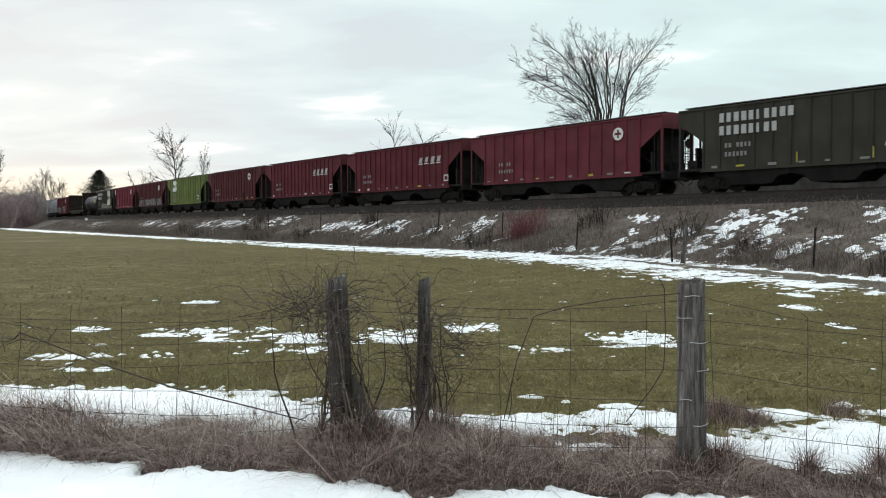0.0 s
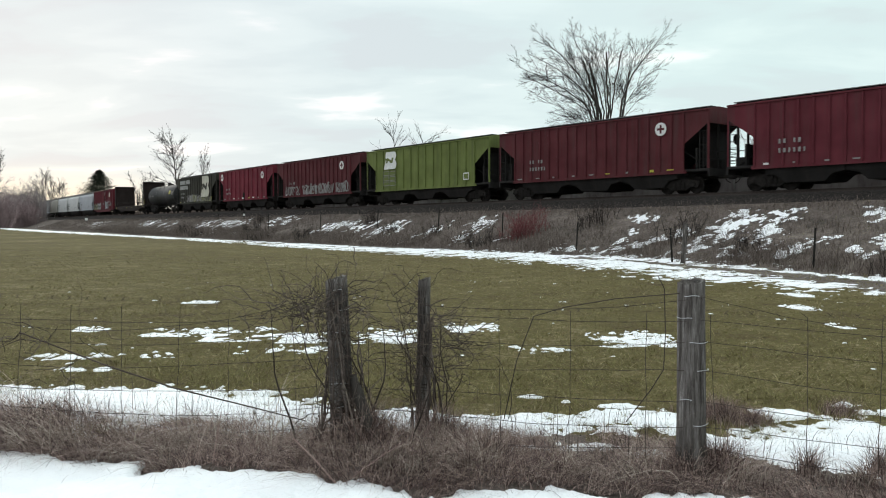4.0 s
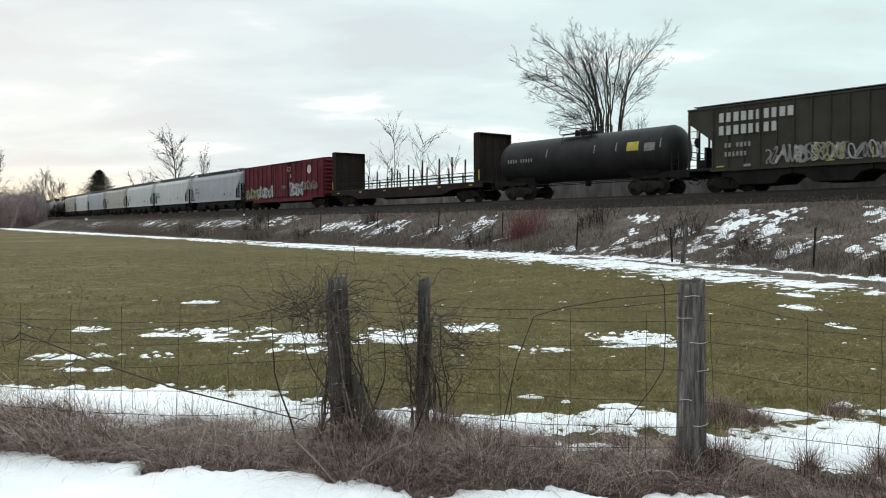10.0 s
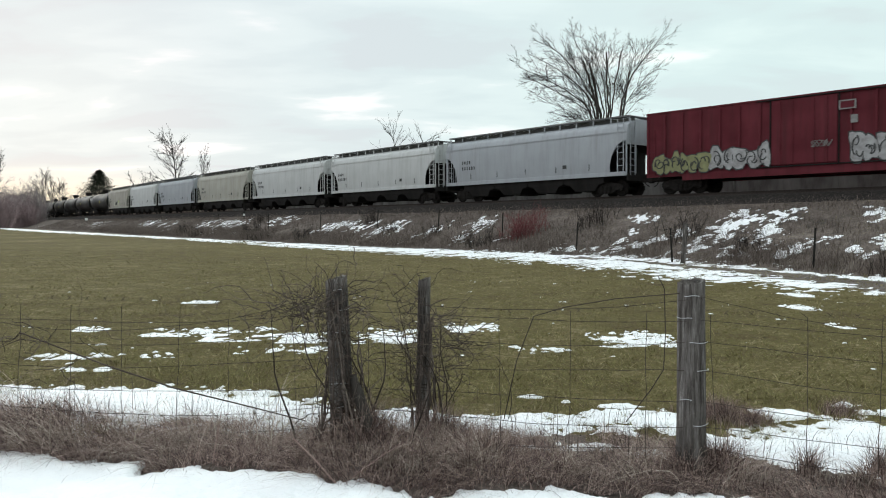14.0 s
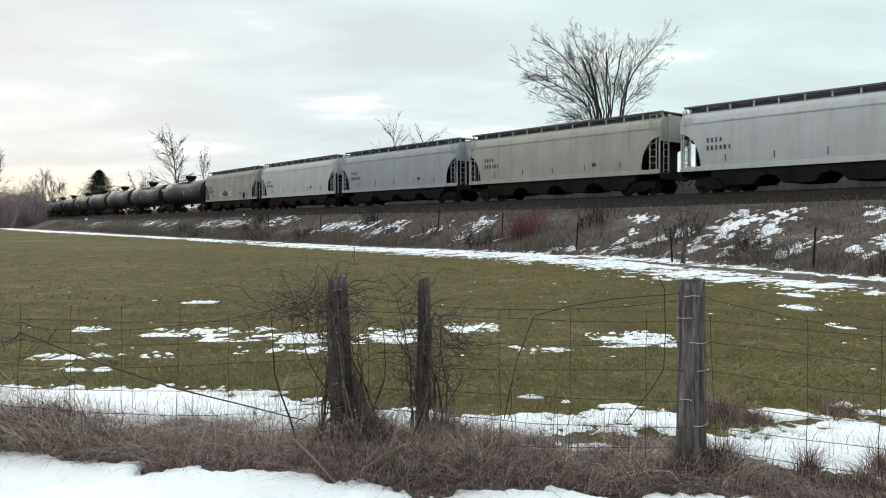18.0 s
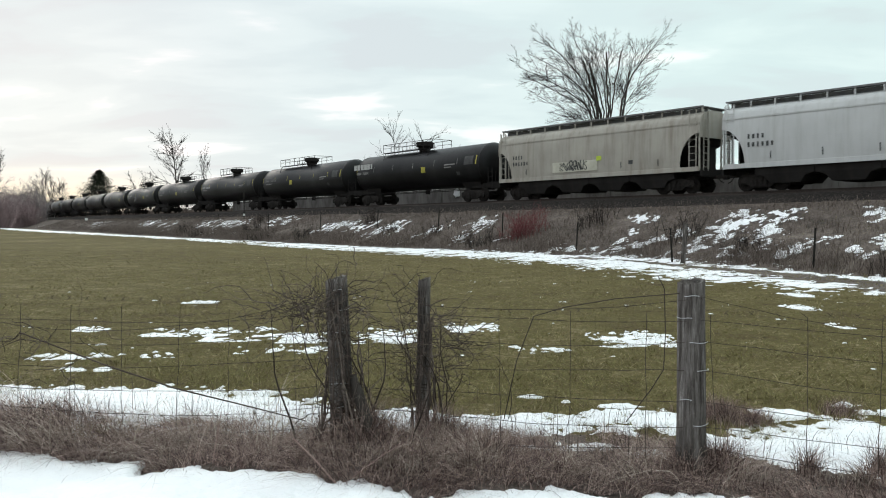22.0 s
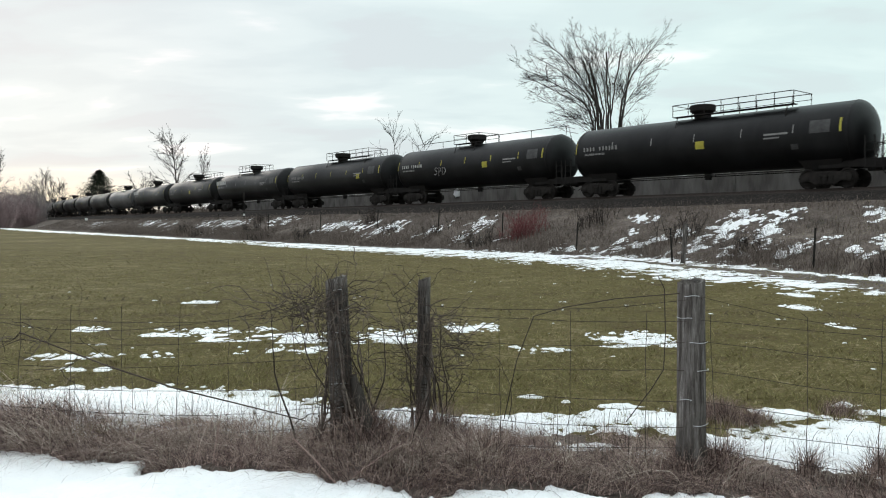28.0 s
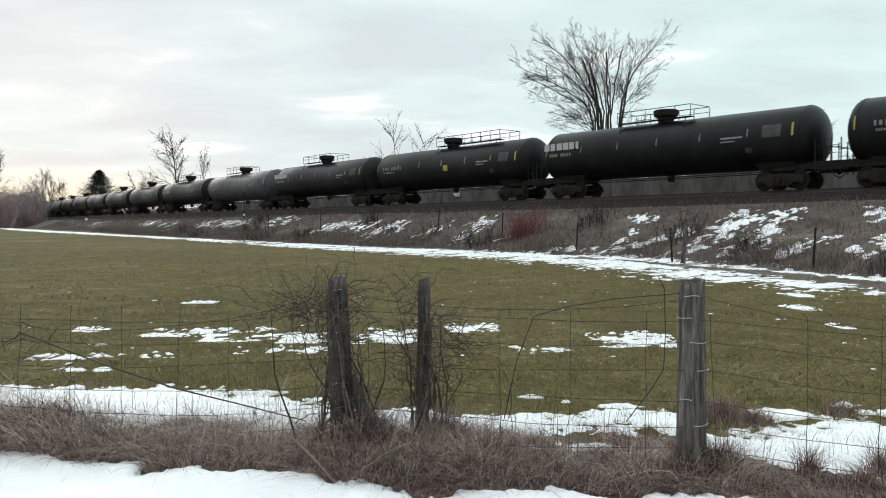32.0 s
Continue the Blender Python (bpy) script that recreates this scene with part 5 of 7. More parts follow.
def build_snow():
    # before the fence, and round the place where the camera stands
    gx = np.concatenate([np.arange(-30, -4.6, 0.6), np.arange(-4.6, 3.2, 0.028), np.arange(3.2, 30, 0.6)])
    gy = np.concatenate([np.arange(-14, 3.0, 0.5), np.arange(3.0, 5.9, 0.028)])
    X, Yy = np.meshgrid(gx, gy, indexing="ij")
    e = front_edge(X) + 0.22 * flecks(X, Yy, 6.0, 6.0, 2)
    m = 0.5 + 0.42 * (1 - np.exp(-np.clip(e - Yy, -0.3, 9) * 9)) + 0.32 * (fbm(X * 2.3, Yy * 2.9, 5, 8, 0.52) - 0.5) + 0.16 * (fbm(X * 9, Yy * 9, 3, 9, 0.6) - 0.5)
    snow_sheet("snow", X, Yy, m, 0.15, "thick old snow along the roadside before the fence")
    # behind the fence, between the dead grass and the field
    X, Yy = np.meshgrid(np.arange(-6.2, 5.0, 0.035), np.arange(4.6, 9.3, 0.035), indexing="ij")
    n = flecks(X, Yy, 7.0, 7.5, 12)
    far_edge = np.interp(X, [-6, -3.3, -2.5, -2.07, -1.63, -1.14, -0.85, -0.26, 0.25, 1.03, 1.9, 2.02, 2.1, 3.0, 3.7, 5.0], [7.8, 7.7, 7.7, 7.6, 7.5, 7.15, 6.85, 6.75, 6.55, 6.68, 6.72, 6.0, 5.98, 6.3, 6.65, 7.1])
    near_edge = np.interp(X, [-6, -1.0, 0.2, 1.75, 1.9, 2.3, 2.6, 5.0], [6.1, 6.0, 6.05, 6.0, 5.6, 5.15, 4.95, 4.8])
    m = np.minimum(far_edge - Yy, Yy - near_edge) * 1.6 + 0.46 + n * 1.3 + 0.5 * (fbm(X * 1.3, Yy * 2.6, 2, 19) - 0.5) - 1.6 * np.clip(Yy - far_edge - 0.12, 0, 2)
    gap = np.exp(-((X + 1.4) / 0.55) ** 2 - ((Yy - 6.93) / 0.12) ** 2) + 0.8 * np.exp(-((X + 1.85) / 0.2) ** 2 - ((Yy - 7.35) / 0.10) ** 2)
    m = np.maximum(m - 0.7 * gap, blobs(X, Yy, [(2.85, 6.62, 0.34, 0.2), (3.5, 6.95, 0.15, 0.08), (0.55, 5.58, 0.33, 0.07), (1.05, 5.62, 0.3, 0.08), (1.42, 5.45, 0.17, 0.13), (1.5, 6.9, 0.3, 0.07), (1.1, 7.1, 0.1, 0.06), (0.8, 7.28, 0.14, 0.05)]) * 1.4 - 0.35 + n * 0.7)
    snow_sheet("snow", X, Yy, m, 0.055, "thin broken snow along the field's edge behind the fence")
    # scattered on the field
    X, Yy = np.meshgrid(np.arange(-8.5, 12.5, 0.034), np.arange(8.6, 22.0, 0.045), indexing="ij")
    # bands of snow: middle, half-width, half-depth, how closed
    n = flecks(X, Yy, 6.5, 7.5, 31)
    bands = [(-3.74, 11.52, 0.61, 0.47, 0.55), (-2.89, 10.85, 0.48, 0.21, 0.9), (-2.86, 11.76, 0.33, 0.28, 0.65), (-1.95, 10.96, 0.33, 0.43, 0.85), (-1.89, 9.98, 0.4, 0.2, 1),
             (-2.5, 9.85, 0.24, 0.13, 0.85), (-0.81, 11.06, 0.45, 0.57, 1), (0.41, 12.01, 0.41, 0.51, 0.8), (-4.64, 9.44, 0.33, 0.18, 0.8), (-4.09, 9.56, 0.17, 0.1, 0.9),
             (-3.4, 9.52, 0.3, 0.12, 0.75), (-5.39, 11.88, 0.27, 0.25, 0.6), (2.57, 10.75, 0.55, 0.67, 0.8), (1.14, 9.98, 0.39, 0.18, 0.55), (7.7, 17.5, 0.24, 0.5, 0.7), (6.65, 14.9, 0.24, 0.5, 0.75),
             (-4.79, 15.57, 0.37, 0.21, 0.8), (-4.05, 8.48, 0.3, 0.29, 0.4), (6.11, 12.34, 0.13, 0.41, 0.7)]
    m = np.zeros(X.shape)
    for cx, cy, rx, ry, close in bands:
        e = np.maximum(abs(X - cx - 0.25 * n) / rx, abs(Yy - cy - 0.5 * n) / ry)
        m = np.maximum(m, 0.5 + (close - 0.72) * 0.55 + n * 2.2 - 2.0 * smooth(0.6, 1.9, e))
    # a few small lone flecks
    m = np.maximum(m, 0.5 + 2.5 * (fbm(X * 4.5, Yy * 5.5, 3, 57, 0.6) - 0.87))
    snow_sheet("snow", X, Yy, m, 0.026, "scattered melting snow patches on the grass field")
    # along the farm lane at the foot of the bank, with a bare wheel rut
    for k, (s0, s1, ds) in enumerate(((-44, 14, 0.10), (14, 190, 0.2))):
        S, U = np.meshgrid(np.arange(s0, s1 + ds, ds), np.linspace(-0.15, 1.55, 120), indexing="ij")
        lo = np.interp(S, [-45, -28.7, -26.2, -24.6, -23.4, -22.2, -20, -17, -13, -9, 0, 19, 52, 93, 190], [27, 20.9, 19.5, 19.3, 19.4, 18.8, 17.1, 16.0, 14.7, 14.3, 13.7, 12.2, 11.5, 13.4, 15.6])
        up = np.interp(S, [-45, -26.7, -25, -22.7, -19.8, -17, -15, -13.3, -9.5, -2.7, 6.5, 27.5, 73, 150, 190], [22, 15.3, 14.6, 13.2, 11.5, 10.8, 10.4, 10.3, 10.3, 10.25, 10.3, 9.9, 10.0, 12.3, 14])
        D = up + (lo - up) * U
        x, y = on_line(S, D)
        n = flecks(S, D, *((4.6, 2.6) if k == 0 else (1.6, 1.5)), 17 + k)
        mid = np.interp(S, [-28, -25.5, -23.1, -19.3, -15.6, -10], [18.0, 17.0, 15.5, 13.5, 11.8, 11.6])
        half = np.interp(S, [-28, -25.5, -23.1, -19.3, -15.6], [1.15, 1.05, 0.95, 0.55, 0.35])
        rut = np.exp(-((D - mid + 0.35 * n) / half) ** 4) * smooth(-12, -17, S)
        m = np.minimum((D - up) * 0.9 + 0.6, (lo - D) * 0.40 + 0.42)
        m = np.minimum(m, 0.64 if k == 0 else 0.55) + n * 2.2 - 1.0 * rut
        snow_sheet("snow", x, y, m, 0.03, "packed snow along the farm lane at the bank's foot", 0.006)
    # on the bank
    for k, (s0, s1, ds) in enumerate(((-46, 24, 0.10), (24, 150, 0.4))):
        S, D = np.meshgrid(np.arange(s0, s1 + ds, ds), np.arange(3.3, 15.5, 0.10), indexing="ij")
        x, y = on_line(S, D)
        n = flecks(S + D * 0.3, D, 4.2, 2.2, 44 + k)
        rows = [(-18.7, 4.9, -19.6, 9.6, 0.75), (-17.0, 4.4, -18.3, 5.5, 0.6), (-17.3, 6.0, -17.4, 9.5, 0.8), (-15.1, 7.0, -13.2, 9.3, 0.45), (-12.2, 5.3, -12.8, 8.5, 0.3), (-11.2, 4.6, -12.2, 5.1, 0.35),
                (-21.4, 10.8, -22.0, 9.2, 0.36), (-24.9, 11.5, -24.5, 8.7, 0.3), (-22.4, 4.6, -23.5, 6.0, 0.4), (-1.7, 8.2, 0.0, 5.1, 0.65), (-22.4, 9.2, -22.5, 8.2, 0.35), (-9.9, 9.4, -12.3, 8.8, 0.3), (-24, 10.3, -24.3, 11, 0.25)]
        b = np.maximum(streaks(S, D, rows), blobs(S, D, [(15.5, 5.9, 1.3, 0.9), (11.8, 6.0, 0.9, 0.8), (8, 6.4, 1.3, 1.0), (3.2, 6.6, 0.7, 1.2), (28, 4.6, 2.0, 0.9), (38, 5.2, 2.6, 1.0), (45, 5.2, 2.2, 0.8), (66, 4.9, 3.0, 1.2), (58, 5.2, 2.4, 0.9), (95, 4.8, 4, 0.8)]))
        m = np.where((b > 0.10) & (D < toe(S) + 0.3), b * 0.85 - 0.27 + n * 2.0, 0)
        m = np.maximum(m, (fbm((S + D) * 0.8, (S - D) * 1.6, 5, 60, 0.65) - 0.45) * 1.6 * smooth(0.55, 0.75, D / toe(S)) * smooth(1.05, 0.9, D / toe(S)))
        snow_sheet("snow", x, y, m, 0.06, "melting snow patches on the railway bank", 0.014)


# ---- grass and weeds ----
def blades(name, x, y, z, h, w, lean, rng, mat, label, segs=2, azim=None, droop=1.0):
    """Many tapering, bending blades as one mesh."""
    n = len(x)
    a = rng.uniform(0, 2 * np.pi, n) if azim is None else azim
    face = rng.uniform(0, np.pi, n)
    px, py = np.cos(face) * w / 2, np.sin(face) * w / 2
    rows = []
    for i in range(segs + 1):
        t = i / segs
        out = lean * (t ** (1 + droop)) * h
        up = h * (t - 0.35 * np.clip(lean, 0, 1.5) * t * t)
        k = 1 - t * 0.92
        cx, cy, cz = x + np.cos(a) * out, y + np.sin(a) * out, z + up
        rows += [np.stack([cx - px * k, cy - py * k, cz], -1), np.stack([cx + px * k, cy + py * k, cz], -1)]
    V = np.stack(rows, 1).reshape(-1, 3)
    base = np.arange(n)[:, None] * (2 * segs + 2)
    q = np.concatenate([base + np.array([[2 * i, 2 * i + 1, 2 * i + 3, 2 * i + 2]]) for i in range(segs)])
    return tagged(new(name, big_mesh(name, V, q, mat)), label, "grass", kind="stuff")


def build_grass():
    rng = np.random.default_rng(5)
    # matted dead grass along the fence: tufts whose blades arch over one another
    def tufts(count, per, y_of, tall, width, label, mat, x0=-4.8, x1=3.7):
        cx = rng.uniform(x0, x1, count)
        cy = y_of(cx)
        keep = rng.random(count) < 0.15 + 1.0 * smooth(0.34, 0.56, fbm(cx * 2.2, cy * 3.0, 3, 71))
        cx, cy = cx[keep], cy[keep]
        size = rng.gamma(4.0, 0.25, len(cx)) * np.interp(cx, [-3.0, -2.2, 0.2, 0.7, 1.7, 2.0], [1.5, 1.0, 1.0, 0.8, 0.75, 0.42])
        turn = 8 * fbm(cx * 0.9, cy * 0.9, 2, 73) + rng.normal(0, 0.6, len(cx))
        x, y, size, turn = (np.repeat(q, per) for q in (cx, cy, size, turn))
        k = len(x)
        x, y = x + rng.normal(0, 0.05, k) * size, y + rng.normal(0, 0.04, k) * size
        h = rng.uniform(0.35, 1.0, k) * tall * size + 0.03
        blades("dead_grass", x, y, ground_z(x, y) - 0.01, h, rng.uniform(0.6, 1.4, k) * width, rng.uniform(0.5, 3.0, k), rng, mat, label, 4, azim=turn + rng.normal(0, 0.9, k), droop=0.9)

    depth = lambda x: np.interp(x, [-4, -1, 0, 1.8, 2.2, 3.5], [1.25, 1.25, 1.35, 1.25, 0.52, 0.45])
    tufts(2700, 34, lambda x: front_edge(x) + 0.04 + rng.beta(1.2, 1.7, len(x)) * depth(x), 0.150, 0.0050, "matted brown dead grass along the wire fence", M_DRY)
    tufts(130, 14, lambda x: front_edge(x) + 0.08 + rng.beta(1.2, 1.6, len(x)) * 0.9, 0.34, 0.0075, "pale straw-coloured dead grass arching by the fence", M_STRAW, -4.8, 1.7)
    # loose blades fallen on the snow
    n = 420
    x = rng.uniform(-3.6, 0.4, n)
    y = front_edge(x) - 0.02 - rng.gamma(1.3, 0.11, n)
    blades("grass_litter", x, y, ground_z(x, y) + 0.045, rng.uniform(0.03, 0.12, n), rng.uniform(0.002, 0.005, n), rng.uniform(1.2, 3.0, n), rng, M_DRY, "loose dead grass blades fallen on the snow", 2)
    # tall thin stalks that stand over the snow
    n = 800
    x = rng.uniform(-4.6, 3.6, n)
    y = front_edge(x) + rng.uniform(0.5, 1.5, n)
    h = rng.uniform(0.15, 0.5, n) * np.interp(x, [1.7, 2.0], [1.0, 0.5])
    blades("weed_stalks", x, y, ground_z(x, y), h, rng.uniform(0.003, 0.006, n), rng.uniform(0.0, 0.7, n), rng, M_VINE, "thin reddish-brown weed stalks by the fence", 3)
    # mounds round the posts
    for cx, cy, k, r, tall in ((-0.52, 5.42, 2300, 0.25, 0.50), (-0.02, 5.6, 1900, 0.24, 0.40), (1.74, 4.98, 900, 0.12, 0.36), (1.5, 4.95, 700, 0.14, 0.25), (0.25, 5.2, 2600, 0.4, 0.32), (2.28, 4.95, 420, 0.08, 0.26), (2.72, 4.95, 420, 0.08, 0.30), (2.25, 6.5, 1500, 0.26, 0.22), (2.45, 6.3, 600, 0.16, 0.16), (3.3, 6.6, 500, 0.16, 0.18)):
        a, q = rng.uniform(0, 2 * np.pi, k), r * np.abs(rng.normal(0, 0.75, k))
        x, y = cx + q * np.cos(a) * 1.2, cy + q * np.sin(a)
        h = rng.uniform(0.4, 1.0, k) * tall * np.exp(-(q / r) ** 2 * 0.5)
        blades("dead_grass", x, y, ground_z(x, y) - 0.01, h + 0.04, rng.uniform(0.003, 0.006, k), rng.uniform(0.1, 1.1, k), rng, M_DRY, "mound of dry brown grass at a fence post", 3)
    # pale tussocks that arch over the edge of the snow
    for cx, cy, tall in ((-0.1, 5.0, 0.42), (0.18, 4.95, 0.36), (-0.36, 5.02, 0.38), (1.78, 4.78, 0.28), (-0.88, 5.22, 0.3), (-1.9, 5.42, 0.26), (-2.7, 5.62, 0.28), (0.75, 4.9, 0.26), (1.2, 4.8, 0.24), (2.5, 4.72, 0.24)):
        for mat, k in ((M_DRY, 210), (M_STRAW, 120)):
            q, a = 0.07 * np.abs(rng.normal(0, 1, k)), rng.uniform(0, 2 * np.pi, k)
            x, y = cx + q * np.cos(a) * 1.5, cy + q * np.sin(a)
            turn = rng.uniform(0, 6.3) + rng.normal(0, 1.0, k)
            blades("dead_grass", x, y, ground_z(x, y) - 0.01, rng.uniform(0.4, 1.0, k) * tall * 1.25, rng.uniform(0.0032, 0.0065, k), rng.uniform(0.5, 1.9, k), rng, mat, "arching tussock of pale dead grass by the snow", 6, azim=turn, droop=1.7)
    # the green field, near part
    n = 260000
    r = 6.2 * (64 / 6.2) ** rng.random(n)
    r = r[rng.random(n) < smooth(64, 20, r) + 0.02]
    n = len(r)
    az = np.radians(rng.uniform(-31, 31, n))
    x, y = r * np.sin(az), r * np.cos(az)
    h = rng.uniform(0.015, 0.06, n) * (0.1 + 1.6 * fbm(x * 2.5, y * 2.5, 3, 81)) * (1 + 0.8 * smooth(13, 7, r))
    blades("field_grass", x, y, ground_z(x, y) - 0.004, h, rng.uniform(0.004, 0.010, n) * np.clip(r / 9, 0.8, 4.5), rng.uniform(0.4, 2.4, n), rng, M_BLADE, "short green and yellowed field grass", 1)
    # weeds at the foot of the bank and over its slope
    n = 62000
    s = -47 + (rng.random(n) ** 1.4) * 130
    d = toe(s) - rng.beta(1.2, 2.0, n) * 3.0 + 0.05
    x, y = on_line(s, d)
    h = rng.uniform(0.25, 0.8, n) * np.clip(0.15 + 3.0 * (fbm(s / 1.1, d / 1.5, 2, 91) - 0.3), 0.15, 1.3)
    blades("dead_weeds", x, y, ground_z(x, y), h, rng.uniform(0.006, 0.016, n), rng.uniform(0.2, 1.3, n), rng, M_WEED, "tall brown dead weeds at the foot of the railway bank", 2)
    n = 9000
    s = rng.uniform(-45, 62, n)
    d = -rng.uniform(4.8, 8.0, n)
    x, y = on_line(s, d)
    blades("dead_weeds", x, y, ground_z(x, y), rng.uniform(0.8, 1.35, n), rng.uniform(0.015, 0.05, n), rng.uniform(0.0, 0.5, n), rng, M_WEED, "brown dead weeds behind the concrete wall", 2)
    n = 16000
    s = 45 + (rng.random(n) ** 1.2) * 220
    d = -rng.uniform(4.6, 9.0, n)
    x, y = on_line(s, d)
    blades("dead_weeds", x, y, ground_z(x, y), rng.uniform(0.7, 1.9, n), rng.uniform(0.05, 0.12, n), rng.uniform(0.0, 0.5, n), rng, M_WEED, "dark brown brushy weeds behind the track", 2)
    # thin weeds that creep into the ballast shoulder
    n = 15000
    s = -47 + (rng.random(n) ** 1.3) * 150
    d = 2.45 + 1.5 * rng.random(n) ** 0.7
    x, y = on_line(s, d)
    z = np.maximum(ground_z(x, y), rail_z(s) - 0.2 - 0.406 * (d - 1.9))
    blades("dead_weeds", x, y, z - 0.01, rng.uniform(0.06, 0.32, n) * (0.4 + fbm(s / 1.5, d, 3, 93)), rng.uniform(0.008, 0.022, n), rng.uniform(0.2, 1.6, n), rng, M_WEED, "thin brown weeds in the ballast shoulder", 2)
    n = 110000
    s = -47 + (rng.random(n) ** 1.4) * 190
    d = 3.4 + (toe(s) - 3.6) * rng.random(n)
    d = np.clip(d, 3.3, None)
    keep = fbm(s / 2.0, d / 1.2, 4, 95) > 0.38
    s, d = s[keep], d[keep]
    x, y = on_line(s, d)
    k = len(x)
    h = rng.uniform(0.10, 0.42, k) * (0.5 + fbm(s / 1.2, d, 3, 97))
    blades("dead_weeds", x, y, ground_z(x, y), h, rng.uniform(0.008, 0.024, k), rng.uniform(0.2, 1.6, k), rng, M_WEED, "flattened brown grass over the railway bank", 2)


# ---- fence by the field ----
POSTS = ((1.567, 5.02, 1.245, 0.19, 0.5), (-0.69, 5.55, 1.235, 0.175, 2.5), (-0.158, 5.9, 1.22, 0.105, -1.0), (4.1, 4.45, 1.2, 0.15, 0.0), (-4.2, 6.35, 1.15, 0.14, 2.0))


def build_post(x, y, h, w, tilt, seed):
    rnd = random.Random(seed)
    g = Geo()
    n, rows = 44, 18
    cracks = [rnd.uniform(0, 2 * math.pi) for _ in range(12)]
    vs, fs = [], []
    for j in range(rows):
        t = j / (rows - 1)
        flare = 1.02 + 0.38 * max(0.0, 0.38 - t) ** 1.5 * 2.2 - 0.10 * t
        for i in range(n):
            a = 2 * math.pi * i / n
            r = 1 + 0.05 * math.sin(2 * a + seed) + 0.035 * math.sin(3 * a + 2 * t + seed)
            for q, c in enumerate(cracks):
                gap = abs((a - c - 0.22 * math.sin(4 * t + q) + math.pi) % (2 * math.pi) - math.pi)
                r -= 0.075 * max(0.0, 1 - gap / 0.10) * math.sin(3.2 * t + q * 1.7) ** 2
            r *= w / 2 * flare * (1 + rnd.uniform(-0.008, 0.008))
            top = 0.016 * math.sin(a + seed) - 0.006 * abs(math.sin(2.5 * a + seed)) + rnd.uniform(-0.006, 0.005) if j == rows - 1 else 0
            vs.append((r * math.cos(a), r * math.sin(a), -0.12 + t * (h + 0.12) + top))
    for j in range(rows - 1):
        fs += [(j * n + i, j * n + (i + 1) % n, j * n + n + (i + 1) % n, j * n + n + i) for i in range(n)]
    vs.append((0, 0, h - 0.05))
    fs += [((rows - 1) * n + i, (rows - 1) * n + (i + 1) % n, len(vs) - 1) for i in range(n)]
    post = new("fence_post", g.add(vs, fs).mesh("fence_post", M_POST, True))
    post.matrix_basis = pose(x, y, float(ground_z(np.array([x]), np.array([y]))[0]) - 0.03, 0, tilt, seed * 40)
    tagged(post, "weathered grey wooden fence post with splits and staples", "fence post", "posts of the field fence")
    # wire wrapped round it where each strand is stapled
    for z in (1.155, 1.017, 0.865, 0.69, 0.51, 0.35):
        if z < h - 0.05 and w > 0.12:
            turn0, sweep_a = math.radians(-90 - seed * 40) + rnd.uniform(-1.4, 0.2), rnd.uniform(0.6, 1.7)
            c = Geo().tube([(0.54 * w * math.cos(turn0 + a / 14 * sweep_a), 0.54 * w * math.sin(turn0 + a / 14 * sweep_a), z + 0.0025 * math.sin(a * 0.4 + z * 9)) for a in range(15)], 0.0022, 4)
            part("wire_wrap", c.mesh("wire_wrap", M_BRIGHT_WIRE), post, label="bright twisted wire end")
    return post


def fence_y(x):
    return np.interp(x, [-5, -0.73, 1.63, 5], [6.5, 5.55, 5.02, 4.25]) - 0.09


def build_fence():
    for i, (x, y, h, w, tilt) in enumerate(POSTS):
        build_post(x, y, h, w, tilt, i + 3)
    fence = new("wire_fence")
    tagged(fence, "sagging rusty woven-wire fence between wooden posts", "fence")
    rnd = random.Random(12)
    heights = (1.155, 1.017, 0.865, 0.69, 0.51, 0.35, 0.20)
    for k, z in enumerate(heights):
        pts = []
        for i in range(61):
            x = -4.9 + i * 0.155
            sag = 0.0
            for a, b, depth in ((-4.2, -0.73, 0.10 if k else 0.30), (-0.73, 1.63, 0.035 if k else 0.12), (1.63, 4.1, 0.05 if k else 0.14)):
                if a < x < b:
                    t = (x - a) / (b - a)
                    sag = depth * 4 * t * (1 - t)
            fall = np.interp(x, [-4.9, -0.73, 1.63, 4.5], [-0.10, 0.0, 0.0, -0.12])
            pts.append((x, float(fence_y(x)) + rnd.uniform(-0.004, 0.004), z - sag + fall + 0.012 * math.sin(2.3 * x + 1.7 * k) + rnd.uniform(-0.004, 0.004)))
        part("strand", Geo().tube(pts, 0.0022, 4, False).mesh("strand", M_WIRE), fence)
    x = -4.6
    while x < 4.0:
        pts = []
        wob = rnd.uniform(-0.06, 0.06)
        for j in range(9):
            z = 0.12 + j * 0.115 + (0.03 if j == 8 else 0)
            sag = 0.09 if x < -0.9 else 0.03
            pts.append((x + wob * j / 8 + rnd.uniform(-0.006, 0.006), float(fence_y(x)) - 0.002, z - sag * j / 8 * 0.8))
        part("stay_wire", Geo().tube(pts, 0.0021, 4, False).mesh("stay_wire", M_WIRE), fence)
        x += 0.445 * rnd.uniform(0.82, 1.18)
    b = Geo()
    for i in range(60):
        x = -4.5 + i * 0.145
        z = 1.155 - (0.12 * 4 * (x + 0.73) / 2.36 * (1 - (x + 0.73) / 2.36) if -0.73 < x < 1.63 else 0.1)
        y = float(fence_y(x))
        b.tube([(x - 0.012, y, z - 0.014), (x + 0.012, y, z + 0.014)], 0.0016, 3).tube([(x + 0.012, y - 0.01, z - 0.012), (x - 0.012, y + 0.01, z + 0.012)], 0.0016, 3)
    tagged(part("barb_work", b.mesh("barb_work", M_WIRE), fence), kind="stuff")


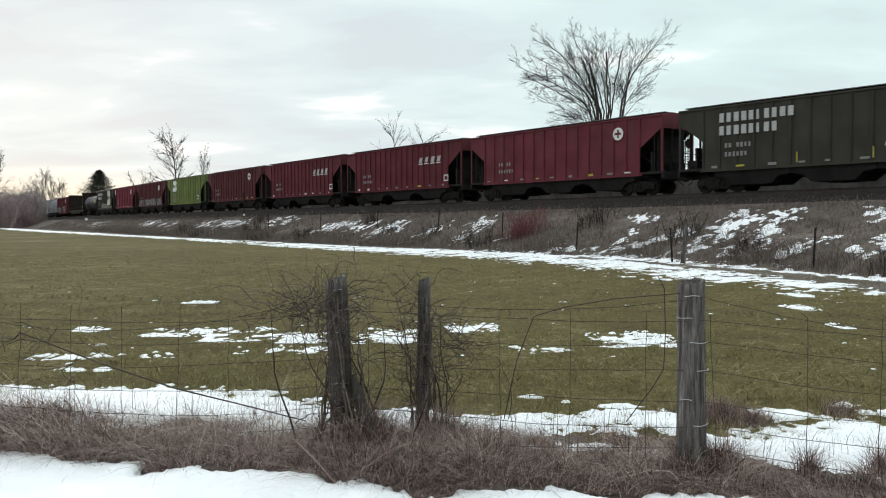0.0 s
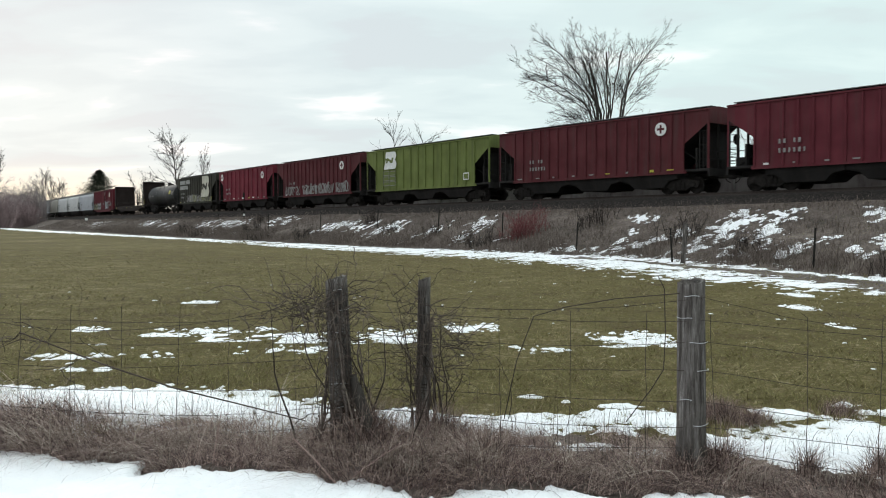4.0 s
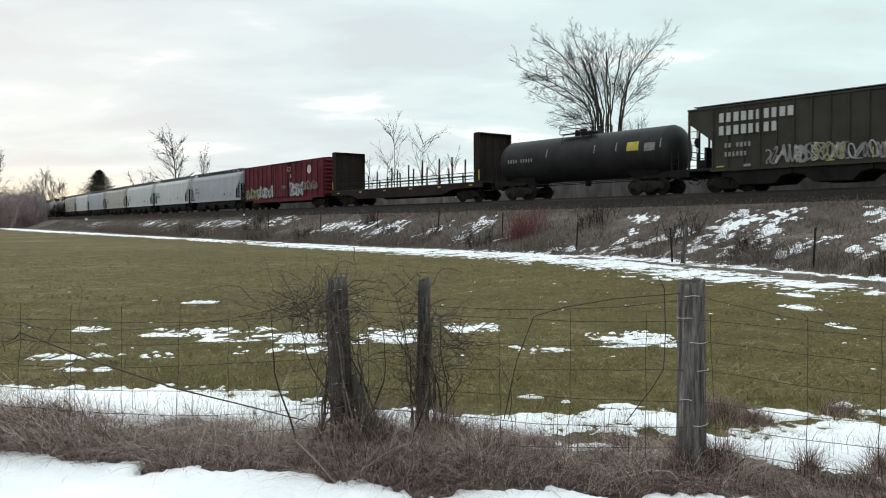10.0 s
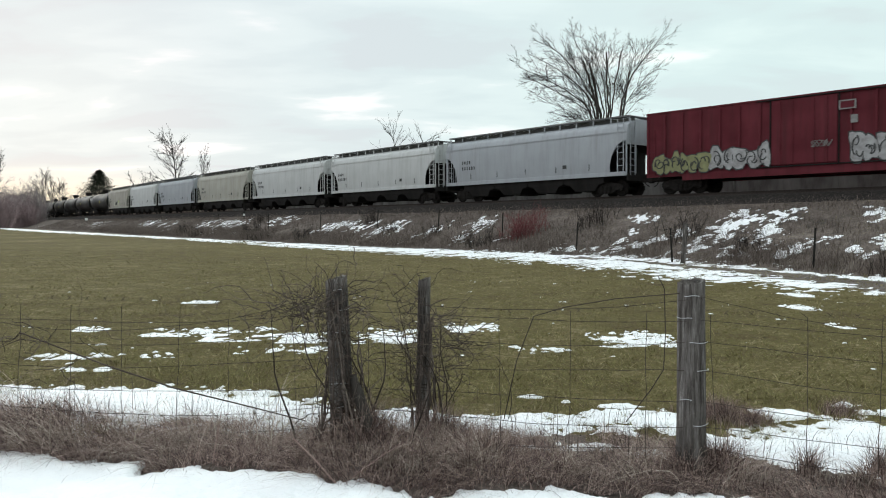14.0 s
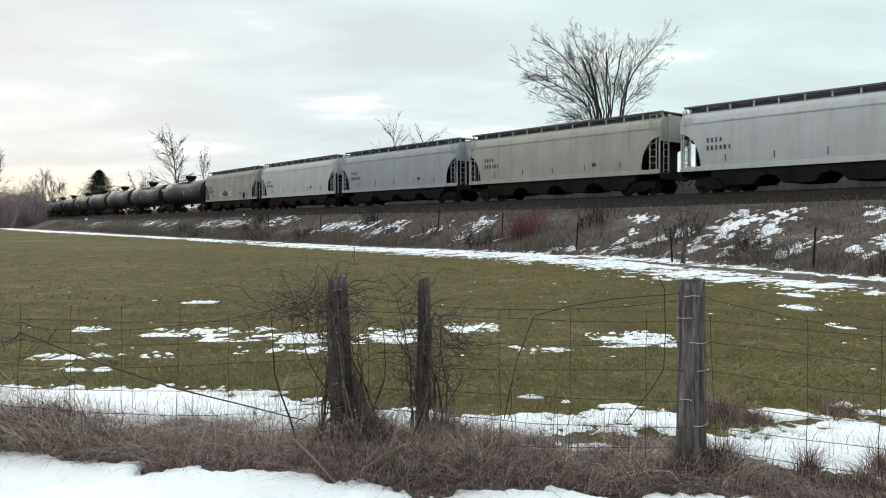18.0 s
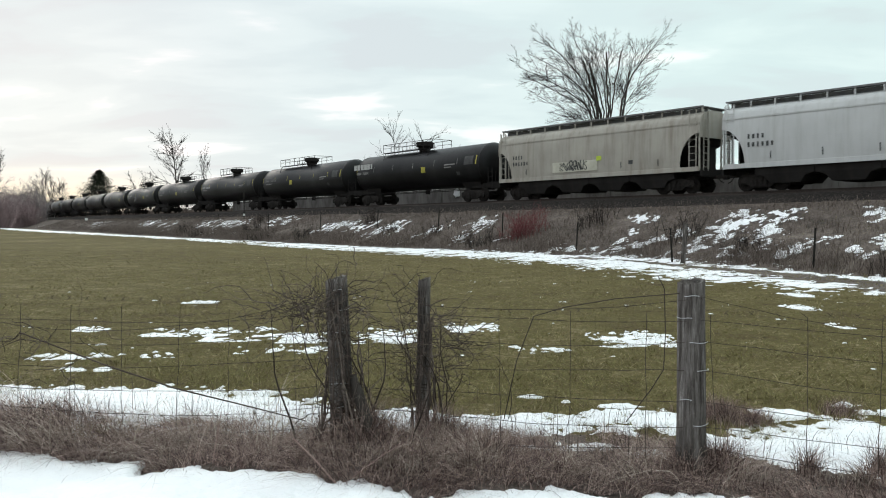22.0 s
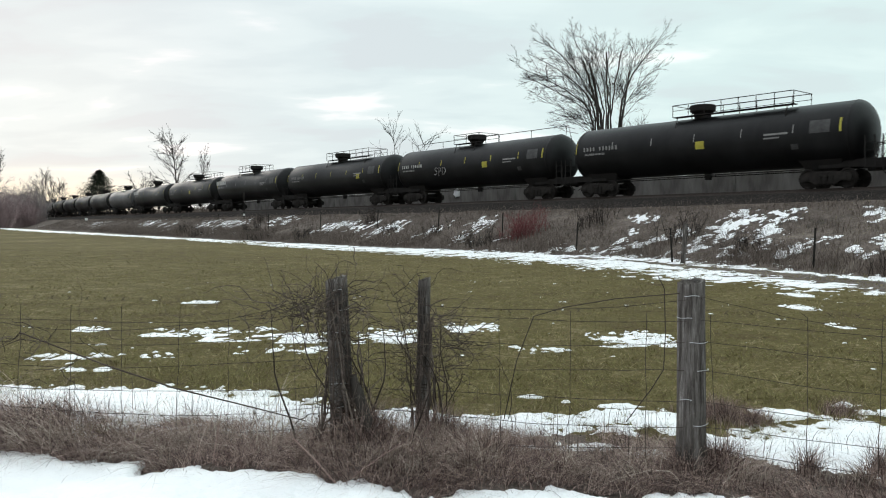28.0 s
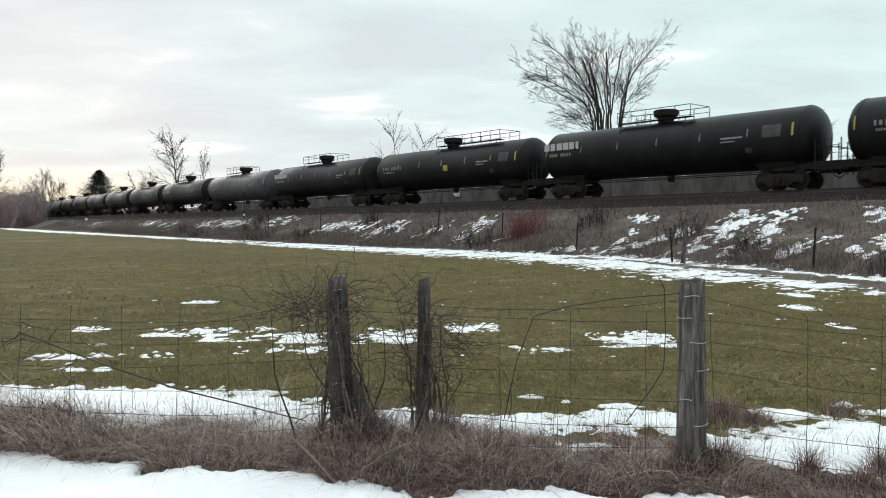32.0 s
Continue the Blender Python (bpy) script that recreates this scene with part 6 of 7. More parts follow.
def wander(rnd, p, d, n, step, bend, pull):
    """A stem's points: a random walk that keeps its way and bends."""
    pts, d = [Vector(p)], Vector(d).normalized()
    for _ in range(n):
        d = (d + Vector((rnd.gauss(0, bend), rnd.gauss(0, bend), rnd.gauss(0, bend))) + Vector(pull)).normalized()
        pts.append(pts[-1] + d * step)
    return pts


def build_vines():
    rnd = random.Random(77)
    spots = [(-0.66, 5.5, 12, 0.07), (-0.82, 5.44, 4, 0.08), (-0.15, 5.85, 11, 0.06), (0.03, 5.74, 5, 0.05), (-0.45, 5.5, 3, 0.14)]
    for cx, cy, count, r in spots:
        g, tw = Geo(), Geo()
        for _ in range(count):
            x, y = cx + rnd.gauss(0, r), cy + rnd.gauss(0, 0.08)
            z = float(ground_z(np.array([x]), np.array([y]))[0])
            n = rnd.randint(8, 19)
            pts = wander(rnd, (x, y, z), (rnd.gauss(0, 0.10), rnd.gauss(0, 0.08), 1), n, 0.058, 0.11, (rnd.gauss(0, 0.015), 0, 0.03))
            r0 = rnd.uniform(0.003, 0.009)
            g.tube(pts, [r0 * (1 - 0.75 * i / n) for i in range(n + 1)], 5, False)
            for _ in range(rnd.randint(2, 6)):
                k = rnd.randint(n // 3, n)
                m = rnd.randint(4, 9)
                b = wander(rnd, pts[k], (rnd.gauss(0, 1), rnd.gauss(0, 0.5), rnd.gauss(0.2, 0.6)), m, 0.035, 0.14, (0, 0, 0.01))
                tw.tube(b, [0.002 * (1 - 0.6 * i / m) for i in range(m + 1)], 3, False)
        v = tagged(new("bare_vine", g.mesh("bare_vine", M_VINE)), "tangle of bare brown vines climbing a fence post", "vine", "vines on the fence")
        tagged(part("twig_work", tw.mesh("twig_work", M_VINE), v), kind="stuff")
    # old thick stems wound up the posts
    for cx, cy, rr, top, count in ((-0.68, 5.55, 0.115, 1.12, 8), (-0.158, 5.9, 0.085, 1.0, 5)):
        g = Geo()
        for i in range(count):
            a0, turns, r0 = rnd.uniform(-2.6, -0.5), rnd.uniform(-0.9, 0.9), rnd.uniform(0.006, 0.013)
            zt = top * rnd.uniform(0.65, 1.0)
            off = rnd.uniform(0.95, 1.45)
            pts = [(cx + rr * off * math.cos(a0 + turns * k / 14) * (1.5 - 0.5 * k / 14) + rnd.gauss(0, 0.006), cy + rr * off * math.sin(a0 + turns * k / 14), zt * k / 14) for k in range(15)]
            g.tube(pts, [r0 * (1.1 - 0.6 * k / 14) for k in range(15)], 6, False)
        tagged(new("bare_vine", g.mesh("bare_vine", M_OLDVINE, True)), "old peeling vine stems wound up a fence post", "vine", "vines on the fence")
    # long arching shoots that leave the tangle at its head
    g = Geo()
    for x, y, z, dx, dz, n in ((-0.78, 5.45, 1.08, -0.8, 0.45, 9), (-0.7, 5.45, 1.1, 0.15, 1.0, 6), (-0.75, 5.45, 1.12, -0.12, 1.0, 7), (-0.8, 5.45, 1.0, -1.0, 0.1, 14), (-0.82, 5.45, 0.95, -1.0, -0.1, 16),
                               (-0.15, 5.8, 1.05, -0.7, 0.6, 8), (-0.1, 5.8, 1.0, 0.8, 0.35, 10), (-0.05, 5.75, 0.9, 0.9, 0.5, 9), (-0.6, 5.45, 1.0, 0.9, 0.1, 12), (0.1, 5.7, 0.8, 0.5, 0.9, 8), (0.42, 5.1, 0.35, 0.25, 1.0, 10)):
        pts = wander(rnd, (x, y, z), (dx, 0, dz + 0.2 * rnd.gauss(0, 1)), n, 0.045, 0.15, (0, 0, -0.08))
        g.tube(pts, [0.0036 * (1 - 0.7 * i / n) for i in range(n + 1)], 4, False)
    tagged(new("bare_vine", g.mesh("bare_vine", M_VINE)), "long arching bare vine shoots over the fence", "vine", "vines on the fence")
    # loose snarls at the heads of the two posts and on the wire between them
    for cx, cy, cz, sx, sz, count in ((-0.86, 5.44, 1.04, 0.12, 0.05, 70), (-0.69, 5.47, 0.80, 0.05, 0.24, 44), (-0.2, 5.83, 0.92, 0.05, 0.14, 28), (-0.17, 5.83, 0.5, 0.05, 0.17, 32), (0.04, 5.72, 0.74, 0.05, 0.13, 44), (-1.15, 5.5, 1.0, 0.25, 0.06, 26), (-2.9, 5.7, 0.7, 0.25, 0.15, 16), (-0.42, 5.6, 0.9, 0.10, 0.08, 9), (-0.62, 5.42, 0.35, 0.09, 0.14, 34)):
        g = Geo()
        for _ in range(int(count * 1.8)):
            n = rnd.randint(8, 20)
            pts = wander(rnd, (rnd.gauss(cx, sx), rnd.gauss(cy, 0.05), rnd.gauss(cz, sz)), (rnd.gauss(0, 1), rnd.gauss(0, 0.3), rnd.gauss(0, 0.5)), n, 0.022, 0.27, (0, 0, -0.01))
            r0 = rnd.uniform(0.0015, 0.004)
            g.tube(pts, [r0 * (1 - 0.5 * i / n) for i in range(n + 1)], 4, False)
        tagged(new("bare_vine", g.mesh("bare_vine", M_VINE)), "snarl of thin bare vines caught on the fence", "vine", "vines on the fence")
    stub = Geo().tube([(-0.44, 5.36, -0.02), (-0.50, 5.38, 0.2), (-0.57, 5.40, 0.42), (-0.61, 5.41, 0.58)], [0.055, 0.05, 0.042, 0.02], 9)
    tagged(new("leaning_stub", stub.mesh("leaning_stub", M_BARK, True)), "dark broken stub of a shrub leaning on a fence post", "stump")
    # two lengths of fence wire that have sprung loose
    for way in (((0.40, 5.2, 0.33), (0.48, 5.2, 0.71), (0.59, 5.2, 1.0), (0.79, 5.2, 1.06), (1.11, 5.15, 1.12), (1.5, 5.0, 1.17)), ((1.17, 5.1, 0.33), (1.33, 5.1, 0.54), (1.41, 5.1, 0.67), (1.42, 5.1, 0.9), (1.41, 5.1, 1.19), (1.37, 5.1, 1.27))):
        w = Geo().tube(way, 0.0032, 5)
        tagged(new("loose_wire", w.mesh("loose_wire", M_WIRE, True)), "rusty fence wire sprung loose in an arc", "wire")
    # one long cane that leans across the wire, low and slanting
    c = Geo().tube([(-3.05, 5.75, 0.82), (-2.4, 5.72, 0.58), (-1.9, 5.7, 0.42), (-1.4, 5.62, 0.32), (-0.95, 5.5, 0.24)], [0.005, 0.006, 0.006, 0.005, 0.004], 5)
    tagged(new("fallen_cane", c.mesh("fallen_cane", M_VINE)), "long bare cane leaning low against the fence", "cane")
    for x0, y0, z0, x1, y1, z1, r in ((-0.95, 5.05, 0.24, -0.62, 4.7, 0.05, 0.007), (-0.55, 4.75, 0.08, -0.25, 4.95, 0.24, 0.005), (-1.45, 5.0, 0.10, -1.42, 5.1, 0.4, 0.004)):
        s = Geo().tube([(x0, y0, z0), ((x0 + x1) / 2, (y0 + y1) / 2, (z0 + z1) / 2 + 0.01), (x1, y1, z1)], [r, r, r * 0.6], 5)
        tagged(new("dry_stalk", s.mesh("dry_stalk", M_DRY)), "pale broken dry stalk lying on the snow", "stalk")


# ---- trees ----
def grow(out, rnd, p, d, length, r, level, cfg, pull_x=0.0, clear=0.3, fat=1.0):
    n = 7 if level == 0 else 5 if level == 1 else 4
    bend, pull, kids, shrink, *open_up = cfg[level]
    if level == 0 and pull_x:
        low = wander(rnd, p, d, 3, length / n, bend, (0, 0, pull))
        pts = low + wander(rnd, low[-1], low[-1] - low[-2], n - 3, length / n, bend, (pull_x, 0, pull * 0.5))[1:]
    else:
        pts = wander(rnd, p, d, n, length / n, bend, (pull_x, 0, pull))
    radii = [r * (1 - 0.93 * (i / n) ** 0.85) + 0.004 for i in range(n + 1)]
    out[min(level, 2)].tube(pts, radii, (7, 5, 3, 3)[level], False)
    if level == len(cfg) - 1:
        return
    for i in range(kids):
        k = rnd.uniform(clear if level == 0 else 0.15, 1.0)
        j = min(n - 1, int(k * n))
        q = pts[j].lerp(pts[j + 1], k * n - j)
        way = (pts[j + 1] - pts[j]).normalized()
        side = Vector((rnd.gauss(0, 1), rnd.gauss(0, 1), rnd.gauss(0.1, 0.6)))
        side = (side - way * side.dot(way)).normalized()
        ang = rnd.uniform(0.22, 0.62) * (open_up[0] if open_up else 1.0)
        grow(out, rnd, q, way * math.cos(ang) + side * math.sin(ang), length * shrink * rnd.uniform(0.55, 1.1) * (1.2 - 0.55 * k), max((0.014, 0.0065, 0.0035)[level] * fat, r * 0.40 * (1 - 0.65 * k)), level + 1, cfg, fat=fat)


def bare_tree(x, y, top, stems, spread, seed, label, trunk_r=0.2, kids=(16, 10, 6), fan=None, out_pull=0.0, clear=0.3, wide=1.0):
    """A leafless tree: stems that lean apart, limbs, branches and twigs."""
    rnd = random.Random(seed)
    z = float(ground_z(np.array([x]), np.array([y]))[0])
    out, stems_made = [Geo(), Geo(), Geo()], []
    height = top - z
    cfg = [(0.04 if stems > 1 else 0.015, 0.02, kids[0], 0.5, wide), (0.09, 0.03, kids[1], 0.48), (0.13, 0.02, kids[2], 0.5), (0.16, 0.0, 0, 0)]
    for i in range(stems):
        t = (i + 0.5) / stems * 2 - 1 if stems > 1 else 0
        lean = fan[i] if fan else t * spread + rnd.gauss(0, 0.05)
        d = Vector((lean, rnd.gauss(0, 0.25) * spread, 1)).normalized()
        out[0] = Geo()
        stems_made.append(out[0])
        grow(out, rnd, (x + t * 0.45 * min(1, stems / 4), y + rnd.gauss(0, 0.2), z - 0.1), d, height * (0.95 - 0.14 * abs(t) + rnd.uniform(-0.1, 0.03)), trunk_r * rnd.uniform(0.75, 1.1), 0, cfg, lean * out_pull, clear, max(1.0, y / 48))
    tree = new("tree")
    tagged(tree, label, "tree", "bare trees behind the railway")
    for g in stems_made:
        part("trunk", g.mesh("trunk", M_BARK), tree)
    crown = part("crown", out[1].mesh("crown", M_BARK), tree, label="bare branching limbs")
    tagged(part("twig_work", out[2].mesh("twig_work", M_TWIG), crown), kind="stuff")
    return tree


def elm(x, y, seed):
    """Many trunks that rise close together and arch apart above a height: foot x, tip x and z, radius, sharpness of the arch."""
    rnd = random.Random(seed)
    z0, z_fork = float(ground_z(np.array([x]), np.array([y]))[0]), 10.9
    tree = new("tree")
    tagged(tree, "large bare elm whose many dark trunks fan into a wide crown", "tree", "bare trees behind the railway")
    limbs, twigs = Geo(), Geo()
    cfg = [None, (0.05, 0.015, 7, 0.55, 1.25), (0.07, 0.01, 5, 0.62, 1.2), (0.10, 0.01, 0, 0)]
    stems = [(-1.15, -7.6, 15.5, 0.15, 1.75), (-1.2, -7.0, 14.3, 0.11, 1.35), (-1.2, -5.8, 12.9, 0.08, 0.8), (-0.95, -6.8, 16.5, 0.13, 1.9), (-0.75, -5.6, 17.6, 0.13, 1.7), (-0.9, -6.6, 15.2, 0.07, 1.5), (-0.6, -4.4, 17.2, 0.09, 1.6), (-0.75, -2.3, 15.6, 0.15, 1.2), (-0.25, -1.0, 16.2, 0.16, 1.0),
             (-0.15, -2.7, 17.7, 0.11, 1.7), (0.0, -1.7, 17.3, 0.10, 1.8), (0.3, 0.1, 16.8, 0.12, 1.0), (0.6, 0.5, 17.6, 0.12, 1.2), (0.55, 1.4, 16.8, 0.09, 1.4), (1.4, 5.0, 17.9, 0.16, 1.9), (1.5, 4.5, 15.4, 0.09, 1.5), (1.45, 2.9, 17.4, 0.09, 1.3), (1.45, 1.95, 15.2, 0.09, 1.0)]
    for x_foot, x_tip, z_tip, r, bow in stems:
        stub = z_tip < 17 and abs(x_tip) < 2.4
        depth, pts, n = rnd.gauss(0, 1.6), [], 18
        for i in range(n + 1):
            zz = z0 - 0.2 + (z_tip - z0 + 0.2) * (i / n) ** 0.9
            v = max(0.0, (zz - z_fork) / (z_tip - z_fork))
            xx = x_foot * (0.62 + 0.38 * min(1, (zz - z0) / (z_fork - z0))) + (x_tip - x_foot) * v ** bow
            jog = 0.05 if 0 < i else 0
            pts.append(Vector((x + xx + rnd.gauss(0, jog), y + depth * (i / n) ** 2 + rnd.gauss(0, 0.05), zz + rnd.gauss(0, jog * 0.5))))
        thin = 0.45 if stub else 0.88
        trunk = Geo().tube(pts, [r * (1 - thin * (i / n) ** 1.3) for i in range(n + 1)], 7, stub)
        part("trunk", trunk.mesh("trunk", M_BARK), tree)
        out = [trunk, limbs, twigs]
        far = abs(x_tip - x_foot)
        for i in range(5 if stub else 11 + int(0.8 * far)):
            k = rnd.uniform(0.62 if stub else 0.6, 1.0)
            j = min(n - 1, int(k * n))
            way = (pts[j + 1] - pts[j]).normalized()
            side = Vector((rnd.gauss(0.25 * (1 if x_tip > 0 else -1), 0.9), rnd.gauss(0, 0.8), rnd.gauss(0.05, 0.6)))
            side = (side - way * side.dot(way)).normalized()
            ang = rnd.uniform(0.3, 0.85)
            grow(out, rnd, pts[j].lerp(pts[j + 1], k * n - j), way * math.cos(ang) + side * math.sin(ang), rnd.uniform(1.9, 3.3) * (1.7 - 1.05 * k), max(0.016, r * 0.30 * (1.25 - k)), 1, cfg)
    # thin shoots low on the field side of the trunks
    for i in range(14):
        p = Vector((x - 1.4 + rnd.gauss(-0.3, 0.5), y, rnd.uniform(9.2, 11.5)))
        grow([None, limbs, twigs], rnd, p, Vector((rnd.gauss(-1.0, 0.5), rnd.gauss(0, 0.5), rnd.gauss(0.35, 0.5))).normalized(), rnd.uniform(1.5, 2.8), 0.02, 1, cfg)
    crown = part("crown", limbs.mesh("crown", M_BARK), tree, label="bare branching limbs")
    tagged(part("twig_work", twigs.mesh("twig_work", M_TWIG), crown), kind="stuff")


def spruce(x, y, top, width, seed):
    rnd = random.Random(seed)
    z = float(ground_z(np.array([x]), np.array([y]))[0])
    tree = new("spruce_tree")
    tagged(tree, "dark green conifer with ragged outline beyond the railway", "tree")
    part("trunk", Geo().tube([(x, y, z), (x, y, top - 0.4)], [0.28, 0.04], 7).mesh("trunk", M_BARK), tree)
    V, Q = [], []
    h = top - z
    for i in range(760):
        t = rnd.random() ** 0.8
        zz = z + h * (0.12 + 0.88 * t)
        r = width / 2 * ((1 - t) ** 0.8) * rnd.uniform(0.55, 1.12)
        a = rnd.uniform(0, 2 * math.pi)
        for _ in range(34):
            q = r * rnd.uniform(0.25, 1.0)
            c = Vector((x + q * math.cos(a) + rnd.gauss(0, 0.18), y + q * math.sin(a) + rnd.gauss(0, 0.18), zz + 0.22 * q + rnd.gauss(0, 0.14)))
            d = Vector((math.cos(a) + rnd.gauss(0, 0.6), math.sin(a) + rnd.gauss(0, 0.6), rnd.gauss(0.35, 0.5))).normalized() * rnd.uniform(0.15, 0.38)
            s = d.cross(Vector((0, 0, 1))).normalized() * 0.11
            k = len(V)
            V += [c - s, c + s, c + d]
            Q.append((k, k + 1, k + 2))
    tagged(part("foliage", big_mesh("foliage", np.array([tuple(v) for v in V]), np.array(Q), M_NEEDLE), tree), kind="stuff")


def thicket(x, y, w, h, seed, mat, label, stems=60, name="shrub", fine=0.01, z=None):
    rnd = random.Random(seed)
    g, tw = Geo(), Geo()
    for _ in range(stems):
        px, py = x + rnd.gauss(0, w * 0.28), y + rnd.gauss(0, w * 0.22)
        pz = float(ground_z(np.array([px]), np.array([py]))[0])
        L = h * rnd.uniform(0.5, 1.05)
        pts = wander(rnd, (px, py, pz), (rnd.gauss(0, 0.25), rnd.gauss(0, 0.25), 1), 6, L / 6, 0.12, (0, 0, 0.02))
        g.tube(pts, [fine * 2.2 * (1 - 0.8 * i / 6) for i in range(7)], 4, False)
        for _ in range(9):
            k = rnd.randint(1, 6)
            b = wander(rnd, pts[k], (rnd.gauss(0, 0.7), rnd.gauss(0, 0.7), rnd.gauss(0.5, 0.5)), 4, L * rnd.uniform(0.05, 0.1), 0.2, (0, 0, 0.03))
            tw.tube(b, [fine * (1 - 0.5 * i / 4) for i in range(5)], 3, False)
    s = tagged(new(name, g.mesh(name, mat)), label, "shrub")
    tagged(part("twig_work", tw.mesh("twig_work", mat), s), kind="stuff")


def build_trees():
    elm(14.5, 72.0, 21)
    bare_tree(-46.0, 140, 15.4, 1, 0.02, 5, "bare leafless tree with upright limbs", 0.26, (30, 8, 5), clear=0.36, wide=1.75)
    bare_tree(-42.2, 141, 12.6, 1, 0.05, 15, "slim bare leafless tree", 0.1, (12, 7, 5), wide=1.4)
    bare_tree(-56.0, 150, 10.8, 3, 0.3, 6, "small bare leafless tree", 0.09, (8, 7, 5))
    bare_tree(-5.7, 95, 12.8, 1, 0.02, 7, "thin bare sapling with sparse limbs", 0.08, (14, 5, 3), wide=1.6)
    bare_tree(-2.7, 95, 12.8, 1, 0.02, 8, "thin bare sapling with sparse limbs", 0.08, (14, 5, 3), wide=1.6)
    bare_tree(-8.0, 99, 10.5, 2, 0.35, 9, "low bare sapling behind the track", 0.06, (6, 5, 3))
    bare_tree(0.2, 97, 10.5, 2, 0.35, 19, "low bare sapling behind the track", 0.06, (6, 5, 3))
    bare_tree(19.6, 90, 13.0, 2, 0.3, 10, "slim bare tree leaning out behind the track", 0.11, (11, 7, 4), fan=(0.18, 0.36))
    bare_tree(47.5, 110, 15.0, 4, 0.45, 11, "spreading bare tree with crooked limbs", 0.3, (19, 11, 6), clear=0.25)
    bare_tree(64.0, 118, 13.8, 4, 0.4, 12, "spreading bare tree with crooked limbs", 0.25, (16, 9, 6))
    bare_tree(56.5, 125, 12.8, 3, 0.4, 13, "bare leafless tree behind the track", 0.2, (14, 9, 6))
    bare_tree(-112, 196, 17.5, 5, 0.45, 14, "bare rounded tree against the bright sky", 0.16, (11, 8, 5))
    bare_tree(-106.5, 215, 14.2, 4, 0.3, 16, "small bare tree against the bright sky", 0.09, (9, 7, 5))
    bare_tree(-102.5, 215, 13.2, 3, 0.3, 17, "small bare tree against the bright sky", 0.09, (9, 7, 5))
    spruce(-98.3, 230, 16.0, 19.0, 3)
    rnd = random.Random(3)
    # far thickets; their pale twig colours imitate haze in the air
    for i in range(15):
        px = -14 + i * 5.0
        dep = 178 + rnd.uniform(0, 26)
        thicket((px - 784) / 1420 * dep, dep, 5.0, (8.2 if 3 < i % 9 < 8 else 6.2) + rnd.uniform(-0.8, 1.6), 40 + i, M_HAZY_GREY_THICKET if i % 3 else M_HAZY_RED_THICKET, "dense bare greyish thicket at the field's far corner, paled by painted haze", 110, fine=0.03)
    # red-stemmed bush and dead brush on the bank
    thicket(4.4, 43.6, 1.9, 1.35, 60, M_RED_TWIG, "red-stemmed dogwood bush on the railway bank", 120, "dogwood_bush", 0.006)
    for i in range(16):
        s = -36 + i * 5.2 + rnd.uniform(-2, 2)
        d = float(toe(s)) - rnd.uniform(0.2, 4.5)
        x, y = (float(q) for q in on_line(s, d))
        thicket(x, y, rnd.uniform(1.2, 2.2), rnd.uniform(0.6, 1.3), 70 + i, M_TWIG, "low bare brown brush on the railway bank", 34, fine=0.007)


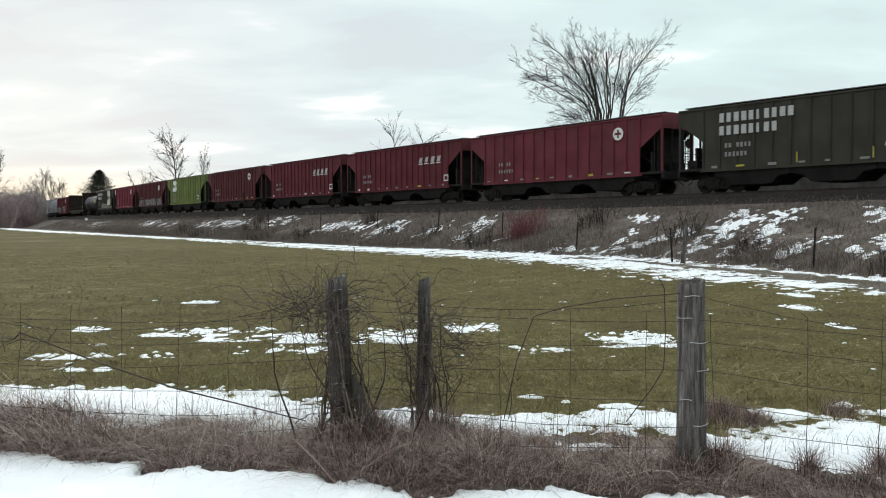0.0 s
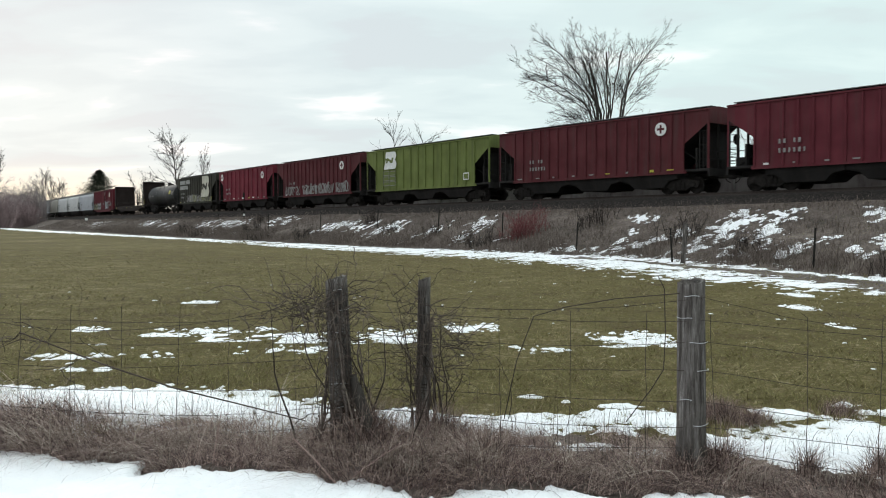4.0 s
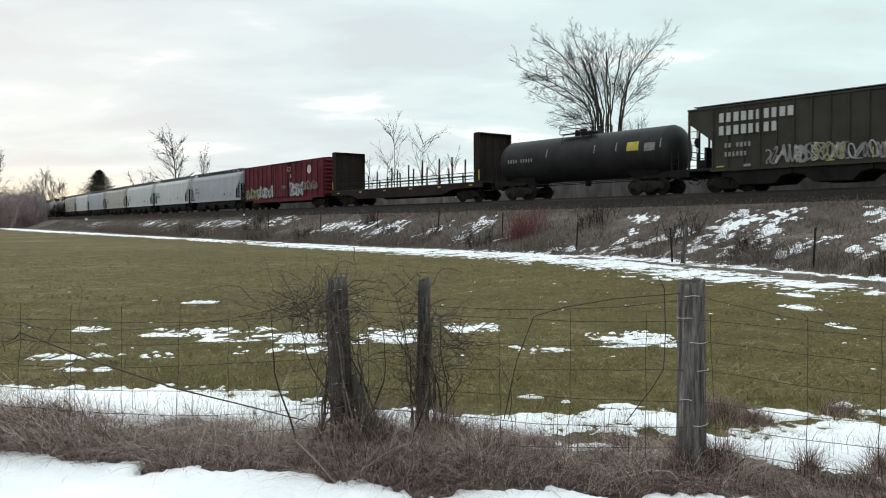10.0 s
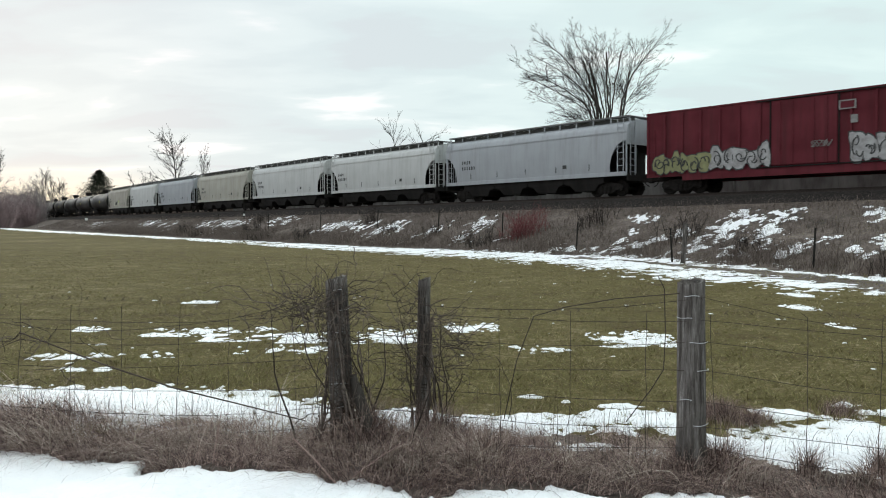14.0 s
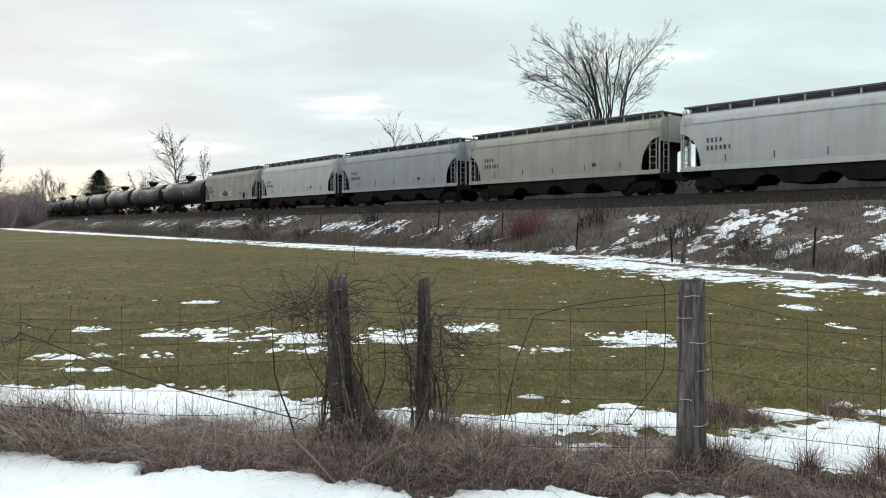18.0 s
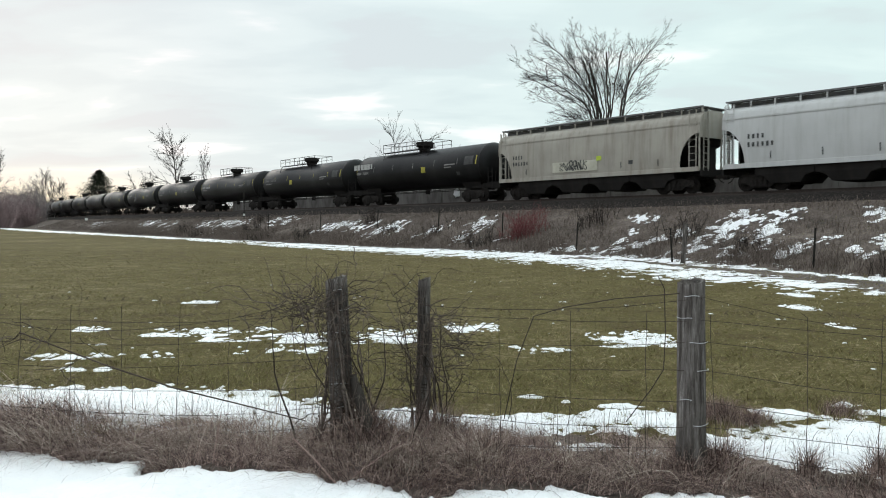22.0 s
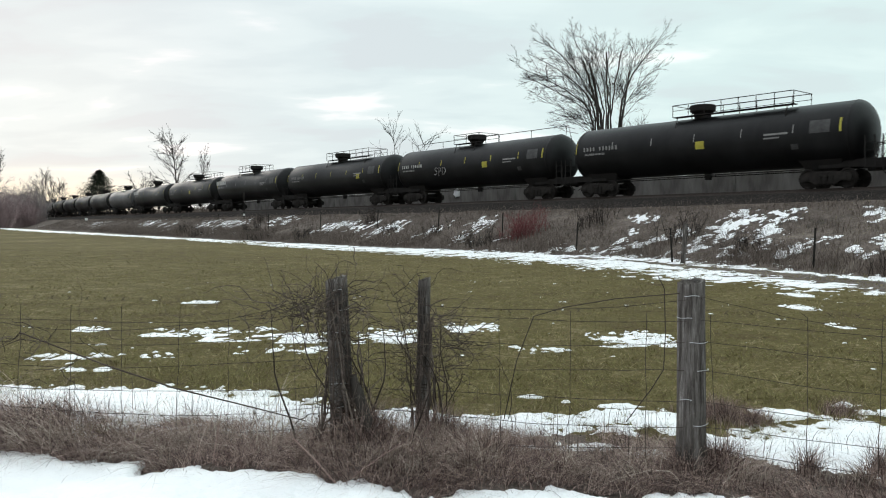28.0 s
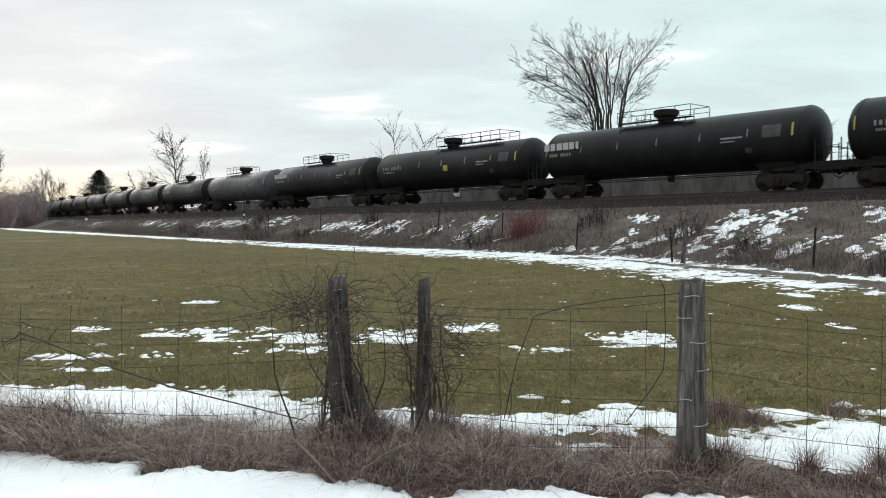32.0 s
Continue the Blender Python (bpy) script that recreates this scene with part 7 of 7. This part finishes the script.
# ---- along the railway ----
def build_lineside():
    wall = tagged(new("retaining_wall"), "low weathered grey concrete wall along the far side of the track", "wall", kind="structure")
    panel = Geo().box(0, 0, 0.49, 2.98, 0.22, 1.98, 0.02).mesh("wall_panel", M_CONCRETE)
    pier = Geo().box(0, 0, 0.50, 0.22, 0.34, 2.02, 0.02).mesh("wall_pier", M_CONCRETE)
    for i in range(40):
        s = -58 + i * 3.0
        x, y = on_line(s, -4.3)
        a = math.degrees(np.interp(s, S_ALL, A_ALL))
        rz = float(rail_z(s)) - 0.14
        part("wall_panel", panel, wall, pose(x, y, rz, 0, 0, a))
        if i % 3 == 0:
            x, y = on_line(s + 1.5, -4.2)
            part("wall_pier", pier, wall, pose(x, y, rz, 0, 0, a))
    # old snow left on the wall's top, and a clot of it stuck to its face
    top = float(rail_z(12.0)) + 1.34
    for s, length, high in ((9.6, 1.7, 0.10), (12.1, 1.1, 0.13), (13.7, 1.0, 0.10), (15.8, 0.8, 0.07)):
        x, y = (float(q) for q in on_line(s, -4.3))
        a = math.degrees(np.interp(s, S_ALL, A_ALL))
        lump = Geo()
        ring = [(0.5, 0.10, 0.0), (0.46, 0.10, 0.6), (0.34, 0.07, 1.0)]
        vs = [(i * p * length, j * q, r * high) for p, q, r in ring for i, j in ((-1, -1), (1, -1), (1, 1), (-1, 1))]
        lump.add(vs, [(4 * r + i, 4 * r + (i + 1) % 4, 4 * r + 4 + (i + 1) % 4, 4 * r + 4 + i) for r in range(2) for i in range(4)] + [(3, 2, 1, 0), (8, 9, 10, 11)])
        ob = tagged(new("snow", lump.mesh("snow", M_SNOW, True)), "narrow ridge of old snow on the concrete wall", "snow")
        ob.matrix_basis = pose(x, y, top - 0.005, 0, 0, a)
    rnd_clot = random.Random(31)
    pts = [(0.42 * (1 + rnd_clot.uniform(-0.25, 0.2)) * math.cos(i * math.pi / 8), 0.34 * (1 + rnd_clot.uniform(-0.3, 0.2)) * math.sin(i * math.pi / 8)) for i in range(16)]
    x, y = (float(q) for q in on_line(13.4, -4.17))
    clot = tagged(new("snow_clot", Geo().prism(pts, -0.05, 0.03).mesh("snow_clot", M_SNOW)), "clot of old snow stuck to the concrete wall", "snow")
    clot.matrix_basis = pose(x, y, top - 0.38, 0, 0, math.degrees(np.interp(13.4, S_ALL, A_ALL)) + 180)
    # wire fence at the foot of the bank
    post = Geo().tube([(0, 0, -0.1), (0, 0, 1.35)], 0.035, 6).mesh("steel_fence_post", M_STEEL)
    wood = Geo().tube([(0, 0, -0.1), (0.02, 0, 0.8), (0, 0.02, 1.55)], [0.10, 0.09, 0.085], 9).mesh("wooden_fence_post", M_POST)
    line = []
    for px, py, kind in ((6.37, 38.29, 0), (9.0, 31.47, 0), (9.25, 30.9, 1), (12.0, 25.97, 0), (3.3, 44.6, 0), (-0.3, 50.2, 0), (-4.6, 56.0, 0), (-9.5, 62.0, 0), (14.6, 21.5, 0), (-15, 69, 0), (-22, 79, 0)):
        z = float(ground_z(np.array([px]), np.array([py]))[0])
        ob = new("wooden_fence_post" if kind else "steel_fence_post", wood if kind else post)
        ob.matrix_basis = pose(px, py, z, random.Random(px).uniform(-4, 4), random.Random(py).uniform(-4, 4), 0)
        tagged(ob, "old grey wooden post at the foot of the railway bank" if kind else "thin dark steel post at the foot of the railway bank", "fence post", "posts along the railway")
        line.append((px, py, z))
    line.sort()
    for z in (0.5, 0.95):
        w = Geo().tube([(a, b, c + z) for a, b, c in line], 0.004, 3, False)
        tagged(new("boundary_wire", w.mesh("boundary_wire", M_WIRE)), "thin rusty wire between the railway posts", "wire")
    # small marker post and plate beside the line
    x, y = (float(q) for q in on_line(37, 4.0))
    z = float(ground_z(np.array([x]), np.array([y]))[0])
    m = tagged(new("marker_post"), "thin dark lineside marker post with a white foot plate", "marker")
    m.matrix_basis = pose(x, y, z)
    part("pole", Geo().tube([(0, 0, -0.1), (0, 0, 2.5)], 0.05, 6).mesh("pole", M_STEEL), m)
    part("plate", Geo().box(0, -0.06, 0.45, 0.18, 0.03, 0.2, 0.005).mesh("plate", M_WHITE), m, label="small white plate")
    part("head", Geo().box(0, -0.04, 2.4, 0.2, 0.06, 0.5, 0.01).mesh("head", M_STEEL), m)
    x, y = (float(q) for q in on_line(110, 4.6))
    z = float(ground_z(np.array([x]), np.array([y]))[0])
    m = tagged(new("marker_plate"), "small white square plate on a short post", "marker")
    m.matrix_basis = pose(x, y, z)
    part("pole", Geo().tube([(0, 0, -0.1), (0, 0, 0.6)], 0.04, 6).mesh("pole", M_STEEL), m)
    part("plate", Geo().box(0, -0.06, 0.5, 0.42, 0.03, 0.42, 0.005).mesh("plate", M_WHITE), m)


build_ground()
build_snow()
build_track()
build_lineside()
build_trees()
build_grass()
build_fence()
build_vines()
build_train()
motions()
